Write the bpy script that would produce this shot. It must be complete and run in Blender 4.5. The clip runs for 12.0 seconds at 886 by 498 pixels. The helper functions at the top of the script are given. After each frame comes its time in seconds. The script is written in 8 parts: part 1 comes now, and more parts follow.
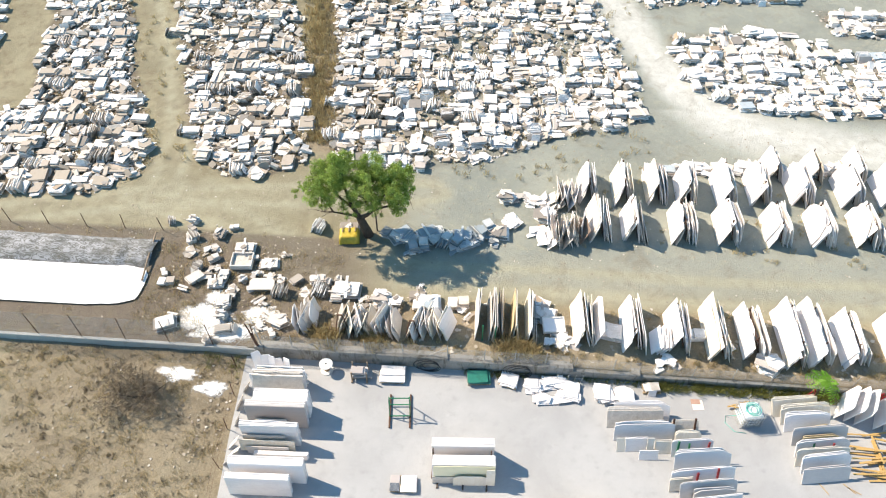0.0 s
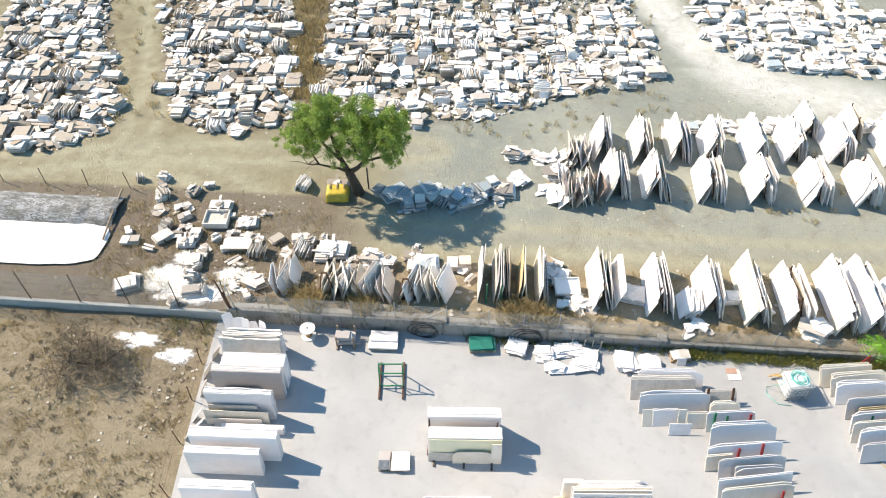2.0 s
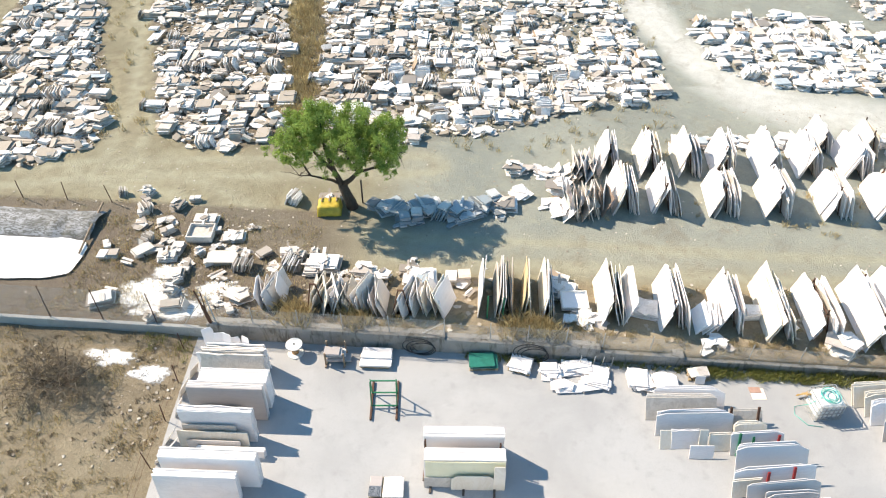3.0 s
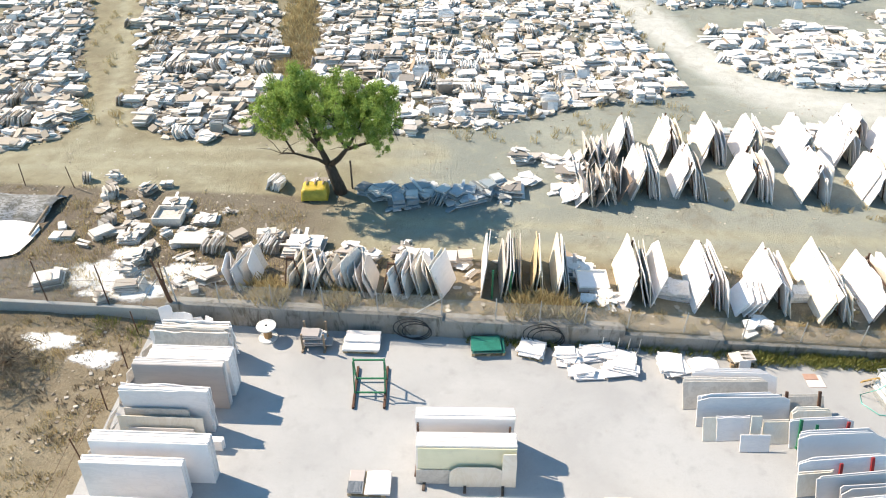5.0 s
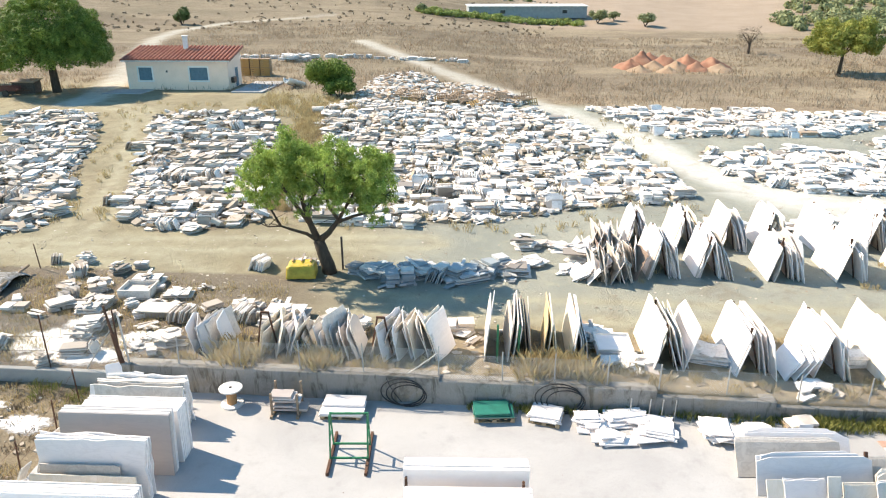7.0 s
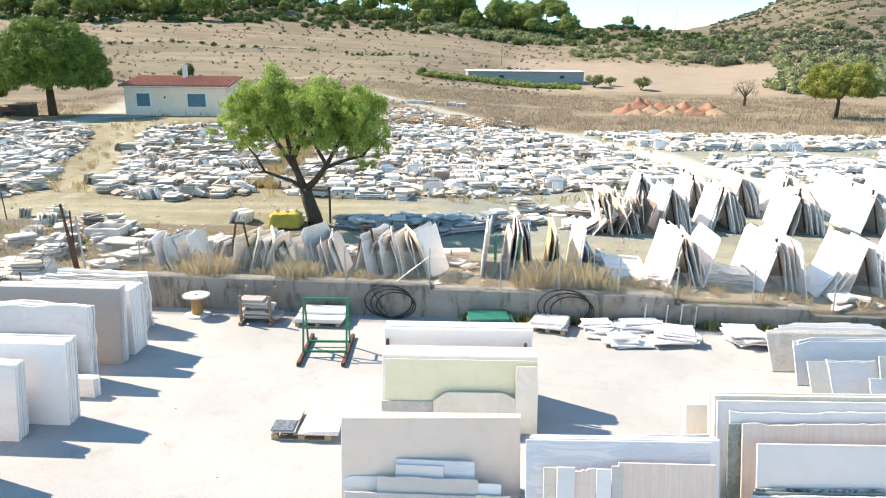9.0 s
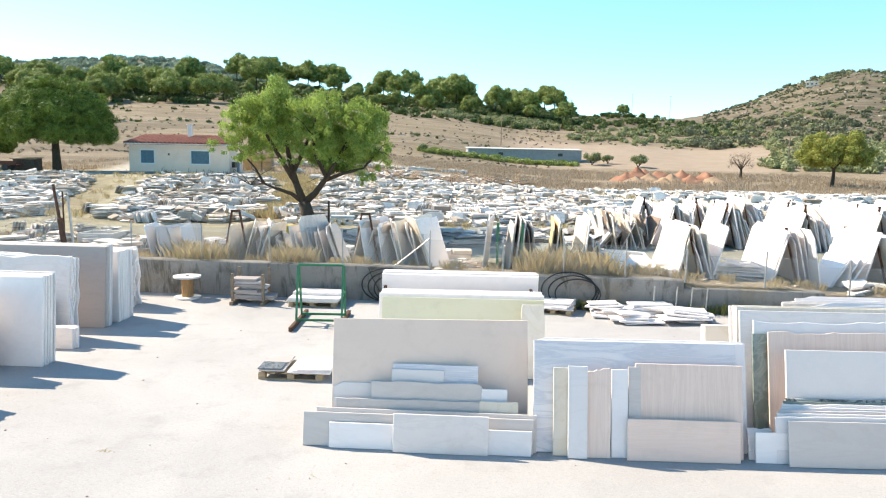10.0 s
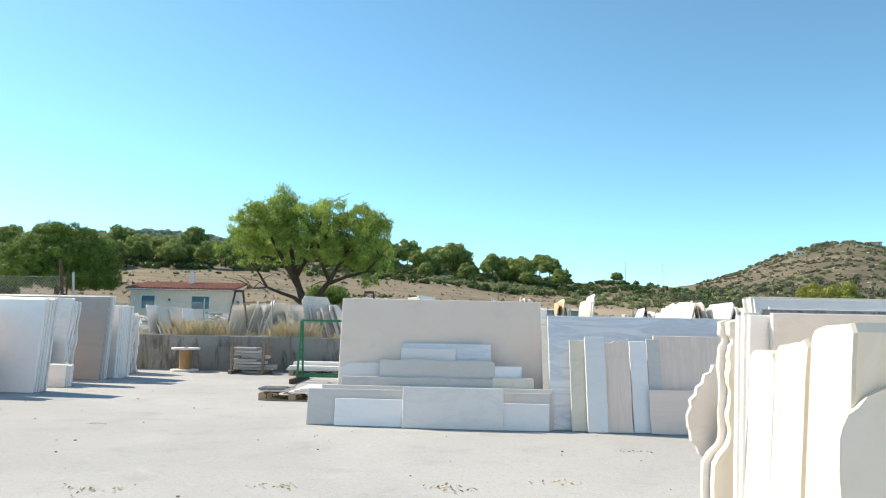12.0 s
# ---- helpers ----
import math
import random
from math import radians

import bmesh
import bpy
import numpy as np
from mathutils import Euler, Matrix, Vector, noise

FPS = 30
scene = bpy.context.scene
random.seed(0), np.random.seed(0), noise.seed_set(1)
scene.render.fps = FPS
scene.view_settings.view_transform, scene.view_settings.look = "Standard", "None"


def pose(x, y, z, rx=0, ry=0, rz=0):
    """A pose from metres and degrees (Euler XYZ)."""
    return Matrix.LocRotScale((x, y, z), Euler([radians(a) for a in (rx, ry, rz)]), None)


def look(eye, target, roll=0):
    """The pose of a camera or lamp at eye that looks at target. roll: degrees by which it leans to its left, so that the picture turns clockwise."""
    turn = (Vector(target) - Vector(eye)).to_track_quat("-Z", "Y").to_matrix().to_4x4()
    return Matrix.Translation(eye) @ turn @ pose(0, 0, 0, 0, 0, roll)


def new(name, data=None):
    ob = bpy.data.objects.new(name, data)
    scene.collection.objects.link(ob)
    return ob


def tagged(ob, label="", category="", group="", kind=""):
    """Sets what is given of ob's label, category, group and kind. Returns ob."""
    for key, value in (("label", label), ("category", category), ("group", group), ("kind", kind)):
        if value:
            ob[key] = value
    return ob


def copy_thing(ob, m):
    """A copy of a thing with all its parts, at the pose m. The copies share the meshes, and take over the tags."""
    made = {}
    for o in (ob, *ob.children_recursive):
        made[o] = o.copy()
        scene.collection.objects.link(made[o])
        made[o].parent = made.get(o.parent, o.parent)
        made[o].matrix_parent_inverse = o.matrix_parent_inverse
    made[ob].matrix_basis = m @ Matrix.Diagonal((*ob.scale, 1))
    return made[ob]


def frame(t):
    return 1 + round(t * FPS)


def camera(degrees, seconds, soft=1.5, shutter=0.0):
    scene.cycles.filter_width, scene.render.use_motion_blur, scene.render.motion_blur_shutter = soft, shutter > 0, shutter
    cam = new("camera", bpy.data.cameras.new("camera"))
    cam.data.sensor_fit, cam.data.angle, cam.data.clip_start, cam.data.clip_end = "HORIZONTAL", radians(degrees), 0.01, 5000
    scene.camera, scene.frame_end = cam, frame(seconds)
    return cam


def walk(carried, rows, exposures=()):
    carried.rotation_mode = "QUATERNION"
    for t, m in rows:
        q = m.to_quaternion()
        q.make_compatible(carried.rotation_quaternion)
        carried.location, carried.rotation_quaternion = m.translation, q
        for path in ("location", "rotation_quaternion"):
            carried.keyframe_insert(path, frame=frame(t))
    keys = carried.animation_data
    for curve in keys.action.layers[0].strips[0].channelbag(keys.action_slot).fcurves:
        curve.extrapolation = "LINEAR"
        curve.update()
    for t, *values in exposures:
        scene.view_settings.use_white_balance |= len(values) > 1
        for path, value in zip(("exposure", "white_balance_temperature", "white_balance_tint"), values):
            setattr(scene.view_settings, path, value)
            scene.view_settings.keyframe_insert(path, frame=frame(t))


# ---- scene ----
cam = camera(64.05, 12.0, soft=1.1)
PATH = [
    (0, pose(-0.501, -1.657, 34.931, 41.19, 0, 4.32)),
    (0.5, pose(-0.494, -1.527, 33.417, 41.11, 0, 4.39)),
    (1, pose(-0.477, -1.401, 31.920, 41.03, 0, 4.45)),
    (1.5, pose(-0.450, -1.251, 30.401, 40.90, 0, 4.41)),
    (2, pose(-0.418, -1.101, 28.889, 42.84, 0, 4.43)),
    (2.5, pose(-0.374, -1.000, 27.347, 44.99, 0, 4.39)),
    (3, pose(-0.334, -0.907, 25.767, 47.12, 0, 4.41)),
    (4.8, pose(-0.225, -0.640, 20.110, 53.10, 0, 4.51)),
    (5, pose(-0.218, -0.587, 19.447, 53.49, 0, 4.53)),
    (5.5, pose(-0.179, -0.424, 17.980, 55.06, 0, 4.64)),
    (6, pose(-0.130, -0.279, 16.458, 61.38, 0, 4.67)),
    (6.5, pose(-0.084, -0.289, 14.845, 68.24, 0, 4.69)),
    (7, pose(-0.063, -0.268, 13.259, 68.96, 0, 4.75)),
    (7.2, pose(-0.036, -0.190, 12.660, 69.40, 0, 4.77)),
    (8.8, pose(0.098, 0.015, 7.825, 74.20, -0.39, 4.77)),
    (9, pose(0.127, 0.047, 7.169, 75.63, -0.55, 4.81)),
    (9.5, pose(0.154, 0.081, 5.616, 79.10, -0.88, 4.80)),
    (10, pose(0.119, 0.097, 4.122, 82.57, -1.10, 4.84)),
    (10.5, pose(0.051, 0.101, 2.988, 86.01, -1.10, 4.82)),
    (11, pose(0.002, 0.086, 2.219, 89.37, -1.10, 4.72)),
    (11.5, pose(-0.019, 0.030, 1.720, 92.70, -1.10, 4.63)),
    (12, pose(-0.024, 0.020, 1.326, 96.35, -1.10, 4.60)),
]
walk(cam, PATH, exposures=[(0, 0.69, 7400, 12), (5.0, 0.71, 7500, 12), (7.0, 0.92, 7650, 13), (9.0, 1.03, 7700, 13), (10.0, 0.96, 7650, 13), (11.0, 0.75, 7600, 11), (12.0, 0.57, 7550, 9)])

# ---- world and sun ----
SUN = Vector((-1.05, 0.42, 1.0)).normalized()
world = bpy.data.worlds.new("sky")
scene.world = world
world.use_nodes = True
wn = world.node_tree.nodes
sky = wn.new("ShaderNodeTexSky")
sky.sky_type = "NISHITA"
sky.sun_disc = False
sky.sun_elevation = math.asin(SUN.z)
sky.sun_rotation = math.atan2(SUN.x, SUN.y)
sky.altitude = 2200
sky.air_density, sky.dust_density, sky.ozone_density = 0.9, 0.8, 1.3
wn["Background"].inputs["Strength"].default_value = 0.18
tint = wn.new("ShaderNodeMix")
tint.data_type, tint.blend_type = "RGBA", "MULTIPLY"
tint.inputs[0].default_value = 1.0
tint.inputs[7].default_value = (0.595, 0.965, 1.0, 1)
world.node_tree.links.new(sky.outputs[0], tint.inputs[6])
world.node_tree.links.new(tint.outputs[2], wn["Background"].inputs[0])
sun_data = bpy.data.lights.new("sun", "SUN")
sun_data.energy, sun_data.angle, sun_data.color = 4.8, radians(0.55), (1.0, 0.93, 0.83)
sun = new("sun", sun_data)
sun.matrix_world = look(SUN * 80, (0, 0, 0))

R = random.Random(7)


# ---- materials ----
def nodes_of(name):
    m = bpy.data.materials.new(name)
    m.use_nodes = True
    t = m.node_tree
    return m, t, t.nodes["Principled BSDF"]


def node(t, kind, **inputs):
    n = t.nodes.new(kind)
    for k, v in inputs.items():
        n.inputs[k.replace("_", " ")].default_value = v
    return n


def blend(t, fac, a, b, mode="MIX"):
    n = t.nodes.new("ShaderNodeMix")
    n.data_type, n.blend_type = "RGBA", mode
    for sock, v in ((n.inputs[0], fac), (n.inputs[6], a), (n.inputs[7], b)):
        if isinstance(v, bpy.types.NodeSocket):
            t.links.new(v, sock)
        else:
            sock.default_value = (*v, 1) if isinstance(v, tuple) and len(v) == 3 else v
    return n.outputs[2]


def ramp(t, src, lo, hi, a=0.0, b=1.0):
    n = t.nodes.new("ShaderNodeMapRange")
    n.interpolation_type = "SMOOTHSTEP"
    for i, v in enumerate((lo, hi, a, b)):
        n.inputs[i + 1].default_value = v
    t.links.new(src, n.inputs[0])
    return n.outputs[0]


def coords(t, scale=(1, 1, 1), seeded=True, generated=False):
    c = t.nodes.new("ShaderNodeTexCoord")
    mp = t.nodes.new("ShaderNodeMapping")
    mp.inputs["Scale"].default_value = scale
    t.links.new(c.outputs["Object"], mp.inputs[0])
    if seeded:
        info = t.nodes.new("ShaderNodeObjectInfo")
        mul = t.nodes.new("ShaderNodeMath")
        mul.operation = "MULTIPLY"
        mul.inputs[1].default_value = 37.0
        t.links.new(info.outputs["Random"], mul.inputs[0])
        t.links.new(mul.outputs[0], mp.inputs["Location"])
    return mp.outputs[0]


def noise_of(t, vec, scale, detail=4.0, rough=0.55, distort=0.0):
    n = node(t, "ShaderNodeTexNoise", Scale=scale, Detail=detail, Roughness=rough, Distortion=distort)
    t.links.new(vec, n.inputs["Vector"])
    return n.outputs["Fac"]


def bump(t, bsdf, src, strength, dist=0.02):
    b = node(t, "ShaderNodeBump", Strength=strength, Distance=dist)
    t.links.new(src, b.inputs["Height"])
    t.links.new(b.outputs[0], bsdf.inputs["Normal"])


def vary(t, col, island, lo=0.8, hi=1.1):
    """Brightness of a piece by its own random number."""
    if island:
        src = t.nodes.new("ShaderNodeNewGeometry").outputs["Random Per Island"]
    else:
        src = t.nodes.new("ShaderNodeObjectInfo").outputs["Random"]
    k = t.nodes.new("ShaderNodeMapRange")
    k.inputs[3].default_value, k.inputs[4].default_value = lo, hi
    t.links.new(src, k.inputs[0])
    mul = t.nodes.new("ShaderNodeVectorMath")
    mul.operation = "SCALE"
    t.links.new(col, mul.inputs[0])
    t.links.new(k.outputs[0], mul.inputs["Scale"])
    return mul.outputs[0], src


def stone(name, base, vein, amount=0.4, scale=(1, 1, 1), vscale=2.5, rough=0.45, dirt=(0.5, 0.45, 0.36), dirt_amt=0.25, lo=0.88, hi=1.06, island=False, tint=None):
    """Cut stone: soft clouds, thin veins drawn out along the grain, dust and stains."""
    m, t, b = nodes_of(name)
    base, vein = ((c[0], c[1] * 0.975, c[2] * 0.955) for c in (base, vein))
    v = coords(t, scale, seeded=not island)
    cloud = noise_of(t, v, vscale * 0.6, 5, 0.6, 0.6)
    line = noise_of(t, v, vscale, 7, 0.62, 1.4)
    near = t.nodes.new("ShaderNodeMath")
    near.operation = "SUBTRACT"
    near.inputs[1].default_value = 0.5
    t.links.new(line, near.inputs[0])
    ab = t.nodes.new("ShaderNodeMath")
    ab.operation = "ABSOLUTE"
    t.links.new(near.outputs[0], ab.inputs[0])
    veins = ramp(t, ab.outputs[0], 0.0, 0.07, amount, 0.0)
    col = blend(t, ramp(t, cloud, 0.35, 0.7, 0.0, amount * 0.8), base, vein)
    col = blend(t, veins, col, vein)
    if tint:
        col = blend(t, ramp(t, noise_of(t, v, 1.1, 3), 0.5, 0.72, 0, 0.8), col, tint)
    flat = coords(t, (1, 1, 1), seeded=not island)
    grime = noise_of(t, flat, 3.1, 6, 0.65)
    col = blend(t, ramp(t, grime, 0.52, 0.8, 0.0, dirt_amt), col, dirt)
    col, _ = vary(t, col, island, lo, hi)
    t.links.new(col, b.inputs["Base Color"])
    b.inputs["Roughness"].default_value = rough
    bump(t, b, noise_of(t, flat, 38, 6, 0.7), 0.25, 0.01)
    return m


def rubble(name, tones, island):
    """Weathered offcuts: each piece takes one of a few tones."""
    m, t, b = nodes_of(name)
    v = coords(t, (1, 1, 1), seeded=False)
    if island:
        src = t.nodes.new("ShaderNodeNewGeometry").outputs["Random Per Island"]
    else:
        src = t.nodes.new("ShaderNodeObjectInfo").outputs["Random"]
    cr = t.nodes.new("ShaderNodeValToRGB")
    cr.color_ramp.interpolation = "CONSTANT"
    els = cr.color_ramp.elements
    tones = [(p, (c[0], c[1] * 0.97, c[2] * 0.945)) for p, c in tones]
    els[0].position, els[0].color = 0.0, (*tones[0][1], 1)
    els[1].position, els[1].color = tones[1][0], (*tones[1][1], 1)
    for p, c in tones[2:]:
        e = els.new(p)
        e.color = (*c, 1)
    t.links.new(src, cr.inputs[0])
    col = blend(t, ramp(t, noise_of(t, v, 3.0, 6, 0.7), 0.48, 0.74, 0, 0.42), cr.outputs[0], (0.40, 0.34, 0.27))
    col = blend(t, ramp(t, noise_of(t, v, 24.0, 4, 0.7), 0.5, 0.75, 0, 0.45), col, (0.3, 0.28, 0.25))
    strata = noise_of(t, coords(t, (1.5, 1.5, 22), seeded=False), 2.0, 4, 0.7)
    col = blend(t, ramp(t, strata, 0.54, 0.66, 0, 0.35), col, (0.26, 0.23, 0.19))
    t.links.new(col, b.inputs["Base Color"])
    b.inputs["Roughness"].default_value = 0.75
    bump(t, b, noise_of(t, v, 30, 5, 0.7), 0.4, 0.015)
    return m


def plain(name, a, b_col, scale=6.0, rough=0.6, metal=0.0, bumps=0.2, stretch=(1, 1, 1), spot=None):
    m, t, b = nodes_of(name)
    v = coords(t, stretch)
    col = blend(t, ramp(t, noise_of(t, v, scale, 5, 0.6), 0.3, 0.7), a, b_col)
    col = blend(t, ramp(t, noise_of(t, v, scale * 7, 4, 0.7), 0.45, 0.8, 0, 0.35), col, spot or tuple(c * 0.55 for c in a))
    t.links.new(col, b.inputs["Base Color"])
    b.inputs["Roughness"].default_value, b.inputs["Metallic"].default_value = rough, metal
    bump(t, b, noise_of(t, v, scale * 5, 5, 0.7), bumps, 0.01)
    return m


def leafy(name, a, c, trans=0.25):
    m, t, b = nodes_of(name)
    src = t.nodes.new("ShaderNodeNewGeometry").outputs["Random Per Island"]
    v = coords(t, (1, 1, 1), seeded=False)
    col = blend(t, src, a, c)
    col = blend(t, ramp(t, noise_of(t, v, 0.9, 3), 0.4, 0.7, 0, 0.6), col, tuple(min(1, x * 1.35) for x in c))
    t.links.new(col, b.inputs["Base Color"])
    b.inputs["Roughness"].default_value = 0.6
    b.inputs["Specular IOR Level"].default_value = 0.2
    tr = t.nodes.new("ShaderNodeBsdfTranslucent")
    t.links.new(col, tr.inputs[0])
    mix = t.nodes.new("ShaderNodeMixShader")
    mix.inputs[0].default_value = trans
    out = t.nodes["Material Output"]
    t.links.new(b.outputs[0], mix.inputs[1])
    t.links.new(tr.outputs[0], mix.inputs[2])
    t.links.new(mix.outputs[0], out.inputs[0])
    return m


WHITE = stone("white_marble", (0.91, 0.88, 0.87), (0.73, 0.71, 0.715), 0.3, (0.6, 1, 2.2), 1.6, 0.4)
PURE = stone("bright_white_marble", (0.90, 0.875, 0.87), (0.80, 0.785, 0.79), 0.2, (1, 1, 1), 1.2, 0.35, dirt_amt=0.12)
GREY = stone("grey_marble", (0.675, 0.645, 0.63), (0.545, 0.525, 0.525), 0.35, (0.5, 1, 1.6), 1.8, 0.4)
BEIGE = stone("beige_limestone", (0.87, 0.72, 0.625), (0.80, 0.65, 0.555), 0.25, (0.9, 1, 0.9), 1.0, 0.5, lo=0.96, hi=1.04)
TAUPE = stone("warm_grey_marble", (0.70, 0.665, 0.645), (0.59, 0.56, 0.545), 0.3, (0.4, 1, 2.0), 1.5, 0.45)
DUSK = stone("dusky_grey_marble", (0.47, 0.43, 0.415), (0.39, 0.36, 0.35), 0.3, (0.4, 1, 2.0), 1.5, 0.45)
WOODVEIN = stone("straight_veined_marble", (0.90, 0.745, 0.665), (0.77, 0.62, 0.55), 0.5, (4.5, 4.5, 0.22), 2.2, 0.45, lo=0.95, hi=1.05)
CROSSVEIN = stone("cross_veined_marble", (0.90, 0.735, 0.66), (0.81, 0.66, 0.59), 0.45, (0.3, 4, 4.5), 2.0, 0.45, lo=0.95, hi=1.05)
BLUE = stone("blue_grey_marble", (0.86, 0.87, 0.90), (0.57, 0.61, 0.69), 0.6, (0.35, 1, 2.6), 1.5, 0.35, dirt_amt=0.1, lo=0.96, hi=1.05)
PALEBLUE = stone("pale_blue_marble", (0.90, 0.895, 0.91), (0.80, 0.805, 0.83), 0.35, (0.6, 1, 1.4), 1.4, 0.35, dirt_amt=0.1)
YELLOW = stone("pale_yellow_marble", (0.80, 0.77, 0.56), (0.72, 0.69, 0.48), 0.3, (0.5, 1, 1.5), 1.3, 0.45)
GREEN = stone("green_marble", (0.16, 0.22, 0.20), (0.34, 0.40, 0.37), 0.6, (1, 1, 1), 3.0, 0.3)
DARK = stone("dark_granite", (0.035, 0.045, 0.06), (0.30, 0.33, 0.36), 0.75, (1, 1, 1), 26.0, 0.25, dirt_amt=0.08)
BROWN = stone("brown_stone", (0.33, 0.25, 0.20), (0.20, 0.14, 0.11), 0.4, (1, 1, 1), 2.0, 0.5)
OCHRE = stone("ochre_stone", (0.66, 0.54, 0.34), (0.50, 0.38, 0.20), 0.4, (1, 1, 1), 2.0, 0.55)
CREAM = stone("cream_marble", (0.84, 0.80, 0.715), (0.68, 0.60, 0.46), 0.35, (1.2, 1, 0.6), 1.4, 0.45, tint=(0.82, 0.73, 0.62))
GOLDEN = stone("golden_white_marble", (0.93, 0.87, 0.78), (0.84, 0.72, 0.57), 0.4, (0.8, 1, 0.5), 1.1, 0.45, tint=(0.80, 0.66, 0.50), dirt_amt=0.15)
WEATHERED = stone("weathered_marble", (0.72, 0.68, 0.62), (0.50, 0.46, 0.42), 0.5, (1, 1, 1), 2.4, 0.65, dirt=(0.38, 0.31, 0.23), dirt_amt=0.6, lo=0.8, hi=1.15)
BLACKVEIN = stone("black_veined_marble", (0.70, 0.68, 0.62), (0.05, 0.05, 0.05), 0.9, (0.8, 1, 1.3), 2.6, 0.4)
# stained white, kept dull for the slab ends that face the sun
STAINED_SUNLIT = stone("sunlit_end_stained_marble", (0.74, 0.73, 0.71), (0.66, 0.62, 0.56), 0.3, (1, 2.0, 0.5), 1.6, 0.5, dirt=(0.70, 0.60, 0.46), dirt_amt=0.3)
OCHREEDGE = stone("golden_cut_edge", (0.76, 0.71, 0.62), (0.66, 0.55, 0.38), 0.3, (1, 1, 1), 3.0, 0.6)
SPLIT = stone("rough_split_edge", (0.76, 0.72, 0.64), (0.58, 0.50, 0.38), 0.5, (1, 1, 1), 5.0, 0.85, dirt_amt=0.5)

TONES = [(0, (0.87, 0.86, 0.85)), (0.30, (0.76, 0.74, 0.72)), (0.44, (0.60, 0.55, 0.50)), (0.50, (0.88, 0.88, 0.87)), (0.72, (0.50, 0.46, 0.43)), (0.79, (0.68, 0.60, 0.52)), (0.85, (0.26, 0.24, 0.22)), (0.895, (0.86, 0.85, 0.84)), (0.955, (0.38, 0.29, 0.21)), (0.98, (0.42, 0.50, 0.56))]
DULL_TONES = [(0, (0.78, 0.75, 0.72)), (0.22, (0.46, 0.40, 0.34)), (0.44, (0.82, 0.80, 0.78)), (0.58, (0.40, 0.35, 0.29)), (0.72, (0.66, 0.60, 0.53)), (0.86, (0.22, 0.20, 0.175)), (0.92, (0.82, 0.81, 0.79))]
DULL, DULLS = rubble("dull_offcut_stone", DULL_TONES, False), rubble("dull_offcut_stones", DULL_TONES, True)
OFFCUT = rubble("offcut_stone", TONES, False)
OFFCUTS = rubble("offcut_stones", TONES, True)
# offcut tones turned bluer and darker to carry the tree's shade
SHADY = rubble("shade_blue_offcut_stone", [(0, (0.36, 0.43, 0.48)), (0.3, (0.52, 0.56, 0.58)), (0.5, (0.17, 0.20, 0.22)), (0.65, (0.28, 0.34, 0.38)), (0.85, (0.62, 0.62, 0.60))], False)
WARM = rubble("brownish_offcut_stone", [(0, (0.68, 0.65, 0.61)), (0.25, (0.42, 0.375, 0.33)), (0.45, (0.80, 0.79, 0.78)), (0.62, (0.28, 0.25, 0.22)), (0.78, (0.62, 0.585, 0.55))], False)

TIMBER = plain("pale_timber", (0.48, 0.36, 0.22), (0.36, 0.26, 0.16), 5, 0.75, 0, 0.4, (1, 1, 9))
OLDTIMBER = plain("old_timber", (0.34, 0.25, 0.17), (0.22, 0.16, 0.11), 5, 0.8, 0, 0.4, (1, 1, 6))
ORANGE_TIMBER = plain("orange_timber", (0.55, 0.36, 0.14), (0.46, 0.28, 0.10), 5, 0.7, 0, 0.3, (8, 1, 1))
GREENPAINT = plain("green_painted_steel", (0.015, 0.20, 0.09), (0.012, 0.15, 0.07), 8, 0.45, 0.0, 0.15)
OLDRED = plain("rusted_red_steel", (0.17, 0.05, 0.04), (0.10, 0.05, 0.035), 6, 0.7, 0.2, 0.3)
REDPAINT = plain("red_painted_steel", (0.38, 0.03, 0.03), (0.28, 0.03, 0.03), 8, 0.5, 0.0, 0.15)
RUST = plain("rusty_steel", (0.16, 0.08, 0.05), (0.09, 0.05, 0.035), 9, 0.75, 0.4, 0.4)
STEEL = plain("galvanised_steel", (0.50, 0.50, 0.49), (0.38, 0.38, 0.37), 10, 0.5, 0.35, 0.1)
DARKWOOD = plain("dark_bearer_wood", (0.12, 0.09, 0.07), (0.07, 0.05, 0.04), 6, 0.8, 0, 0.3)
RUBBER = plain("black_rubber_hose", (0.012, 0.012, 0.013), (0.03, 0.03, 0.03), 8, 0.5, 0, 0.1)
TEALHOSE = plain("turquoise_hose", (0.10, 0.48, 0.40), (0.14, 0.55, 0.46), 8, 0.4, 0, 0.1)
CAGE = plain("white_plastic_tank", (0.74, 0.76, 0.75), (0.66, 0.68, 0.67), 5, 0.45, 0, 0.1)
TARPYELLOW = plain("yellow_tarpaulin", (0.58, 0.43, 0.05), (0.44, 0.31, 0.03), 4, 0.5, 0, 0.5)
BARK = plain("tree_bark", (0.085, 0.06, 0.042), (0.05, 0.035, 0.025), 9, 0.9, 0, 0.8, (1, 1, 0.35))
PAINTWALL = plain("cream_house_paint", (0.94, 0.71, 0.575), (0.88, 0.66, 0.53), 1.2, 0.85, 0, 0.1, spot=(0.62, 0.5, 0.41))
WHITEPAINT = plain("white_paint", (0.80, 0.79, 0.76), (0.74, 0.73, 0.70), 4, 0.6, 0, 0.05, spot=(0.66, 0.64, 0.6))
BLUEWOOD = plain("blue_shutter_paint", (0.09, 0.19, 0.25), (0.07, 0.15, 0.20), 4, 0.5, 0, 0.05)
TILE = plain("red_roof_tile", (0.36, 0.13, 0.08), (0.24, 0.075, 0.05), 2.5, 0.8, 0, 0.3, spot=(0.42, 0.24, 0.17))
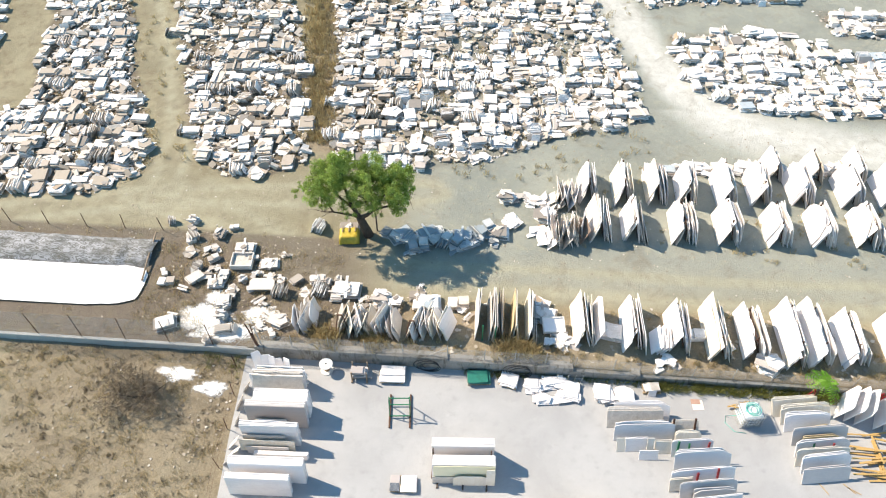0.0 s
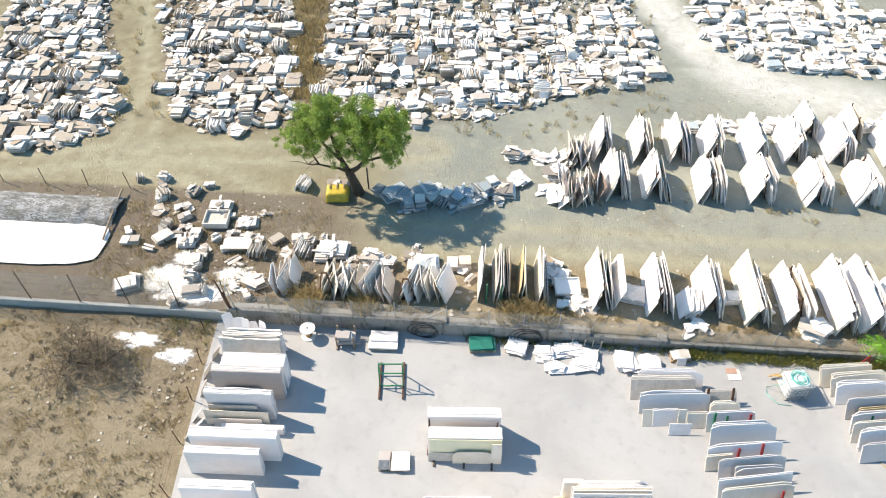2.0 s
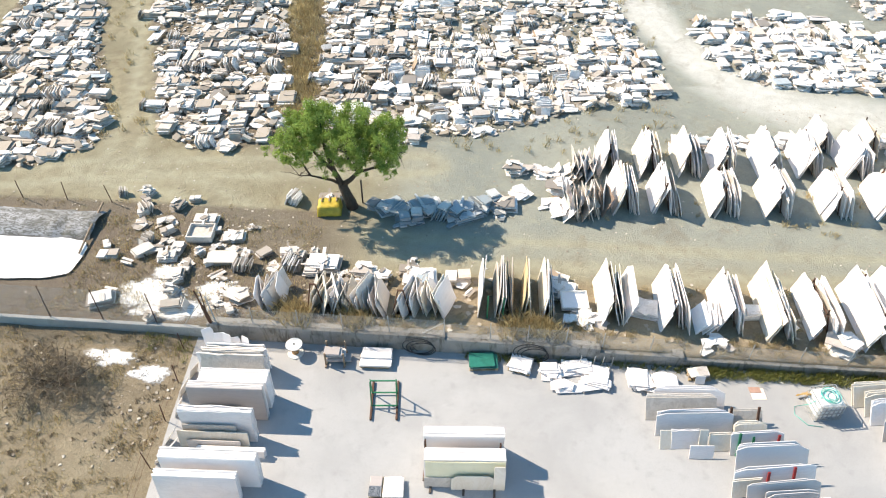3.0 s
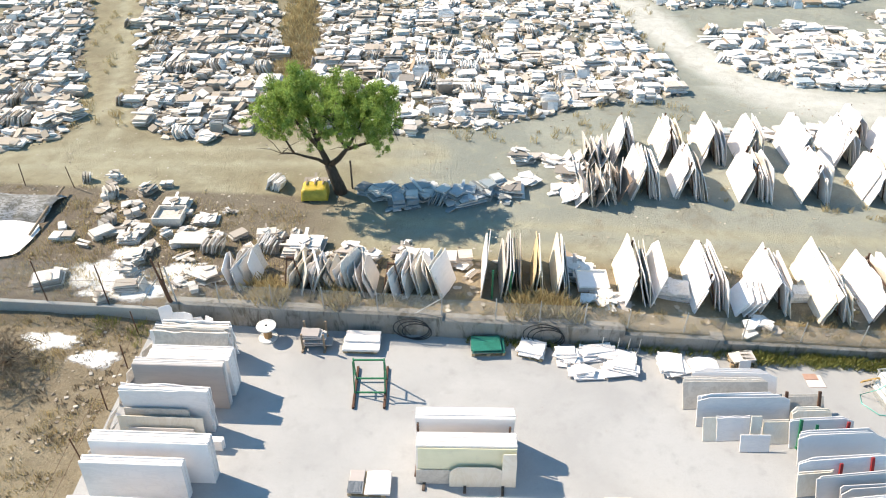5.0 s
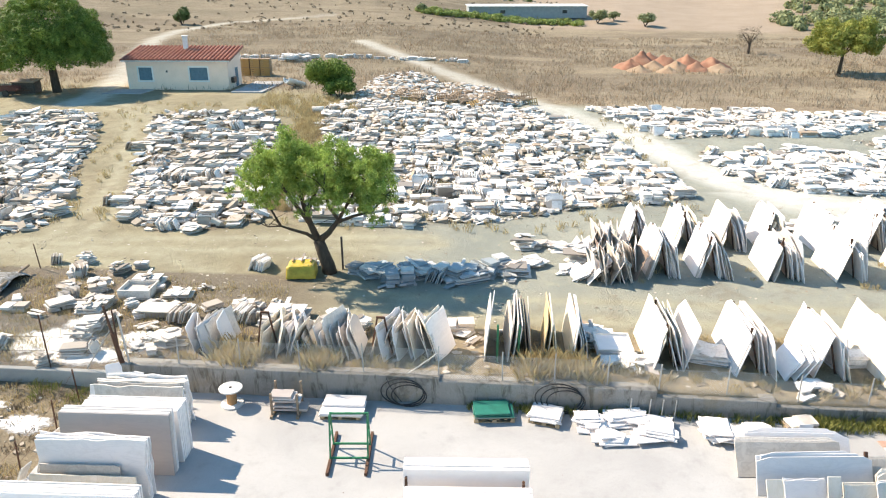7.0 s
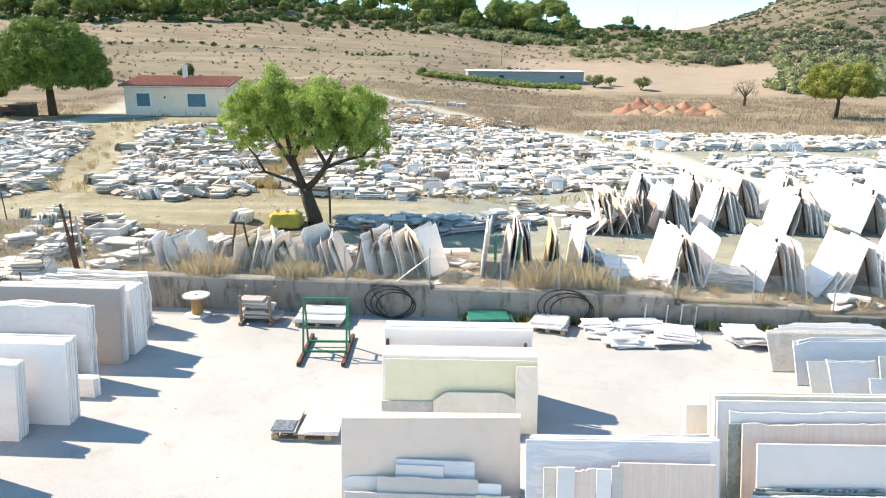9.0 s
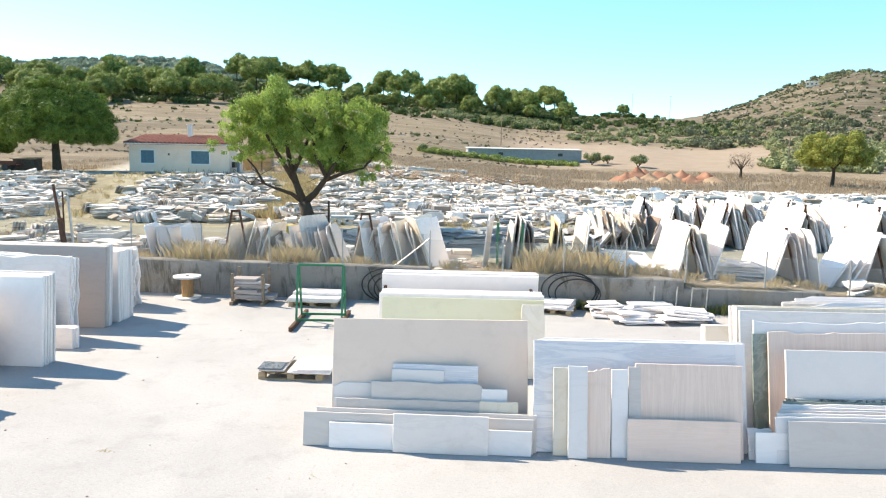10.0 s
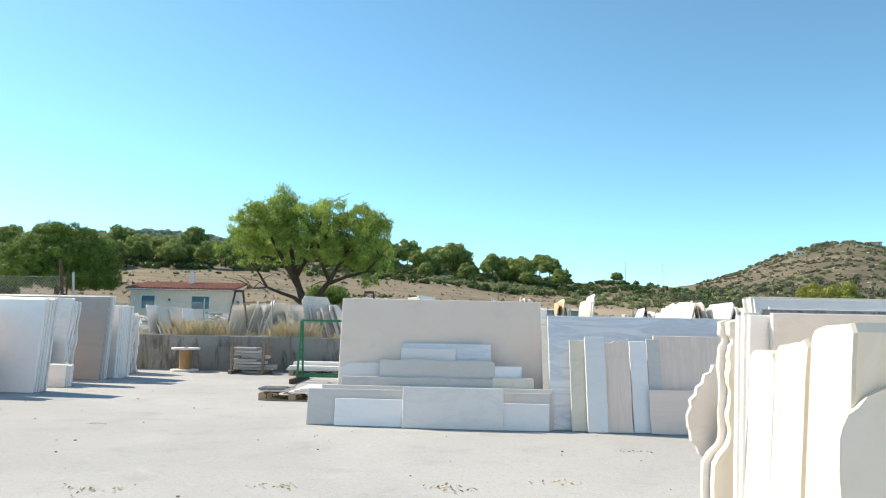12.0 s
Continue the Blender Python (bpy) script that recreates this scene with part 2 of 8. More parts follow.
SHEET = plain("pale_roof_sheet", (0.60, 0.61, 0.60), (0.50, 0.51, 0.50), 1.5, 0.6, 0.1, 0.1)
SHEDWALL = plain("grey_shed_wall", (0.34, 0.36, 0.37), (0.28, 0.30, 0.31), 1.5, 0.8, 0, 0.1)
DARKGAP = plain("dark_window", (0.02, 0.022, 0.025), (0.03, 0.03, 0.03), 2, 0.3)
REDEARTH = plain("red_earth", (0.27, 0.115, 0.07), (0.33, 0.18, 0.115), 0.9, 0.95, 0, 1.0, spot=(0.20, 0.09, 0.05))
SANDHEAP = plain("sandy_earth", (0.35, 0.26, 0.175), (0.31, 0.20, 0.125), 0.9, 0.95, 0, 1.0)
DRYGRASS = leafy("dry_grass", (0.30, 0.23, 0.12), (0.50, 0.41, 0.23), 0.3)
GREENWEED = leafy("green_weed", (0.12, 0.155, 0.04), (0.27, 0.26, 0.09), 0.3)
LEAFMAT = leafy("bright_leaf", (0.15, 0.235, 0.045), (0.35, 0.45, 0.12), 0.42)
PINELEAF = leafy("pine_needle", (0.055, 0.10, 0.02), (0.19, 0.265, 0.055), 0.18)
RIDGELEAF = leafy("sunny_pine_needle", (0.125, 0.17, 0.05), (0.32, 0.375, 0.115), 0.25)
DARKLEAF = leafy("dark_scrub_leaf", (0.05, 0.085, 0.028), (0.11, 0.15, 0.05), 0.2)
# leaf colour lightened and greyed to imitate distance haze
HAZYLEAF = leafy("haze_paled_wood_leaf", (0.20, 0.26, 0.20), (0.28, 0.34, 0.25), 0.25)
HILLLEAF = leafy("hill_scrub_leaf", (0.10, 0.115, 0.07), (0.18, 0.19, 0.115), 0.2)
MEADOW = leafy("fallow_grass", (0.27, 0.205, 0.145), (0.38, 0.30, 0.215), 0.3)
OLIVELEAF = leafy("olive_leaf", (0.17, 0.20, 0.095), (0.29, 0.31, 0.16), 0.25)
FIELDLEAF = leafy("field_tree_leaf", (0.16, 0.20, 0.045), (0.37, 0.37, 0.10), 0.4)
# tile red darkened to paint the shade between the tile rolls
TILEGAP = plain("shaded_tile_channel", (0.15, 0.055, 0.04), (0.11, 0.04, 0.03), 3, 0.9)
BROWNTWIG = leafy("dry_brown_twig", (0.12, 0.095, 0.07), (0.22, 0.175, 0.125), 0.15)
PALMLEAF = leafy("fresh_green_leaf", (0.12, 0.30, 0.03), (0.22, 0.42, 0.06), 0.4)


# ---- ground heights ----
def smooth(a, b, x):
    k = min(1.0, max(0.0, (x - a) / (b - a)))
    return k * k * (3 - 2 * k)


def lerp_table(tab, x):
    if x <= tab[0][0]:
        return tab[0][1]
    for (x0, y0), (x1, y1) in zip(tab, tab[1:]):
        if x <= x1:
            return y0 + (y1 - y0) * (x - x0) / (x1 - x0)
    return tab[-1][1]


RIDGE = [(-90, 4.6), (-38, 4.6), (-30, 4.7), (-25, 5.0), (-20, 5.35), (-16, 5.2), (-11, 4.7), (-6, 4.25), (2, 3.7), (7, 3.4), (13.5, 3.4), (15, 3.55), (16.6, 4.0), (18.1, 4.55), (19.5, 5.0), (20.6, 5.45), (22.3, 6.05), (24, 6.35), (25.3, 6.45), (26.4, 6.25), (27.5, 5.95), (30, 5.6), (40, 5.2), (90, 5)]
FARRIDGE = [(-90, 4), (-40, 5.0), (-36, 5.4), (-31.5, 6.0), (-28, 6.35), (-25.5, 6.4), (-23, 6.2), (-18, 5.3), (-12, 3.2), (0, 2.2), (40, 2.0), (90, 2)]
BACK = 0.55


def stretch(r):
    return r if r < 200 else 200 + 2.2 * (r - 200)


def unstretch(r):
    return r if r < 200 else 200 + (r - 200) / 2.2


def ground_z(x, y):
    """The land; past 200 m the hills are drawn out to their true distance."""
    r = math.hypot(x, y)
    q = unstretch(r) / r if r > 200 else 1.0
    if q < 1.0 and y * q > 20:
        return 2.9 + (land(x * q, y * q) - 2.9) / q
    return land(x, y)


def land(x, y):
    if y < 19.95:
        d = smooth(-13.2, -16.0, x) if x < -13.2 else 0.0
        bumps = 0.10 * d * (noise.noise((x * 0.35, y * 0.35, 0)) + 0.6 * noise.noise((x * 1.3, y * 1.3, 3)))
        return -0.05 + 0.12 * d + bumps
    k = smooth(12, -28, x)
    s1 = 0.020 + 0.070 * k
    z = BACK + s1 * max(0.0, min(y, 60.5) - 46.0) + (0.012 + 0.02 * k) * max(0.0, min(y, 195.0) - 80.0)
    z += 0.05 * noise.noise((x * 0.25, y * 0.25, 5)) * smooth(20, 24, y)
    if y < 23.5 and -13.5 < x < 9:
        z += (0.30 - 0.14 * smooth(4.6, 5.8, x) - 0.12 * smooth(8, 9, x)) * (1 - smooth(20.6, 23.2, y)) * smooth(-13.5, -12.5, x)
    r = math.hypot(x, y)
    if r > 170 and y > 20:
        th = math.degrees(math.atan2(x, y))
        far = 330 + 170 * smooth(8, 22, th)
        z195 = z
        top = 2.9 + far * math.tan(radians(lerp_table(RIDGE, th)))
        k = smooth(170, far, r) if r < far else 1.0
        k = 0.45 * k + 0.55 * max(0, min(1, (r - 170) / (far - 170))) ** 1.15
        z = z195 + (top - z195) * k
        if r > far:
            low = top - 0.10 * (r - far)
            hill = 2.9 + 850 * math.tan(radians(lerp_table(FARRIDGE, th)))
            w = smooth(far, 850, r) if r < 850 else 1.0
            z = low * (1 - w) + hill * w if r < 850 else hill - 0.05 * (r - 850)
            z = max(z, 0)
        z += smooth(190, 260, r) * 1.6 * noise.noise((x * 0.02, y * 0.02, 1)) + smooth(190, 300, r) * 0.5 * noise.noise((x * 0.07, y * 0.07, 2))
    return z


# ---- mesh helpers ----
def mesh_of(name, verts, faces, material, smooth_faces=False):
    me = bpy.data.meshes.new(name)
    me.from_pydata([tuple(v) for v in verts], [], faces)
    if isinstance(material, (list, tuple)):
        for m in material:
            me.materials.append(m)
    else:
        me.materials.append(material)
    if smooth_faces:
        me.polygons.foreach_set("use_smooth", [True] * len(me.polygons))
    me.update()
    return me


def bm_mesh(name, bm, material, smooth_faces=False):
    bmesh.ops.recalc_face_normals(bm, faces=bm.faces)
    me = bpy.data.meshes.new(name)
    bm.to_mesh(me)
    bm.free()
    me.materials.append(material)
    if smooth_faces:
        me.polygons.foreach_set("use_smooth", [True] * len(me.polygons))
    return me


def part(name, bm, material, parent, label="", smooth_faces=False):
    ob = new(name, bm if isinstance(bm, bpy.types.Mesh) else bm_mesh(name, bm, material, smooth_faces))
    ob.parent = parent
    if label:
        tagged(ob, label)
    return ob


def thing(name, label, category, m=None, group="", kind="", data=None):
    ob = new(name, data)
    if m is not None:
        ob.matrix_world = m
        ob.matrix_basis = m
    return tagged(ob, label, category, group, kind or "thing")


def box(bm, cx, cy, cz, sx, sy, sz, m=None, chamfer=0.0):
    mat = Matrix.Translation((cx, cy, cz)) @ Matrix.Diagonal((sx, sy, sz, 1))
    if m is not None:
        mat = m @ mat
    r = bmesh.ops.create_cube(bm, size=1.0, matrix=mat)
    if chamfer:
        es = list({e for v in r["verts"] for e in v.link_edges})
        bmesh.ops.bevel(bm, geom=es, offset=chamfer, segments=1, affect="EDGES")


def bm_box(*a, **k):
    bm = bmesh.new()
    box(bm, *a, **k)
    return bm


def tube(bm, pts, radii, sides=7):
    """A tapered tube through points."""
    rings = []
    pts = [Vector(p) for p in pts]
    for i, p in enumerate(pts):
        d = (pts[min(i + 1, len(pts) - 1)] - pts[max(i - 1, 0)]).normalized()
        a = d.cross(Vector((0.31, 0.87, 0.38))).normalized()
        b = d.cross(a)
        r = radii[i] if isinstance(radii, (list, tuple)) else radii
        rings.append([bm.verts.new(p + (a * math.cos(k * 2 * math.pi / sides) + b * math.sin(k * 2 * math.pi / sides)) * r) for k in range(sides)])
    for q, s in zip(rings, rings[1:]):
        for k in range(sides):
            bm.faces.new((q[k], q[(k + 1) % sides], s[(k + 1) % sides], s[k]))
    bm.faces.new(rings[0][::-1])
    bm.faces.new(rings[-1])


def outline(w, h, style, rnd):
    """The outline of a slab in its own plane, counterclockwise, base on z = 0."""
    a, b = -w / 2, w / 2
    if style == "rect":
        return [(a, 0), (b, 0), (b, h), (a, h)]
    if style == "cut":
        c = rnd.uniform(0.12, 0.3)
        pts = [(a, 0), (b, 0), (b, h * (1 - c * rnd.uniform(0.4, 1.2))), (b - w * c * rnd.uniform(0.4, 1.0), h), (a + w * rnd.uniform(0.02, 0.18), h), (a, h * (1 - c * rnd.uniform(0.1, 0.8)))]
        return pts
    if style == "rag":
        pts = [(a, 0), (b, 0)]
        n = 6
        for i in range(1, n):
            pts.append((b + rnd.uniform(-0.05, 0.02) * w * 0.5, h * i / n))
        n = 7
        for i in range(n + 1):
            pts.append((b - w * i / n + rnd.uniform(-0.01, 0.01), h * (1 - rnd.uniform(0, 0.06))))
        n = 5
        for i in range(n - 1, 0, -1):
            pts.append((a + rnd.uniform(-0.02, 0.05) * w * 0.5, h * i / n))
        return pts
    if style == "peak":
        t = rnd.uniform(-0.22, 0.22) * w
        return [(a, 0), (b, 0), (b, h * rnd.uniform(0.38, 0.66)), (b - w * rnd.uniform(0.05, 0.16), h * rnd.uniform(0.70, 0.82)), (t + w * rnd.uniform(0.07, 0.16), h * rnd.uniform(0.93, 0.99)), (t - w * rnd.uniform(0.03, 0.12), h), (a + w * rnd.uniform(0.08, 0.2), h * rnd.uniform(0.74, 0.88)), (a, h * rnd.uniform(0.35, 0.62))]
    if style == "round":
        lo, pts = h * rnd.uniform(0.45, 0.65), [(a, 0), (b, 0)]
        for i in range(9):
            q = math.pi * i / 8
            pts.append((w / 2 * math.cos(q) + rnd.uniform(-0.015, 0.015) * w, lo + (h - lo) * math.sin(q) ** 0.8 * rnd.uniform(0.95, 1.02)))
        return pts
    # "edge": a ragged upper edge only
    pts = [(a, 0), (b, 0), (b, h * rnd.uniform(0.95, 1))]
    n = 22
    step = 0.0
    for i in range(1, n):
        step = rnd.choice((step, step, step, rnd.uniform(0, 0.02)))
        pts.append((b - w * (i + rnd.uniform(-0.3, 0.3)) / n, h * (1 - step - rnd.uniform(0, 0.012))))
    pts.append((a, h * rnd.uniform(0.95, 1)))
    return pts


def slab_mesh(name, w, h, th, style, rnd, material, chamfer=0.006, rim=None):
    """A slab standing in the xz plane, its base centre at the origin."""
    pts = outline(w, h, style, rnd)
    n = len(pts)
    cx, cz = sum(p[0] for p in pts) / n, sum(p[1] for p in pts) / n
    c = min(chamfer, th * 0.3)
    verts = []
    for y, shrink in ((-th / 2, c), (-th / 2 + c, 0), (th / 2 - c, 0), (th / 2, c)):
        for x, z in pts:
            dx, dz = x - cx, z - cz
            verts.append((x - math.copysign(min(shrink, abs(dx)), dx), y, z - math.copysign(min(shrink, abs(dz)), dz)))
    faces = [tuple(range(n)), tuple(range(4 * n - 1, 3 * n - 1, -1))]
    for k in range(3):
        for i in range(n):
            j = (i + 1) % n
            faces.append((k * n + j, k * n + i, (k + 1) * n + i, (k + 1) * n + j))
    me = mesh_of(name, verts, faces, material)
    if rim:
        me.materials.append(rim)
        for k, poly in enumerate(me.polygons):
            poly.material_index = 1 if k >= 2 and (k - 2) // n != 1 else 0
    return me


def put_slab(x, y, z, w, h, th, lean, yaw, material, label, style="rect", group="", seed=0, name="marble_slab", chamfer=0.006, rim=None):
    """A slab that leans: positive lean tips its top towards its own front (-y at yaw 0)."""
    rnd = random.Random(seed * 7919 + int((x * 31 + y * 17 + w * 101) * 10))
    me = slab_mesh(name, w, h, th, style, rnd, material, chamfer, rim)
    lift = abs(math.sin(radians(lean))) * th * 0.5
    return thing(name, label, "stone slab", pose(x, y, z + lift, lean, 0, yaw), group, data=me)


# ---- ground ----
def steps(spans):
    out = []
    for a, b, n in spans:
        out += [a + (b - a) * i / n for i in range(n)]
    out.append(spans[-1][1])
    return out


def near_line(x, y, pts):
    best = 1e9
    for (x0, y0), (x1, y1) in zip(pts, pts[1:]):
        dx, dy = x1 - x0, y1 - y0
        k = max(0, min(1, ((x - x0) * dx + (y - y0) * dy) / (dx * dx + dy * dy)))
        best = min(best, math.hypot(x - x0 - k * dx, y - y0 - k * dy))
    return best


def inside(x, y, poly):
    hit = False
    j = len(poly) - 1
    for i in range(len(poly)):
        (xi, yi), (xj, yj) = poly[i], poly[j]
        if (yi > y) != (yj > y) and x < (xj - xi) * (y - yi) / (yj - yi) + xi:
            hit = not hit
        j = i
    return hit


DUST_ROAD = [(-24, 122), (-10, 98), (-2, 84), (5, 71), (10.5, 60), (12.8, 52), (15.5, 45.5), (20, 41.5), (28, 40), (45, 41)]
TRACK_LEFT = [(-60, 29.5), (-34, 29), (-24, 31.5), (-17, 30), (-12, 27), (-6, 26), (4, 26.2), (14, 26), (45, 27)]
TRACK_UP = [(-22.5, 31), (-23.5, 40), (-28, 52), (-33, 62), (-40, 66)]
TRACK_MID = [(-24, 31.5), (-14, 32.5), (-4, 33.5)]
TRACK_FAR = [(-41, 65), (-41.5, 69.5), (-45.5, 82.5), (-52.8, 101), (-59.9, 122), (-61.7, 135), (-58, 152), (-40, 170)]


PLOTS = {
    "west": [(-38, 31), (-27.3, 31.6), (-24.8, 33.7), (-25.2, 37), (-27.5, 42), (-29.7, 46.5), (-32.5, 54), (-36.0, 60), (-44, 60), (-39.6, 53), (-38, 47), (-36.5, 41), (-42, 36), (-52, 34)],
    "west_far": [(-48, 31.5), (-43.5, 36), (-40.5, 42), (-42.5, 48), (-45, 56), (-60, 56), (-60, 33)],
    "middle": [(-20.3, 35.2), (-18.7, 34.0), (-14.6, 34.6), (-13.2, 36), (-14.5, 43), (-16.3, 50), (-18.8, 57), (-21.0, 62.3), (-30.6, 59.8), (-29.0, 55.5), (-26.2, 48), (-24.6, 43.2), (-22.6, 38.5)],
    "centre": [(-11.6, 36.5), (-5.5, 35.6), (0.1, 37.2), (5.5, 40.3), (11.4, 42.2), (11.4, 46), (10.6, 52), (8.8, 59), (3.0, 70), (-14.6, 70), (-17.0, 63), (-14.6, 56), (-12.8, 46)],
    "east": [(15.0, 54.5), (14.6, 52), (16.6, 45.6), (19, 44.2), (30.2, 44.0), (40, 45), (40, 53), (32.6, 52), (23.5, 55.5)],
    "north_east": [(8.5, 71), (10.5, 65), (13.5, 58.6), (27.5, 60.5), (33, 64), (44, 62), (44, 70), (12, 72)],
    "far_east": [(28.3, 59.2), (29.5, 55.3), (44, 54), (44, 60)],
}


def zones(x, y):
    r = math.hypot(x, y)
    q = unstretch(r) / r if r > 200 else 1.0
    return cover_at(x * q, y * q) if y * q > 20 else cover_at(x, y)


def cover_at(x, y):
    """Shares of gravel, white dust, dry grass; and of tilled soil, scrub, wheel tracks."""
    n1 = noise.noise((x * 0.22, y * 0.22, 9)) * 1.6
    n2 = noise.noise((x * 0.9, y * 0.9, 4)) * 0.5
    gravel = smooth(-9, -3, x + n1) * smooth(24.0, 26.5, y + n2) * (1 - smooth(70, 76, y + n1))
    d = near_line(x, y, DUST_ROAD)
    dust = 1 - smooth(0.7, 2.6, d + 0.5 * n1 * 0.6 + n2 * 0.6)
    if 8 < x < 40 and 38 < y < 44:
        dust = max(dust, 0.75 * (1 - smooth(1.5, 4.0, d + n1 * 0.4)))
    if y > 62:
        dust *= 0.65
    d3 = near_line(x, y, TRACK_FAR) + 0.4 * n2
    dust = max(dust, 0.6 * (1 - smooth(0.8, 2.4, d3)))
    track = 0.0
    if y < 160:
        for line in (TRACK_LEFT, TRACK_UP, TRACK_MID, TRACK_FAR):
            d2 = near_line(x, y, line) + 0.3 * n2
            track = max(track, 0.45 * (1 - smooth(1.2, 2.6, d2)), 1.1 * math.exp(-((d2 - 0.85) / 0.42) ** 2))
    grass = 0.0
    if y < 19.9:
        grass = 0.75
    elif y < 29 and x < -10:
        grass = 0.95 * smooth(-13, -16, x + n2) * (1 - smooth(27, 28.6, y + n2))
    if -16 < x < -9 and 37 < y < 66:
        grass = max(grass, 0.8 * (1 - smooth(0.8, 1.8, abs(x + 12.8 + (y - 38) * 0.17) + n2)))
    if 19.9 < y < 24.2:
        grass = max(grass, 0.9 * (1 - smooth(23.4, 24.9, y + n2)))
    if y > 66:
        grass = max(grass, smooth(71, 76, y + n1 - 0.12 * max(0, -x) + (3 if x > 12 else 0)) * (1 - 0.6 * dust))
    r, th = math.hypot(x, y), math.degrees(math.atan2(x, y))
    till = smooth(168, 176, r + n1 * 2) * (1 - smooth(226, 240, r + n1 * 4)) * smooth(-1, 2, th) * (1 - smooth(19, 22, th + 0.5 * n1)) if y > 0 else 0
    scrub = smooth(250, 285, r + n1 * 12) if y > 0 else 0
    if y > 0 and th < 1:
        scrub = max(scrub, 0.75 * smooth(150, 185, r + n1 * 6) * smooth(-0.6, 0.5, n1 * 0.7 + math.sin(r * 0.16 + x * 0.02)))
    if y > 0 and th < 3:
        scrub *= 1 - 0.75 * smooth(226, 232, r + n1 * 2) * (1 - smooth(252, 262, r + n1 * 6))
    if y > 72:
        scrub = max(scrub, (0.55 if th < 1 else 0.3) * smooth(72, 92, y) * (1 - dust))
    if th > 17 and r > 170:
        scrub = max(scrub, smooth(17, 22, th) * smooth(170, 240, r))
    litter = 0.0
    for poly in PLOTS.values():
        if inside(x + n2 * 0.8, y + n1 * 0.3, poly):
            litter = 0.8 - 0.5 * smooth(-11, -6, x)
    if -40 < x < -1 and 20 < y < 28.8:
        litter = max(litter, 0.85 * smooth(-0.45, 0.05, n2 + 0.15) * (1 - smooth(-9.5, -6, x + n1)))
    return (gravel, max(0, dust), grass, litter), (till, scrub, min(1.0, track), 1.0)


def ground_material():
    m, t, b = nodes_of("earth_and_gravel")
    v = coords(t, (1, 1, 1), seeded=False)
    za = t.nodes.new("ShaderNodeVertexColor")
    za.layer_name = "cover"
    zb = t.nodes.new("ShaderNodeVertexColor")
    zb.layer_name = "cover_far"
    sa, sb = t.nodes.new("ShaderNodeSeparateColor"), t.nodes.new("ShaderNodeSeparateColor")
    t.links.new(za.outputs[0], sa.inputs[0])
    t.links.new(zb.outputs[0], sb.inputs[0])
    big, mid, fine = noise_of(t, v, 0.16, 5, 0.6, 0.4), noise_of(t, v, 1.3, 6, 0.65), noise_of(t, v, 14, 5, 0.75)
    grit = noise_of(t, v, 55, 3, 0.7)
    dirt = blend(t, ramp(t, big, 0.35, 0.65), (0.265, 0.235, 0.155), (0.34, 0.305, 0.205))
    dirt = blend(t, ramp(t, mid, 0.42, 0.72, 0, 0.7), dirt, (0.21, 0.17, 0.11))
    gravel = blend(t, ramp(t, big, 0.35, 0.65), (0.265, 0.28, 0.245), (0.335, 0.345, 0.295))
    gravel = blend(t, ramp(t, mid, 0.5, 0.75, 0, 0.6), gravel, (0.40, 0.385, 0.29))
    gravel = blend(t, ramp(t, noise_of(t, v, 3.3, 6, 0.7), 0.5, 0.75, 0, 0.5), gravel, (0.225, 0.225, 0.205))
    dust = blend(t, ramp(t, mid, 0.3, 0.7), (0.66, 0.65, 0.60), (0.54, 0.53, 0.48))
    grass = blend(t, ramp(t, mid, 0.35, 0.65), (0.235, 0.185, 0.125), (0.35, 0.285, 0.195))
    grass = blend(t, ramp(t, big, 0.45, 0.65, 0, 0.7), grass, (0.40, 0.335, 0.235))
    grass = blend(t, ramp(t, noise_of(t, v, 3.6, 7, 0.75, 0.5), 0.50, 0.66, 0, 0.55), grass, (0.145, 0.115, 0.08))
    grass = blend(t, ramp(t, noise_of(t, v, 8.5, 6, 0.75), 0.52, 0.66, 0, 0.7), grass, (0.46, 0.39, 0.275))
    grass = blend(t, ramp(t, fine, 0.5, 0.75, 0, 0.6), grass, (0.14, 0.115, 0.08))
    bands = noise_of(t, coords(t, (0.35, 1.6, 1), seeded=False), 0.055, 7, 0.7, 0.7)
    grass = blend(t, ramp(t, bands, 0.44, 0.62, 0, 0.62), grass, (0.18, 0.135, 0.10))
    till = blend(t, ramp(t, big, 0.3, 0.7), (0.315, 0.25, 0.19), (0.355, 0.285, 0.22))
    scrub = blend(t, ramp(t, noise_of(t, v, 0.05, 6, 0.65), 0.4, 0.6), (0.215, 0.178, 0.128), (0.16, 0.135, 0.095))
    scrub = blend(t, ramp(t, bands, 0.46, 0.56, 0, 0.7), scrub, (0.105, 0.088, 0.06))
    scrub = blend(t, ramp(t, noise_of(t, v, 0.35, 6, 0.7), 0.52, 0.66, 0, 0.6), scrub, (0.10, 0.09, 0.055))
    track = blend(t, ramp(t, mid, 0.3, 0.7), (0.44, 0.41, 0.295), (0.36, 0.335, 0.24))
    col = blend(t, sa.outputs[0], dirt, gravel)
    col = blend(t, ramp(t, sb.outputs[2], 0, 1, 0, 0.75), col, track)
    col = blend(t, sa.outputs[2], col, grass)
    soil = blend(t, ramp(t, fine, 0.35, 0.65), (0.115, 0.09, 0.072), (0.22, 0.182, 0.142))
    soil = blend(t, ramp(t, mid, 0.52, 0.7, 0, 0.6), soil, (0.21, 0.185, 0.11))
    col = blend(t, za.outputs[1], col, soil)
    col = blend(t, sa.outputs[1], col, dust)
    patch = noise_of(t, v, 0.55, 7, 0.7, 0.8)
    col = blend(t, ramp(t, patch, 0.5, 0.72, 0, 0.42), col, (0.21, 0.17, 0.12))
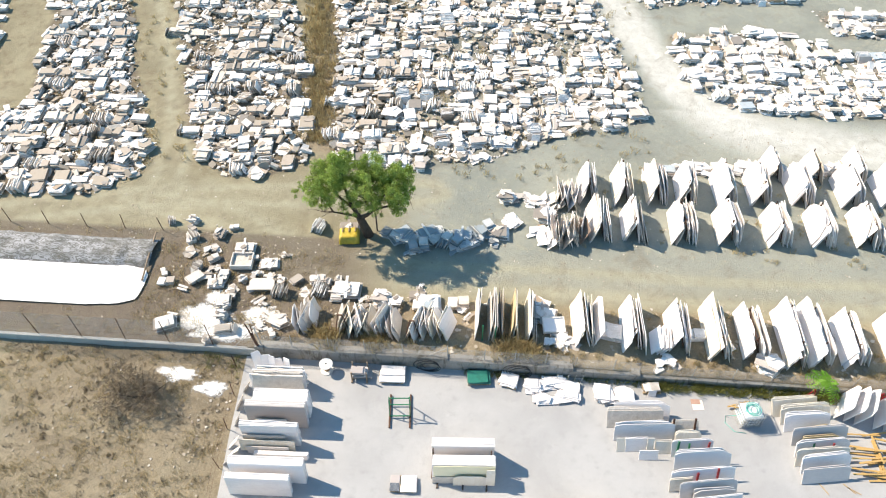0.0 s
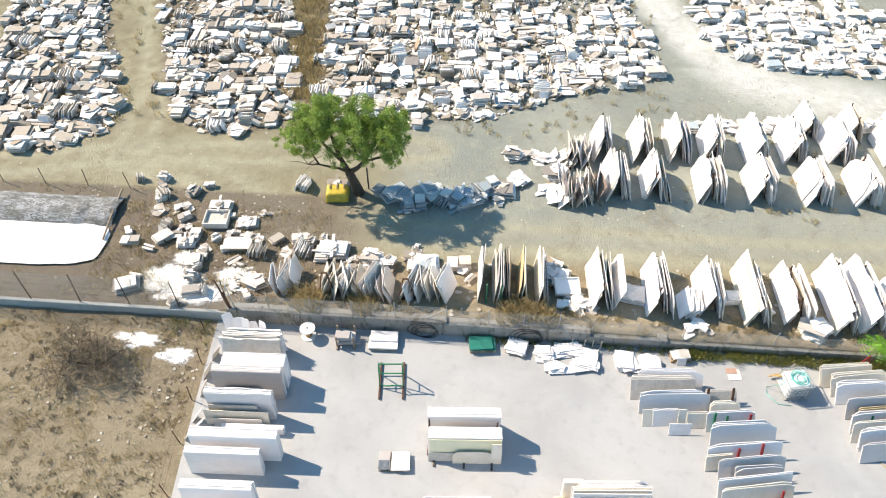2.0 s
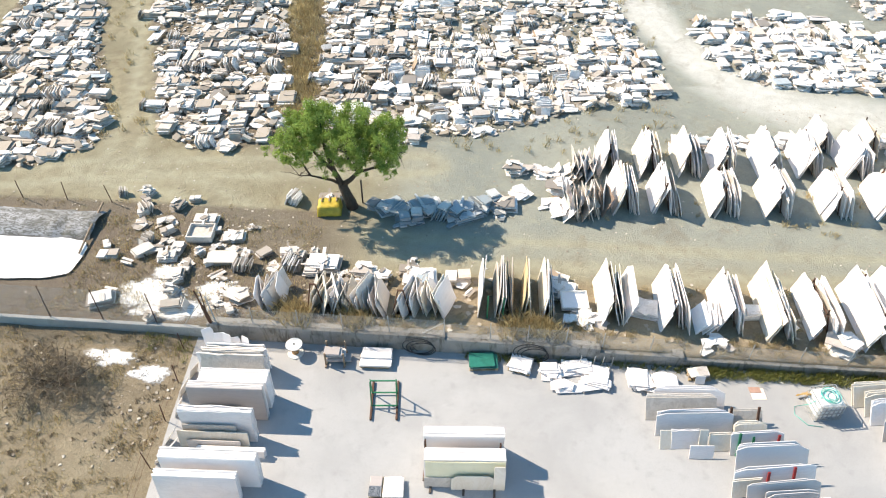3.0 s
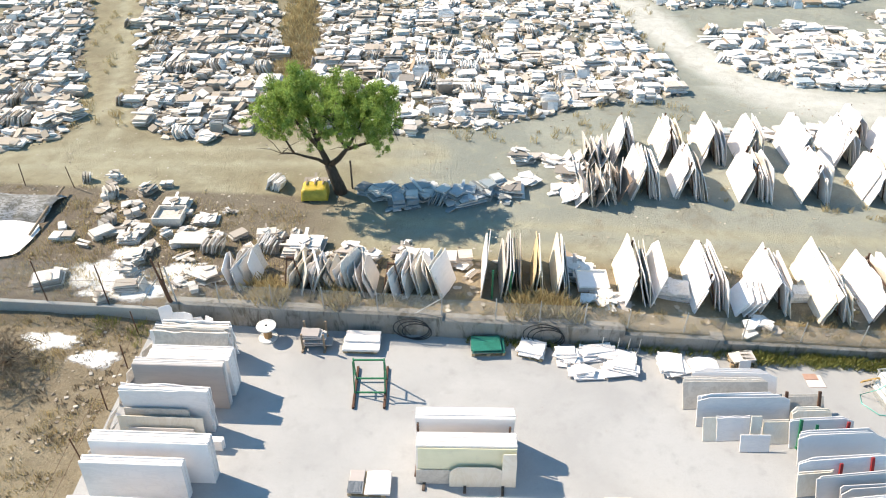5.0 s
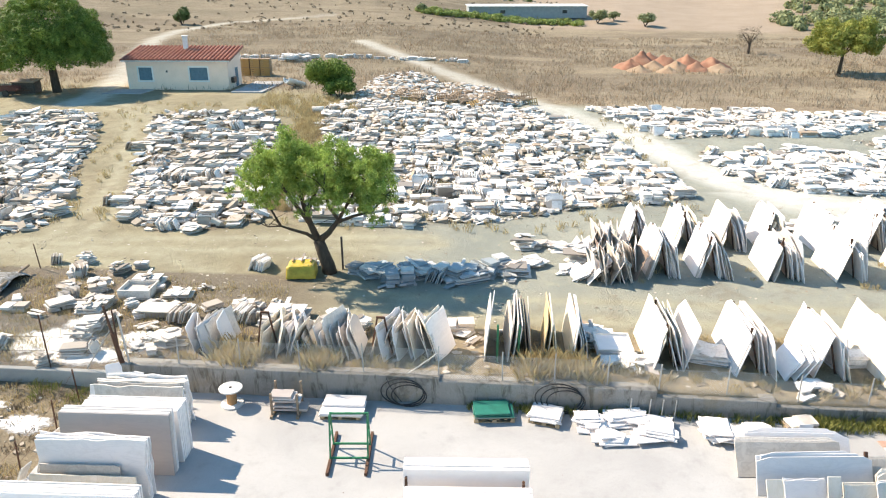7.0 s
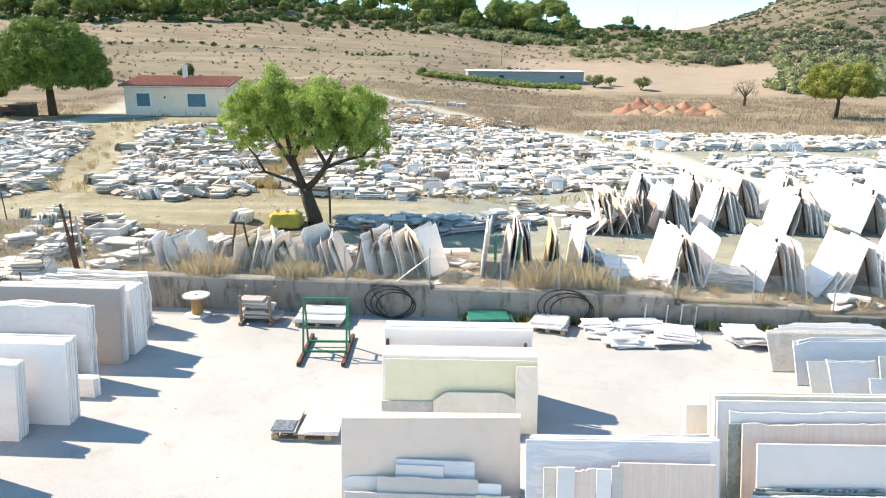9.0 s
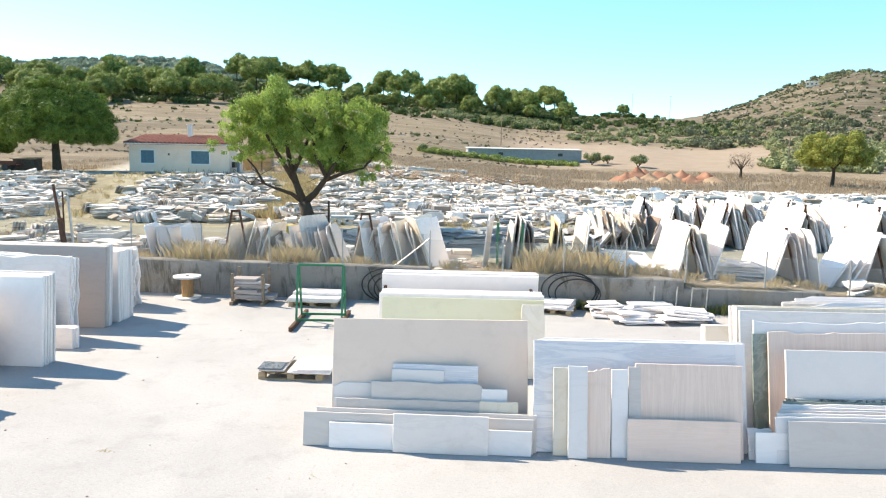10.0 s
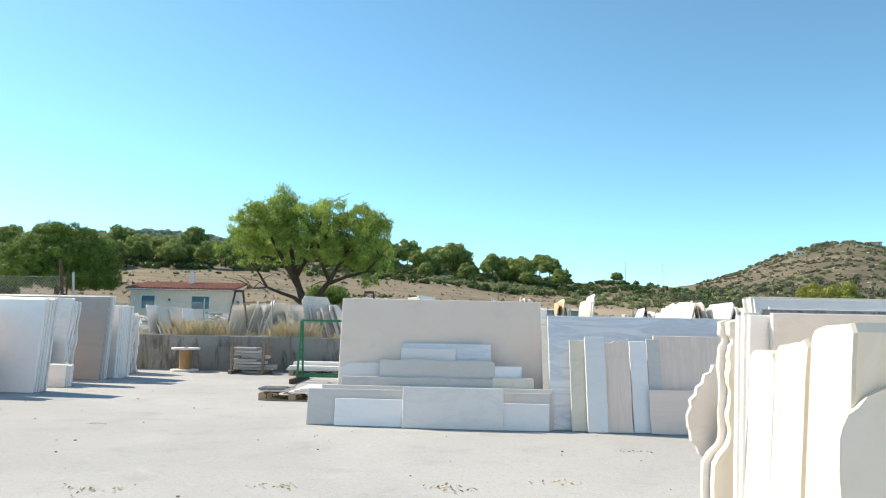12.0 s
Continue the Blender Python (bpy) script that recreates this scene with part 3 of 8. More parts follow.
    col = blend(t, ramp(t, fine, 0.5, 0.78, 0, 0.6), col, (0.21, 0.175, 0.125))
    col = blend(t, ramp(t, grit, 0.57, 0.75, 0, 0.65), col, (0.58, 0.55, 0.48))
    col = blend(t, sb.outputs[1], col, scrub)
    col = blend(t, sb.outputs[0], col, till)
    t.links.new(col, b.inputs["Base Color"])
    b.inputs["Roughness"].default_value = 0.95
    b.inputs["Specular IOR Level"].default_value = 0.15
    mixh = t.nodes.new("ShaderNodeMath")
    t.links.new(mid, mixh.inputs[0])
    t.links.new(fine, mixh.inputs[1])
    bump(t, b, mixh.outputs[0], 0.9, 0.08)
    return m


GX = steps([(-2600, -900, 12), (-900, -250, 34), (-250, -80, 28), (-80, -45, 28), (-45, 40, 170), (40, 80, 30), (80, 250, 30), (250, 900, 34), (900, 2600, 12)])
GY = steps([(-900, -60, 8), (-60, 0, 20), (0, 19.9, 50)]) + steps([(19.96, 76, 150), (76, 130, 54), (130, 340, 70), (340, 900, 76), (900, 2600, 20)])
gv, ca, cb = [], [], []
for y in GY:
    for x in GX:
        gv.append((x, y, ground_z(x, y)))
        p, q = zones(x, y)
        ca += p
        cb += q
nx = len(GX)
gf = [(j * nx + i, j * nx + i + 1, (j + 1) * nx + i + 1, (j + 1) * nx + i) for j in range(len(GY) - 1) for i in range(nx - 1)]
gm = mesh_of("ground", gv, gf, ground_material(), True)
for nm, data in (("cover", ca), ("cover_far", cb)):
    at = gm.color_attributes.new(nm, "FLOAT_COLOR", "POINT")
    at.data.foreach_set("color", data)
thing("ground", "dry earth, gravel and dusty tracks between stone piles", "ground", kind="structure", data=gm)


# ---- concrete yard ----
def concrete(name, a, c, stain, amount, streaks=0.0):
    m, t, b = nodes_of(name)
    v = coords(t, (1, 1, 1), seeded=False)
    big, mid, fine = noise_of(t, v, 0.22, 5, 0.6, 0.5), noise_of(t, v, 1.7, 6, 0.65), noise_of(t, v, 24, 5, 0.7)
    col = blend(t, ramp(t, big, 0.35, 0.65), a, c)
    col = blend(t, ramp(t, mid, 0.5, 0.78, 0, amount), col, stain)
    col = blend(t, ramp(t, noise_of(t, v, 0.6, 5, 0.7, 1.0), 0.6, 0.72, 0, 0.5), col, tuple(min(0.8, x * 1.15) for x in c))
    col = blend(t, ramp(t, fine, 0.5, 0.72, 0, 0.55), col, tuple(x * 0.64 for x in a))
    col = blend(t, ramp(t, noise_of(t, coords(t, (1, 2.4, 1), seeded=False), 5.5, 6, 0.75, 0.6), 0.55, 0.72, 0, 0.35), col, tuple(x * 0.72 for x in a))
    col = blend(t, ramp(t, noise_of(t, v, 70, 4, 0.75), 0.52, 0.62, 0, 0.5), col, tuple(x * 0.66 for x in a))
    col = blend(t, ramp(t, noise_of(t, v, 38, 4, 0.75, 0.6), 0.56, 0.66, 0, 0.4), col, tuple(min(0.8, x * 1.3) for x in c))
    if streaks:
        run = noise_of(t, coords(t, (2.0, 2.0, 0.4), seeded=False), 1.7, 8, 0.72, 0.6)
        col = blend(t, ramp(t, run, 0.5, 0.66, 0, streaks), col, (0.10, 0.09, 0.07))
        rust = noise_of(t, coords(t, (0.7, 0.7, 0.5), seeded=False), 1.1, 5, 0.7, 0.5)
        col = blend(t, ramp(t, rust, 0.52, 0.68, 0, 0.55), col, (0.33, 0.27, 0.19))
    t.links.new(col, b.inputs["Base Color"])
    b.inputs["Roughness"].default_value = 0.95
    b.inputs["Specular IOR Level"].default_value = 0.12
    bump(t, b, fine, 0.45 if streaks else 0.4, 0.012)
    return m


YARD = concrete("dusty_concrete", (0.375, 0.374, 0.374), (0.445, 0.443, 0.441), (0.295, 0.293, 0.292), 0.6)
WALLMAT = concrete("weathered_concrete", (0.27, 0.255, 0.23), (0.36, 0.345, 0.315), (0.10, 0.085, 0.065), 0.95, 0.8)
bm = bmesh.new()
ring = [(-13.5, 19.78), (-13.2, 15.2), (-12.75, 10.4), (-11.8, -2), (-9, -45), (60, -45), (60, 19.78)]
lo = [bm.verts.new((x, y, -0.04)) for x, y in ring]
hi = [bm.verts.new((x, y, 0.0)) for x, y in ring]
bm.faces.new(hi)
bm.faces.new(lo[::-1])
for i in range(len(ring)):
    j = (i + 1) % len(ring)
    bm.faces.new((lo[i], lo[j], hi[j], hi[i]))
thing("pavement", "pale dusty concrete yard with stains", "pavement", kind="structure", data=bm_mesh("pavement", bm, YARD))

# ---- the retaining wall: three lengths that step down ----
wall = thing("wall_retaining", "weathered grey concrete retaining wall with dark streaks", "wall", kind="structure")


def wall_length(x0, x1, top, y0=19.78, thick=0.5, base=-0.3):
    bm = bmesh.new()
    n = max(2, int((x1 - x0) / 0.6))
    prof = [(y0, base), (y0, top - 0.02), (y0 + 0.02, top), (y0 + thick - 0.02, top), (y0 + thick, top - 0.02), (y0 + thick, base)]
    rows = []
    for i in range(n + 1):
        x = x0 + (x1 - x0) * i / n
        j = 0.012 * noise.noise((x * 0.9, 1, 1))
        rows.append([bm.verts.new((x, y + j, z + (0.02 * noise.noise((x * 0.7, 5, 2)) if z > 0 else 0))) for y, z in prof])
    for a, b in zip(rows, rows[1:]):
        for k in range(len(prof) - 1):
            bm.faces.new((a[k], b[k], b[k + 1], a[k + 1]))
    bm.faces.new(rows[0])
    bm.faces.new(rows[-1][::-1])
    part("wall_length", bm, WALLMAT, wall)


wall_length(-12.9, -1.86, 0.98)
wall_length(-1.86, 5.16, 0.87, 19.76)
wall_length(5.16, 8.9, 0.66, 19.74)
wall_length(8.9, 40.0, 0.48, 19.76)
# unseen wall added behind the camera; it bounces warm light onto the slabs
bounce_wall = thing("wall_south", "unseen plain pale wall added behind the camera to bounce light", "wall", kind="structure")
part("wall_length", bm_box(17.5, -9.2, 3.4, 54, 0.4, 6.9), plain("pale_bounce_plaster", (0.76, 0.72, 0.67), (0.69, 0.65, 0.60), 0.8, 0.9, 0, 0.15, spot=(0.6, 0.55, 0.49)), bounce_wall)
low = thing("wall_low", "low whitewashed concrete kerb wall beside the dry field", "wall", kind="structure")
bm = bm_box(-34.5, 19.95, 0.1, 47, 0.2, 0.95, chamfer=0.02)
part("wall_length", bm, concrete("pale_concrete", (0.40, 0.39, 0.37), (0.50, 0.49, 0.46), (0.28, 0.26, 0.22), 0.8), low)

# ---- chain-link fence on the wall ----
def chain_link(x0, x1, z0, h, y, material, parent, pitch=0.08, r=0.003):
    verts, faces = [], []

    def wire(p, q):
        a, b = Vector(p), Vector(q)
        d = (b - a).normalized()
        u = d.cross(Vector((0, 1, 0))).normalized() * r
        w = Vector((0, r, 0))
        k = len(verts)
        for c in (a, b):
            verts.extend((c + u, c - u * 0.5 + w, c - u * 0.5 - w))
        faces.extend(((k, k + 1, k + 4, k + 3), (k + 1, k + 2, k + 5, k + 4), (k + 2, k, k + 3, k + 5)))

    n = int((x1 - x0 + h) / pitch)
    for s in (1, -1):
        for i in range(n + 1):
            a = x0 - h + i * pitch
            lo_x, hi_x = max(a, x0), min(a + h, x1)
            if hi_x <= lo_x:
                continue
            zl, zh = z0 + (lo_x - a), z0 + (hi_x - a)
            if s < 0:
                zl, zh = 2 * z0 + h - zl, 2 * z0 + h - zh
            wire((lo_x, y + s * 0.002, zl), (hi_x, y + s * 0.002, zh))
    for z in (z0 + 0.02, z0 + h - 0.02):
        wire((x0, y, z), (x1, y, z))
    part("wire_mesh", mesh_of("wire_mesh", verts, faces, material), material, parent)


thing("fence_post", "thin grey leaning steel pole by the corner of the wall", "post", data=(lambda b: (tube(b, [(-12.45, 19.95, 0.4), (-12.6, 19.93, 2.75)], 0.035, 8), bm_mesh("fence_post", b, STEEL))[1])(bmesh.new()))
fence = thing("fence", "grey chain-link fence with thin steel posts on the concrete wall", "fence", kind="structure")
for x0, x1, z0, h in ((-12.4, -1.9, 0.98, 0.95), (-1.9, 5.15, 0.87, 0.9), (5.15, 8.9, 0.66, 0.9), (8.9, 24.0, 0.48, 0.85)):
    chain_link(x0, x1, z0, h, 19.98, STEEL, fence)
for x in (-10.75, -8.6, -6.55, -4.4, -1.9, 0.2, 1.9, 3.6, 5.25, 7.4, 9.65, 11.8, 14.0, 16.1, 18.3, 20.5, 22.8):
    z0 = 0.94 if x < -1.85 else 0.83 if x < 5.2 else 0.62 if x < 8.9 else 0.44
    bm = bmesh.new()
    tilt = 0.04 * noise.noise((x, 3, 1))
    tube(bm, [(x, 20.0, z0), (x + tilt, 20.0, z0 + 0.5), (x + 2 * tilt, 20.0, z0 + 1.1)], 0.022, 6)
    part("post", bm, STEEL, fence)
bm = bmesh.new()
tube(bm, [(-1.9, 20.0, 1.8), (-2.9, 20.02, 0.98)], 0.02, 6)
part("brace", bm, STEEL, fence)
# the heavy corner post, leaning
thing("fence_post", "dark rusty leaning steel corner post on the wall", "post", data=(lambda b: (tube(b, [(-12.55, 19.93, 0.3), (-12.75, 19.92, 1.1), (-12.86, 19.9, 2.1), (-12.88, 19.9, 2.12), (-13.02, 19.9, 3.1)], [0.085, 0.085, 0.08, 0.045, 0.04], 8), bm_mesh("fence_post", b, RUST))[1])(bmesh.new()))

# ---- old fence of the dry field ----
old_fence = thing("field_fence", "rusty wire fence with thin leaning posts round the dry field", "fence", kind="structure")
FIELD_POSTS = [(-13.9, 19.0), (-13.55, 17.2), (-13.4, 15.2), (-13.2, 13.0), (-12.95, 10.6), (-12.6, 8.0)] + [(-12.8 - 2.6 * i, 20.0) for i in range(9)] + [(-21.3 - 2.6 * i, 28.6) for i in range(6)]
for i, (x, y) in enumerate(FIELD_POSTS):
    bm = bmesh.new()
    z = max(ground_z(x, y), 0.55 if abs(y - 20) < 0.3 else -1)
    lx, ly = 0.25 * noise.noise((x, y, 2)), 0.25 * noise.noise((x, y, 7))
    tube(bm, [(x, y, z - 0.1), (x + lx, y + ly, z + (2.1 if abs(y - 20) < 0.3 else 1.25))], 0.024, 6)
    part("post", bm, RUST, old_fence)
for k in (0.55, 1.1):
    bm = bmesh.new()
    tube(bm, [(x + 0.25 * noise.noise((x, y, 2)) * k, y, k - 0.1 * math.sin(i)) for i, (x, y) in enumerate(FIELD_POSTS[:6])], 0.006, 4)
    part("wire", bm, RUST, old_fence)
    bm = bmesh.new()
    tube(bm, [(x, y, 0.65 + k + 0.06 * math.sin(i * 2)) for i, (x, y) in enumerate(FIELD_POSTS[6:15])], 0.006, 4)
    part("wire", bm, RUST, old_fence)
chain_link(-33.6, -12.85, 0.58, 2.05, 20.0, STEEL, old_fence, 0.1, 0.0028)
bm = bmesh.new()
tube(bm, [(-12.9, 20.0, 2.3), (-14.1, 20.02, 0.6)], 0.02, 6)
part("brace", bm, STEEL, old_fence)


# ---- stone stacks of the fields ----
def piece_template(rnd, w, d, h):
    """An irregular flat block as vertex and face lists, base on z = 0."""
    n = rnd.choice((4, 4, 4, 5, 6))
    base = {4: [(-1, -1), (1, -1), (1, 1), (-1, 1)], 5: [(-1, -1), (1, -1), (1, 0.5), (0.4, 1), (-1, 1)], 6: [(-1, -0.7), (-0.6, -1), (1, -1), (1, 0.6), (0.5, 1), (-1, 1)]}[n]
    return prism([(x * w / 2 * rnd.uniform(0.93, 1.04), y * d / 2 * rnd.uniform(0.93, 1.04)) for x, y in base], h, rnd)


def shard_template(rnd, w, d, h):
    """A broken plate: four to six uneven sides."""
    n = rnd.choice((4, 4, 5, 5, 6))
    t0 = rnd.uniform(0, 6.283)
    pts = []
    for i in range(n):
        a = t0 + 6.283 * (i + rnd.uniform(-0.28, 0.28)) / n
        q = rnd.uniform(0.65, 1.25)
        pts.append((math.cos(a) * w * 0.55 * q, math.sin(a) * d * 0.55 * q))
    return prism(pts, h, rnd)


def prism(pts, h, rnd):
    n = len(pts)
    v = [(x, y, 0.0) for x, y in pts] + [(x * 0.99, y * 0.99, h * rnd.uniform(0.92, 1.0)) for x, y in pts]
    f = [tuple(range(n - 1, -1, -1)), tuple(range(n, 2 * n))] + [(i, (i + 1) % n, n + (i + 1) % n, n + i) for i in range(n)]
    return v, f


def stack_pieces(seed):
    """The pieces of one stack: (matrix, vertices, faces)."""
    rnd = random.Random(seed)
    kind = (0, 1, 2, 3, 4, 5, 0, 7, 1, 3, 2, 5, 4, 6, 0, 7)[seed % 16]
    out = []

    def lay(x, y, z, w, d, h, rx=0.0, ry=0.0, rz=0.0, broken=False):
        v, f = (shard_template if broken else piece_template)(rnd, w, d, h)
        out.append((pose(x, y, z, rx, ry, rz), v, f))

    if kind in (0, 1, 2, 7):
        w, d = rnd.uniform(1.1, 1.75), rnd.uniform(0.7, 1.2)
        z = 0.0
        if kind == 2:
            for x in (-0.3, 0.3):
                lay(x * w, 0, 0, 0.1, d * 0.9, 0.1)
            z = 0.1
        top = rnd.uniform(0.28, 0.62)
        wild = {0: 3, 1: 14, 2: 2, 7: 5}[kind]
        loose = 0.10 if kind == 1 else 0.05
        while z < top and len(out) < 11:
            h = rnd.choice((0.025, 0.03, 0.04, 0.05, 0.07))
            lay(rnd.uniform(-loose, loose), rnd.uniform(-loose, loose), z, w * rnd.uniform(0.78, 1.04), d * rnd.uniform(0.78, 1.05), h, rnd.uniform(-1.5, 1.5), rnd.uniform(-1.5, 1.5), rnd.uniform(-wild, wild), kind == 1)
            z += h + rnd.choice((0.008, 0.012, 0.03))
        for k in range(rnd.randint(0, 3)):
            lay(rnd.uniform(-0.3, 0.3), rnd.uniform(-0.25, 0.25), z + 0.03 * k, rnd.uniform(0.4, 0.9), rnd.uniform(0.2, 0.5), rnd.uniform(0.025, 0.06), rnd.uniform(-5, 5), rnd.uniform(-5, 5), rnd.uniform(0, 180), rnd.random() < 0.6)
        if kind == 2:
            lay(rnd.uniform(-0.3, 0.3), 0, z + 0.03, 0.16, d * 1.5, 0.05, 0, 0, rnd.uniform(-12, 12))
        if kind == 7:
            for k in range(4):
                lay(w * 0.55 + 0.07 * k, rnd.uniform(-0.15, 0.15), 0.30, rnd.uniform(0.5, 0.75), rnd.uniform(0.4, 0.8), 0.035, 0, 68 + rnd.uniform(-8, 8), rnd.uniform(-8, 8))
    elif kind == 3:
        z = 0.0
        for k in range(rnd.randint(3, 5)):
            h = rnd.uniform(0.09, 0.2)
            n = rnd.choice((1, 2, 3))
            for j in range(n):
                lay((j - (n - 1) / 2) * 1.4 / n + rnd.uniform(-0.04, 0.04), rnd.uniform(-0.08, 0.08), z, 1.3 / n * rnd.uniform(0.85, 1.0), rnd.uniform(0.6, 0.95), h * rnd.uniform(0.85, 1), 0, 0, rnd.uniform(-7, 7))
            z += h * 1.02
    elif kind == 4:
        x = -0.62
        big = rnd.uniform(0.5, 0.85)
        for i in range(rnd.randint(9, 13)):
            h = rnd.uniform(0.025, 0.075)
            v, f = piece_template(rnd, big * rnd.uniform(0.75, 1.1), rnd.uniform(0.6, 1.1), h)
            out.append((pose(x, rnd.uniform(-0.12, 0.12), 0.03, 0, 0, rnd.uniform(-6, 6)) @ pose(0, 0, big * 0.42, 0, -70 + rnd.uniform(-7, 7), 0), v, f))
            x += h + rnd.uniform(0.02, 0.07)
    elif kind == 5:
        for i in range(15):
            up = i // 5
            k = 1 - 0.2 * up
            lay(rnd.uniform(-0.6, 0.6) * k, rnd.uniform(-0.5, 0.5) * k, 0.02 + up * 0.10, rnd.uniform(0.35, 0.95), rnd.uniform(0.25, 0.6), rnd.uniform(0.03, 0.10), rnd.uniform(-13, 13), rnd.uniform(-13, 13), rnd.uniform(0, 180), True)
    else:
        z = 0.0
        for i in range(rnd.randint(7, 10)):
            h = rnd.uniform(0.04, 0.08)
            lay(rnd.uniform(-0.12, 0.12), rnd.uniform(-0.3, 0.3), z, rnd.uniform(1.4, 2.0), rnd.uniform(0.2, 0.4), h, rnd.uniform(-4, 4), rnd.uniform(-3, 3), rnd.uniform(-9, 9))
            z += h * 0.7
    return out


STACKS = [stack_pieces(s) for s in range(32)]
STACK_LABELS = ["stack of white and grey marble offcuts on bare ground", "uneven stack of pale broken marble slabs", "flat marble offcuts piled on stone bearers", "weathered stack of squared marble blocks", "row of marble offcuts leaning against one another", "loose heap of broken marble pieces", "crossed long marble strips lying in a pile", "stack of marble offcuts with pieces leaning on it"]
PROTOS = {}


def stack_thing(seed, m, material=None, label="", group="stone stacks in the storage field"):
    """A stack as a thing whose pieces are parts; later ones copy the first."""
    key = (seed, material.name if material else "")
    if key in PROTOS:
        return copy_thing(PROTOS[key], m)
    ob = thing("stone_stack", label or STACK_LABELS[(0, 1, 2, 3, 4, 5, 0, 7, 1, 3, 2, 5, 4, 6, 0, 7)[seed % 16]], "stone stack", m, group)
    for pm, v, f in STACKS[seed]:
        p = part("stone", mesh_of("stone", v, f, material or OFFCUT), None, ob)
        p.matrix_basis = pm
    PROTOS[key] = ob
    return ob


GAPS = {"centre": [((-4, 50), (-0.5, 54)), ((3.5, 50.5), (7.5, 53.5)), ((-10.5, 55), (-7, 59))]}
placed = []
for fname, poly in PLOTS.items():
    xs, ys = [p[0] for p in poly], [p[1] for p in poly]
    y = min(ys) + 0.5
    row = 0
    while y < max(ys):
        x = min(xs) + R.uniform(0, 0.5)
        while x < max(xs):
            px, py = x + R.uniform(-0.14, 0.14), y + R.uniform(-0.16, 0.16)
            if inside(px, py, poly) and R.random() > 0.06 and not any(a[0] < px < b[0] and a[1] < py < b[1] for a, b in GAPS.get(fname, [])):
                placed.append((px, py, R.randrange(32), R.choice((0, 0, 180, 180, 90, 270)) + R.uniform(-6, 6) + 5, R.uniform(0.85, 1.15)))
            x += R.uniform(1.35, 1.75)
        y += R.uniform(1.2, 1.5)
        row += 1
near = [p for p in placed if -30 < p[0] < 16 and p[1] < 48]
near.sort(key=lambda p: p[1])
near = near[:300]
chosen = set(near)
for x, y, s, yaw, k in near:
    stack_thing(s, pose(x, y, ground_z(x, y) - 0.02, 0, 0, yaw), DULL if x < -7 and (s * 7 + int(yaw)) % 5 < 4 else None)
sv, sf, faces_mat = [], [], []
for x, y, s, yaw, k in placed:
    if (x, y, s, yaw, k) in chosen:
        continue
    m = pose(x, y, ground_z(x, y) - 0.03, 0, 0, yaw) @ Matrix.Diagonal((k, k, 0.9, 1))
    for pm, v, f in STACKS[s]:
        q = m @ pm
        b = len(sv)
        sv.extend(tuple(q @ Vector(p)) for p in v)
        sf.extend(tuple(i + b for i in face) for face in f)
        faces_mat += [1 if (x < -9 and (s + int(yaw)) % 5 < 4) or (x < 8 and (s + int(yaw)) % 5 == 0) else 0] * len(f)
piles = mesh_of("stone_piles", sv, sf, [OFFCUTS, DULLS])
piles.polygons.foreach_set("material_index", faces_mat)
thing("stone_piles", "wide field of white and grey marble offcut piles", "stone piles", kind="stuff", data=piles)

# small rubble between the stacks
rr = random.Random(23)
qv, qf = [], []
for fname, poly in PLOTS.items():
    xs, ys = [p[0] for p in poly], [p[1] for p in poly]
    n = int((max(xs) - min(xs)) * (max(ys) - min(ys)) * (9.0 if min(ys) < 40 else 5.0))
    for i in range(n):
        x, y = rr.uniform(min(xs), max(xs)), rr.uniform(min(ys), max(ys))
        if not inside(x, y, poly):
            continue
        s = rr.choice((0.05, 0.08, 0.08, 0.12, 0.18, 0.28))
        v, f = piece_template(rr, s * rr.uniform(1.6, 3.2), s * rr.uniform(1.0, 2.0), s * rr.uniform(0.3, 0.8))
        m = pose(x, y, ground_z(x, y) + rr.choice((0, 0, 0, 0.1, 0.3, 0.5)) * s * 2, rr.uniform(-24, 24), rr.uniform(-24, 24), rr.uniform(0, 360))
        b = len(qv)
        qv.extend(tuple(m @ Vector(p)) for p in v)
        qf.extend(tuple(k + b for k in face) for face in f)
thing("offcut_rubble", "small broken offcuts strewn between the stone stacks", "rubble", kind="stuff", data=mesh_of("offcut_rubble", qv, qf, rubble("small_offcuts", [(0, (0.70, 0.68, 0.65)), (0.3, (0.48, 0.43, 0.37)), (0.5, (0.80, 0.79, 0.77)), (0.68, (0.30, 0.26, 0.21)), (0.85, (0.60, 0.55, 0.48))], True)))

# ---- leaning slab rows behind the fence and across the track ----
def row_slab(x, y, length, h, th, side, material, style, seed, label, group, twist=0.0, lean=None, base=None):
    """A slab whose length runs along y. side 1 leans its top to +x, -1 to -x."""
    a = (14 if lean is None else lean) * side
    put_slab(x, y, ground_z(x, y) - 0.01 if base is None else base, length, h, th, a, 90 + twist, material, label, style, group, seed, "broken_slab" if "broken" in label else "leaning_slab")


MIX = [WHITE, PURE, WHITE, WEATHERED, PURE, GREY, CREAM, WHITE]


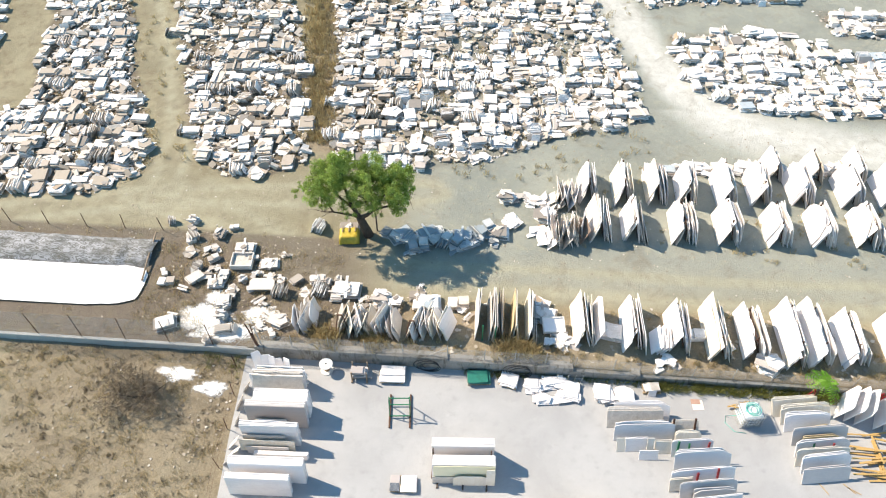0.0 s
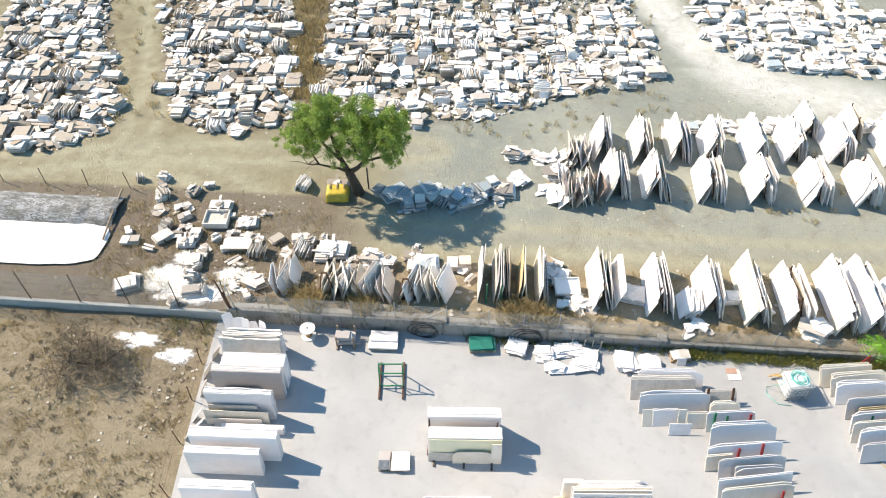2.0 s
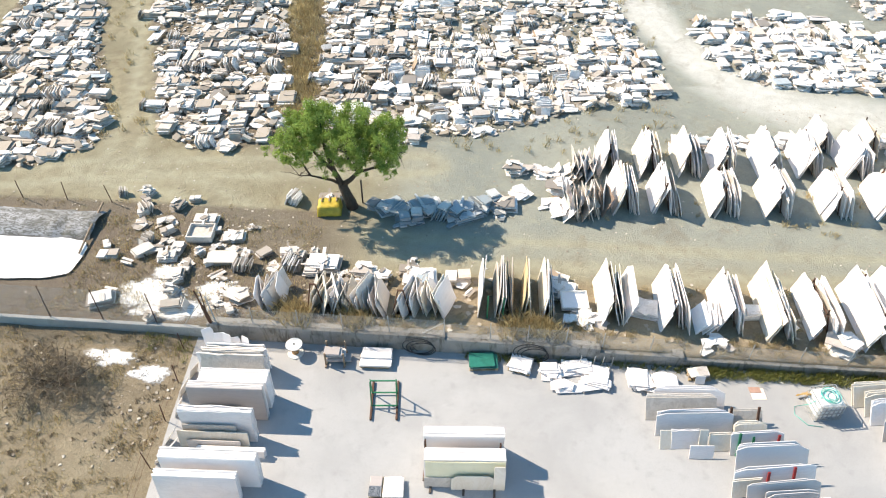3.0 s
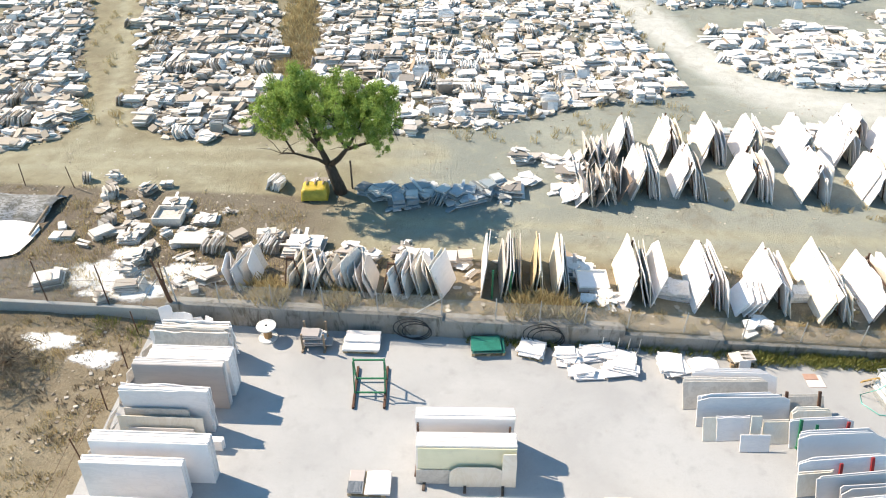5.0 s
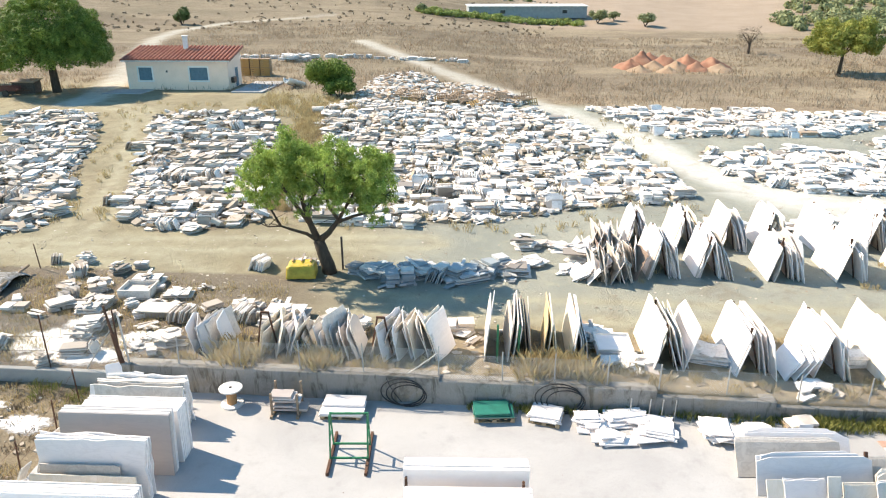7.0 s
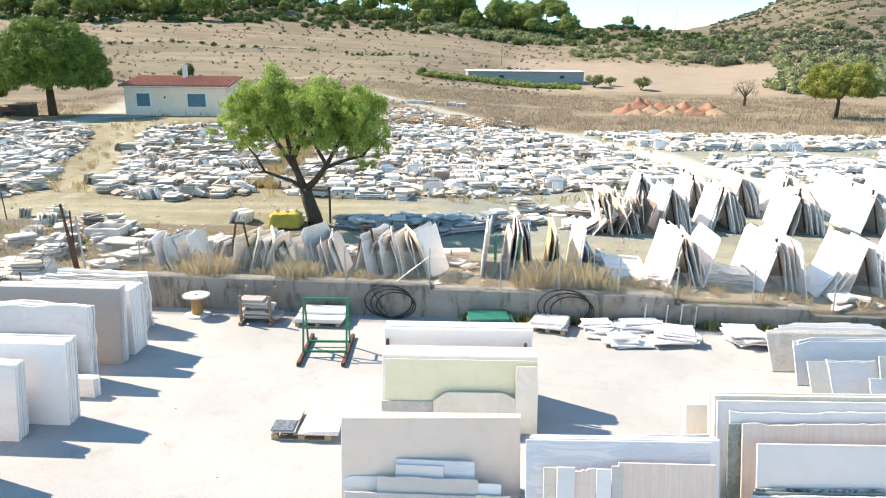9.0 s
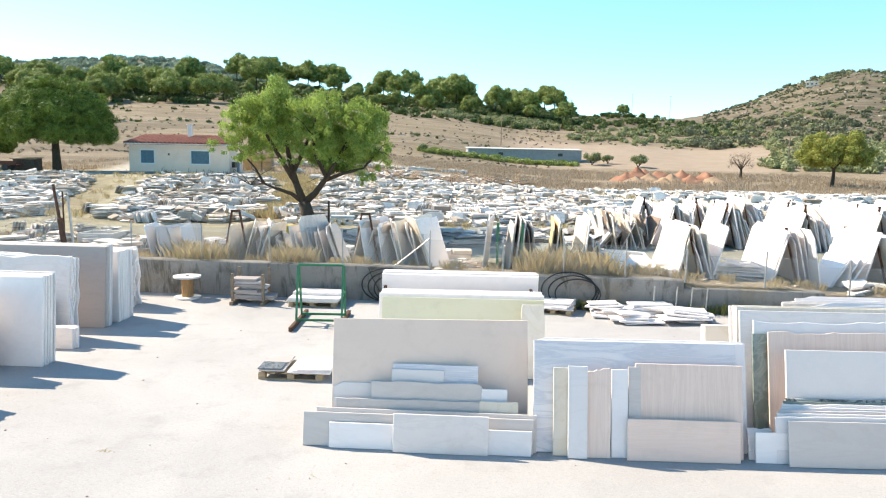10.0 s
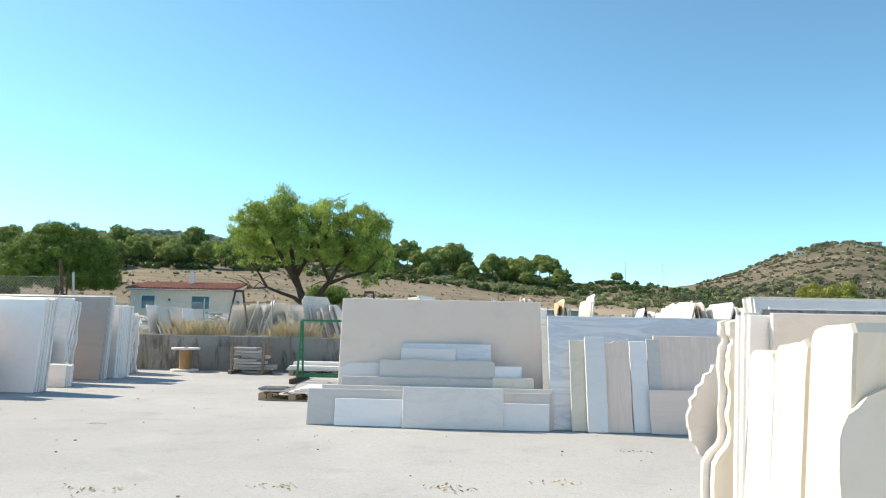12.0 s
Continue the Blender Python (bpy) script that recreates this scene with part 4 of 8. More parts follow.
def a_frame_pair(x, y, length, h, n_left, n_right, group, mats=None, styles=("peak", "cut", "rag", "peak", "cut"), label="large white marble slab leaning on a rack"):
    th = 0.035
    rack = thing("slab_rack", "dark rusty steel A-frame rack between leaning slabs", "rack", pose(x + 0.45, y, ground_z(x, y)), group)
    for s in (-1, 1):
        for e in (-1, 1):
            bm = bmesh.new()
            tube(bm, [(s * 0.42, e * length * 0.32, 0), (s * 0.02, e * length * 0.32, h * 0.86), (-s * 0.02, e * length * 0.32, h * 0.98)], 0.034, 6)
            part("leg", bm, RUST, rack)
    bm = bmesh.new()
    tube(bm, [(0, -length * 0.36, h * 0.8), (0, length * 0.36, h * 0.8)], 0.03, 6)
    part("top_bar", bm, RUST, rack)
    for i in range(n_left):
        m = (mats or MIX)[R.randrange(len(mats or MIX))]
        row_slab(x - i * (th + 0.02) + 0.05, y + R.uniform(-0.12, 0.12), length * R.uniform(0.8, 1.08), h * R.uniform(0.82, 1.06), th, 1, m, R.choice(styles), i + int(x * 10), label, group, R.uniform(-3, 3))
    for i in range(n_right + (4 if length > 2.65 else 2)):
        m = (mats or MIX)[R.randrange(len(mats or MIX))]
        row_slab(x + 0.95 + i * (th + 0.02), y + R.uniform(-0.12, 0.12), length * R.uniform(0.7, 1.05), h * R.uniform(0.72, 1.04), th, -1, m, R.choice(styles), 50 + i + int(x * 10), label, group, R.uniform(-5, 5), 13 + R.uniform(-3, 5))


for x, n, k in ((6.9, 4, 5), (9.0, 4, 6), (12.2, 4, 7), (15.2, 4, 5), (18.1, 4, 5), (21.2, 4, 4), (24.1, 4, 4), (27, 3, 4)):
    a_frame_pair(x + R.uniform(-0.25, 0.25), 30.8 + 0.04 * x, 2.8, 1.92, n, k, "slab row along the track", [WHITE, PURE, WHITE, PURE, WEATHERED])
for x, n, k in ((6.4, 3, 3), (8.5, 4, 4), (11.0, 3, 5), (13.1, 3, 4), (15.4, 4, 4), (18.0, 4, 3), (20.8, 4, 4), (23.8, 4, 4), (26.5, 4, 3)):
    a_frame_pair(x + R.uniform(-0.25, 0.25), 34.3 + 0.05 * x, 2.9, 1.95, n, k, "slab row beside the dusty road", [WHITE, PURE, WHITE, PURE, CREAM])
for x in (19.4, 22.2, 25.1):
    a_frame_pair(x, 37.4, 2.3, 1.7, 3, 1, "slab row beside the dusty road", [WHITE, PURE, CREAM])
# the ragged end of the row: dark-edged broken slabs
for i in range(22):
    row_slab(4.3 + i * 0.1 + R.uniform(-0.05, 0.05), 30.1 + R.uniform(-0.5, 0.6), R.uniform(0.9, 1.9), R.uniform(0.8, 1.6), 0.035, R.choice((1, -1, -1)), R.choice((WEATHERED, GREY, WHITE, BROWN, WEATHERED)), "rag", i, "broken weathered slab among others at the row's end", "broken slabs at the row's end", R.uniform(-16, 16), R.uniform(8, 26))
for i in range(10):
    row_slab(4.6 + i * 0.16, 33.4 + R.uniform(-0.5, 0.6), R.uniform(1.0, 1.9), R.uniform(0.9, 1.6), 0.035, R.choice((1, -1)), R.choice((WEATHERED, WHITE, GREY)), "rag", i + 40, "broken weathered slab among others at the row's end", "broken slabs at the row's end", R.uniform(-16, 16), R.uniform(8, 24))

for i in range(9):
    flat = R.uniform(35, 62)
    row_slab(3.3 + i * 0.16, 29.9 + R.uniform(-0.7, 0.5), R.uniform(0.7, 1.3), R.uniform(0.7, 1.2), 0.035, 1, R.choice((WHITE, WEATHERED, PURE)), "rag", i + 80, "broken white slab fallen at the row's end", "broken slabs at the row's end", R.uniform(-30, 30), flat)
for i in range(7):
    row_slab(3.6 + i * 0.2, 33.0 + R.uniform(-0.7, 0.5), R.uniform(0.6, 1.1), R.uniform(0.6, 1.1), 0.035, 1, R.choice((WHITE, WEATHERED, GREY)), "rag", i + 90, "broken white slab fallen at the row's end", "broken slabs at the row's end", R.uniform(-30, 30), R.uniform(25, 60))

# the row on the wall, east part
for x, length, h, n, k in ((5.3, 2.3, 1.72, 3, 2), (8.1, 2.5, 1.68, 3, 3), (10.7, 2.3, 1.62, 2, 3), (12.9, 2.8, 1.55, 3, 2), (14.9, 2.5, 1.55, 3, 2), (17.2, 3.0, 1.75, 4, 0), (18.5, 2.9, 1.7, 4, 1), (20.4, 2.6, 1.55, 3, 3), (23, 2.4, 1.45, 3, 2)):
    a_frame_pair(x, 22.85, length * 1.3, h, n, k, "slab row on the wall", [WHITE, PURE, WHITE, PURE, CREAM], ("cut", "rag", "peak", "cut"))
row_slab(6.4, 22.9, 2.8, 1.75, 0.04, 1, WHITE, "cut", 5, "large white marble slab leaning on a rack", "slab row on the wall")
for i in range(5):
    row_slab(9.7 + i * 0.14, 22.0, 1.5, 1.0, 0.05, 1, PALEBLUE if i < 2 else WHITE, "rag", i, "short pale slab leaning in the row", "slab row on the wall", R.uniform(-12, 4), 28)
# tall dark and ochre slabs in the middle
for x, m, h, s, st in ((-0.45, WEATHERED, 1.95, 1, "cut"), (-0.38, GREY, 1.9, 1, "rect"), (0.3, WEATHERED, 1.75, 1, "cut"), (0.42, GREY, 2.0, 1, "cut"), (0.52, WEATHERED, 1.95, 1, "rect"), (0.62, GREY, 1.9, 1, "cut"), (1.05, BROWN, 1.6, -1, "rect"), (1.15, BROWN, 1.7, -1, "cut"), (1.25, WEATHERED, 1.6, -1, "rect"), (1.62, OCHRE, 1.8, 1, "cut"), (1.72, CREAM, 1.95, 1, "cut"), (2.0, OCHRE, 1.9, -1, "cut"), (2.08, CREAM, 1.7, -1, "rag"), (2.5, CREAM, 1.95, 1, "cut"), (2.6, WHITE, 2.1, 1, "cut"), (2.95, GREY, 1.4, -1, "rect"), (3.05, WEATHERED, 1.3, -1, "rect"), (3.15, GREY, 1.2, -1, "rect")):
    row_slab(x, 22.9 + R.uniform(-0.2, 0.1), 2.8, h * 0.88, 0.04, s, m, st, int(x * 100), {WEATHERED: "weathered grey slab standing in a row", GREY: "grey marble slab standing in a row", BROWN: "dark brown stone slab standing in a row", OCHRE: "ochre-yellow stone slab standing in a row", CREAM: "cream marble slab standing in a row", WHITE: "tall white marble slab standing in a row"}[m], "tall slabs in the middle of the row", R.uniform(-3, 3), 6)
for x in (0.02, 0.75):
    g = thing("slab_stand", "green painted steel rack post among slabs", "rack", pose(x, 21.4, ground_z(x, 21.4)), "green rack posts")
    bm = bmesh.new()
    box(bm, 0, 0, 0.7, 0.08, 0.08, 1.4, chamfer=0.008)
    part("upright", bm, GREENPAINT, g)
    part("foot", bm_box(0, 0.3, 0.04, 0.08, 0.8, 0.08, chamfer=0.008), GREENPAINT, g)
# smaller mixed slabs in the west part of the row
for x0, n, lab, mats, hh, sd in ((-10.7, 8, "thin bluish-grey slab leaning among dry grass", [GREY, PALEBLUE, WEATHERED], 1.05, -1), (-8.4, 9, "narrow cream slab leaning among dry grass", [CREAM, WEATHERED, WHITE], 1.3, 1), (-7.1, 6, "broken cream slab leaning among dry grass", [CREAM, WEATHERED, WHITE], 1.1, -1), (-5.9, 9, "thin grey slab leaning on others", [GREY, WEATHERED, GREY], 1.3, -1), (-4.3, 5, "pinkish-cream slab leaning on a rack", [CREAM, WEATHERED], 1.4, 1), (-3.6, 14, "narrow weathered slab leaning on a rusty rack", [WEATHERED, CREAM, PALEBLUE, WHITE], 1.4, -1)):
    for i in range(n):
        row_slab(x0 + i * 0.145 + R.uniform(-0.04, 0.04), 21.85 + R.uniform(-0.25, 0.4), R.uniform(1.1, 1.9), hh * R.uniform(0.8, 1.2), 0.03, sd, R.choice(mats), R.choice(("rag", "cut", "rect")), i + int(x0 * 10), lab, "mixed slabs on the wall", R.uniform(-24, 24), 10 + 12 * abs(i / n - 0.2) + R.uniform(-3, 6))
for x, y in ((-4.0, 21.3), (-8.1, 21.4)):
    rk = thing("slab_rack", "rusty steel A-shaped rack frame between slabs", "rack", pose(x, y, ground_z(x, y)), "rusty racks")
    for s in (-1, 1):
        bm = bmesh.new()
        tube(bm, [(s * 0.4, 0, 0), (s * 0.12, 0, 1.55)], 0.035, 6)
        part("leg", bm, RUST, rk)
    part("top_bar", bm_box(0, 0, 1.55, 0.3, 0.07, 0.07), RUST, rk)


# ---- front yard: standing slabs ----
def bundle(x0, x1, y, h, n, th, lean, yaw, mats, label, group, style="rect", step=0.006, jit=0.05, z=0.0):
    """n slabs side by side, the first at y, the rest behind it."""
    ya = radians(yaw)
    for i in range(n):
        d = i * (th + step)
        cx, cy = (x0 + x1) / 2 - math.sin(ya) * d, y + math.cos(ya) * d
        w = (x1 - x0) * (1 - R.uniform(0, jit))
        put_slab(cx + R.uniform(-jit, jit) * 0.5, cy, z, w, h * (1 - R.uniform(0, jit)), th, lean, yaw, mats[i % len(mats)], label, style, group, i)


def one(x0, x1, y, h, material, label, lean=-12, yaw=3.0, th=0.03, style="rect", group="slabs in the front yard", z=0.0):
    put_slab((x0 + x1) / 2, y, z, x1 - x0, h, th, lean, yaw, material, label, style, group, int(h * 100))


gB = "slabs leaning on the beige slab"
one(-2.28, 0.60, 9.98, 1.76, BEIGE, "large smooth beige limestone slab leaning back in the yard", -12, 6, 0.035, group=gB)
bundle(-2.26, 0.62, 10.06, 1.72, 6, 0.03, -12, 6, [WHITE, CREAM, WHITE], "white marble slab behind the beige slab", gB)
one(-1.40, -0.15, 9.90, 1.12, BLUE, "pale blue-grey marble offcut leaning on the beige slab", -11, 1, group=gB)
one(-1.41, -0.64, 9.86, 1.05, PURE, "white marble offcut leaning on the beige slab", -11, 1, group=gB)
one(-2.26, -0.9, 9.87, 0.83, WHITE, "white marble offcut leaning in front of the beige slab", -10, 2, style="cut", group=gB)
one(-0.3, 0.28, 9.85, 0.82, PALEBLUE, "small pale blue marble offcut", -10, 2, group=gB)
one(-1.69, -0.09, 9.81, 0.90, TAUPE, "warm grey marble offcut with a ragged upper edge", -10, 2, style="edge", group=gB)
one(-0.12, 0.44, 9.78, 0.68, CREAM, "small cream marble offcut with an uneven top", -10, 2, style="edge", group=gB)
one(-2.2, -0.1, 9.75, 0.66, GREY, "long grey marble strip with a chipped edge", -10, 2, style="edge", group=gB)
one(-2.45, 0.70, 9.67, 0.53, TAUPE, "long low warm grey marble slab", -10, 1.5, group=gB)
one(-2.62, 0.66, 9.62, 0.48, TAUPE, "long low grey-brown marble slab with small holes", -10, 1.5, group=gB)
one(-2.23, -1.28, 9.55, 0.36, PALEBLUE, "low pale bluish marble slab", -9, 1.5, group=gB)
one(-1.31, 0.03, 9.51, 0.54, WHITE, "white marble slab standing in front of the others", -9, 1.5, 0.035, group=gB)
one(0.02, 0.63, 9.57, 0.35, PALEBLUE, "low pale bluish marble slab", -9, 1.5, group=gB)

gC = "slabs leaning on the blue slab"
one(0.66, 3.55, 9.86, 1.57, BLUE, "large blue-grey marble slab with flowing bands", -15, 4, 0.04, group=gC)
bundle(0.74, 3.75, 9.96, 1.58, 5, 0.035, -15, 4, [PALEBLUE, WHITE, BLUE], "pale blue marble slab behind another", gC)
one(0.93, 1.19, 9.67, 1.22, CREAM, "narrow cream marble strip leaning sideways", -13, 3, group=gC)
one(1.13, 1.40, 9.60, 1.27, PALEBLUE, "narrow pale blue marble strip", -13, 3, 0.04, group=gC)
one(1.38, 1.73, 9.66, 1.25, WOODVEIN, "narrow pinkish marble strip with straight veins", -13, 3, style="rag", group=gC)
one(1.74, 1.97, 9.70, 1.22, PALEBLUE, "narrow pale blue marble strip", -13, 3, group=gC)
one(1.98, 2.16, 9.75, 1.25, GREY, "narrow grey marble strip behind a veined slab", -13, 3, group=gC)
one(2.08, 3.58, 9.80, 1.30, WOODVEIN, "pinkish-beige marble slab with straight vertical veins", -13, 3, 0.035, group=gC)
one(1.95, 3.50, 9.67, 0.57, CROSSVEIN, "low pinkish marble slab with level veins", -11, 3, 0.035, group=gC)

gD = "slabs in the eastern stack of the yard"
one(3.72, 4.2, 9.78, 0.42, PALEBLUE, "low pale blue marble offcut", -12, 4, group=gD)
one(3.66, 4.0, 9.88, 0.44, WHITE, "low white marble offcut", -18, 4, style="rag", group=gD)
one(4.14, 6.2, 9.76, 0.62, TAUPE, "low warm grey marble slab half in sunlight", -14, 4, group=gD)
for i in range(7):
    one(4.0 + 0.05 * i, 6.4, 9.86 + 0.07 * i, 0.66 + 0.02 * i, (PALEBLUE, WHITE, GREY, PALEBLUE, WHITE, GREEN, BLACKVEIN)[i], "thin marble slab in a tight stack", -14, 4, 0.03, "edge", gD)
one(4.34, 6.95, 10.38, 1.44, PURE, "bright white marble slab leaning in a stack", -13, 4, 0.04, group=gD)
one(4.18, 6.9, 10.62, 1.67, WOODVEIN, "brownish marble slab with fine vertical veins", -13, 4, style="edge", group=gD)
one(3.98, 6.6, 10.70, 1.59, GREEN, "dark green marble slab behind another", -13, 4, group=gD)
one(4.02, 6.95, 10.78, 1.79, PALEBLUE, "pale blue-white marble slab in a stack", -13, 4, style="edge", group=gD)
one(3.84, 6.9, 10.86, 1.90, WHITE, "white marble slab standing above a tight stack", -13, 4, 0.04, group=gD)
bundle(3.78, 7.0, 10.98, 1.97, 5, 0.035, -13, 4, [CREAM, WHITE, CREAM], "cream marble slab at the back of a stack", gD)
bundle(4.0, 6.9, 12.1, 1.62, 6, 0.035, 12, 4, [WHITE, PURE, WEATHERED], "white marble slab leaning on the stack's far side", gD, "cut")
one(3.5, 4.3, 11.7, 1.45, CREAM, "cream marble offcut beside a stack", -8, 4, 0.2, group=gD)
one(3.2, 3.6, 11.5, 0.55, YELLOW, "small yellowish offcut beside a stack", -10, 4, 0.06, group=gD)
# the far side of the beige and blue stacks
bundle(-2.2, 0.6, 10.95, 1.6, 5, 0.035, 11, 4, [WHITE, PURE, WHITE], "white marble slab leaning on the far side of the stack", gB)
for i in range(6):
    one(1.0 + 0.3 * i * 0.4, 2.2 + 0.3 * i, 10.8 + 0.08 * i, R.uniform(0.9, 1.5), R.choice((WHITE, PURE, WEATHERED)), "broken white marble slab behind the blue stack", 12, 4 + R.uniform(-8, 8), style="rag", group=gC)

gA = "slabs in the middle stack of the yard"
bundle(-2.16, 1.0, 13.22, 1.53, 13, 0.036, -8, 3.5, [WHITE, PURE, WHITE], "white marble slab in a tight upright stack", gA, jit=0.02)
one(-2.10, 0.98, 13.16, 1.46, YELLOW, "pale yellow-green marble slab at the front of a stack", -8, 3.5, group=gA, style="rect")
one(-2.16, -0.1, 13.08, 0.60, WEATHERED, "low weathered marble slab leaning on the stack", -8, 3.5, group=gA)
one(-1.1, 0.55, 13.03, 0.85, CREAM, "cream marble offcut leaning on the stack", -8, 3.5, group=gA, style="cut")
one(0.55, 1.0, 13.1, 1.4, CREAM, "narrow cream marble offcut with a curved edge", -8, 3.5, group=gA, style="cut")
bundle(-2.30, 0.9, 14.55, 1.78, 11, 0.036, 8, 3.5, [PURE, WHITE, PURE], "white marble slab on the far side of the middle stack", gA, jit=0.02)
for x in (-1.9, -0.6, 0.6):
    ob = thing("bearer", "dark timber bearer under the marble stack", "timber", pose(x, 13.7, 0), "bearers under the stack")
    part("beam", bm_box(0, 0, 0.035, 0.09, 1.9, 0.07, chamfer=0.006), DARKWOOD, ob)
for sx in (-2.2, 0.75):
    rk = thing("slab_rack", "dark steel rack holding the middle stack upright", "rack", pose(sx, 14.2, 0), "racks in the yard")
    part("base_bar", bm_box(0, 0, 0.04, 0.08, 1.9, 0.08, chamfer=0.006), RUST, rk)
    for s in (-1, 1):
        bm = bmesh.new()
        tube(bm, [(0, s * 0.25, 0.05), (0, s * 0.05, 1.5)], 0.035, 6)
        part("upright", bm, RUST, rk)

# western rows, their ends towards the open yard
gE = "slabs along the western edge of the yard"
bundle(-12.5, -9.55, 17.4, 1.6, 5, 0.06, -14, 2, [WEATHERED, WHITE, WEATHERED], "rough-edged weathered marble slab", gE, "rag", 0.03, 0.14)
bundle(-12.4, -9.5, 18.0, 1.62, 5, 0.06, 4, 2, [WHITE, WEATHERED], "rough-edged white marble slab", gE, "rag", 0.04, 0.14)
bundle(-11.95, -9.02, 16.12, 1.72, 16, 0.038, -2, 2, [PURE, WHITE, PURE], "white marble slab in a deep upright stack", gE, jit=0.02)
bundle(-12.2, -9.02, 15.5, 1.93, 8, 0.038, -6, 2, [DUSK, TAUPE, GREY, WHITE, TAUPE, WHITE, GREY, WHITE], "tall warm grey marble slab in a stack", gE, jit=0.02)
bundle(-11.7, -10.0, 15.2, 1.0, 4, 0.04, -6, 2, [WHITE, CREAM], "short white marble slab in front of taller ones", gE, jit=0.08)
bundle(-12.25, -9.2, 14.45, 1.86, 7, 0.038, -6, 2, [WHITE, PURE], "white marble slab with a rough brown end", gE, "rag", jit=0.03)
one(-12.1, -9.9, 14.25, 1.15, WEATHERED, "white marble slab with a wavy upper edge", -9, 2, 0.04, "edge", gE)
one(-12.3, -9.4, 14.1, 0.95, CREAM, "cream marble slab with a wavy upper edge", -9, 2, 0.04, "edge", gE)
one(-11.9, -9.7, 13.95, 0.62, GREY, "low grey marble slab with a wavy upper edge", -9, 2, 0.04, "edge", gE)
bundle(-11.5, -8.65, 13.72, 0.45, 4, 0.05, -4, 2, [WHITE, PURE], "low white marble strip standing on edge", gE, "edge", jit=0.04)
bundle(-12.3, -8.5, 12.45, 1.76, 9, 0.045, -6, 2, [PURE, WHITE], "bright white marble slab in a tight upright stack", gE, jit=0.03)
bundle(-12.3, -9.1, 11.75, 1.55, 7, 0.045, -7, 2, [WHITE, PURE, PALEBLUE], "white marble slab at the front of the stack", gE, jit=0.04)
bundle(-12.0, -9.0, 10.25, 1.6, 8, 0.045, -6, 2, [PURE, WHITE], "bright white marble slab in a tight upright stack", gE, jit=0.03)
bundle(-12.0, -9.0, 9.0, 1.5, 8, 0.045, -6, 2, [PURE, WHITE], "bright white marble slab in a tight upright stack", gE, jit=0.03)
for i, (x, y, w, h, yaw) in enumerate(((-12.5, 19.0, 0.5, 1.35, 30), (-12.1, 19.1, 0.6, 1.0, 10), (-11.8, 18.95, 0.45, 1.1, -15), (-11.4, 19.05, 0.5, 0.85, 20), (-11.0, 19.0, 0.45, 0.95, -25))):
    put_slab(x, y, 0, w, h, 0.03, -14, yaw, PALEBLUE, "broken pale blue marble shard standing on end", "cut", "blue marble shards", i)
for i, (x, y, w, h, yaw, ln) in enumerate(((-12.95, 14.2, 0.35, 1.5, 80, 30), (-12.8, 13.8, 0.3, 1.4, 75, 34), (-12.9, 13.4, 0.6, 0.5, 60, 25), (-13.0, 15.6, 0.5, 0.9, 85, 20), (-13.1, 16.6, 0.7, 0.8, 80, 18), (-13.0, 17.6, 0.5, 0.9, 70, 22))):
    put_slab(x, y, 0, w, h, 0.04, ln, yaw, WEATHERED, "narrow weathered marble strip leaning on the field fence", "rect", "strips by the field fence", i)

# foreground stack by the camera's last place
gF = "thick slabs in the nearest stack"


def thick(x0, x1, y, h, th, drop, seed, label):
    """A thick sawn slab: its worn end steps down by drop towards the far side."""
    g = random.Random(seed)
    prof = [(-th / 2 + 0.012, 0.0), (-th / 2, 0.03)]
    prof += [(-th / 2 + 0.006 * noise.noise((k * 0.9, seed, 1)), 0.03 + (h - 0.07) * k / 9) for k in range(1, 10)]
    prof.append((-th / 2 + 0.03, h))
    prof += [(-th / 2 + 0.03 + (th - 0.07) * k / 6, h - drop * (k / 6) ** 0.8 + g.uniform(-0.008, 0.008)) for k in range(1, 6)]
    prof += [(th / 2 - 0.035, h - drop - 0.006), (th / 2 - 0.008, h - drop - 0.04)]
    prof += [(th / 2 + 0.005 * noise.noise((k * 0.8, seed, 4)), (h - drop - 0.06) * (1 - k / 9)) for k in range(0, 9)]
    prof.append((th / 2 - 0.012, 0.0))
    n = len(prof)
    rings = []
    for x, inset in ((0.0, 0.012), (0.018, 0.0), ((x1 - x0) * 0.5, 0.0), (x1 - x0, 0.0)):
        rings.append([(x + (0.012 * noise.noise((p * 6, q * 5, seed)) if x < 0.1 else 0), p * (1 - inset / th), q - (inset * 0.6 if q > h * 0.5 else 0)) for p, q in prof])
    v = [p for r in rings for p in r]
    f = [tuple(range(n - 1, -1, -1)), tuple(range(3 * n, 4 * n))]
    f += [(k * n + i, k * n + (i + 1) % n, (k + 1) * n + (i + 1) % n, (k + 1) * n + i) for k in range(3) for i in range(n)]
    me = mesh_of("marble_slab", v, f, [GOLDEN, OCHREEDGE, STAINED_SUNLIT])
    # painted by light: duller stained white on the sunlit end, warmer golden faces
    for k, poly in enumerate(me.polygons):
        poly.material_index = 2 if k == 0 else 1 if 2 <= k < 2 + n else 0
    return thing("marble_slab", label, "stone slab", pose(x0 + 0.025, y + 0.05, 0, 8, 0, 8), gF, data=me)


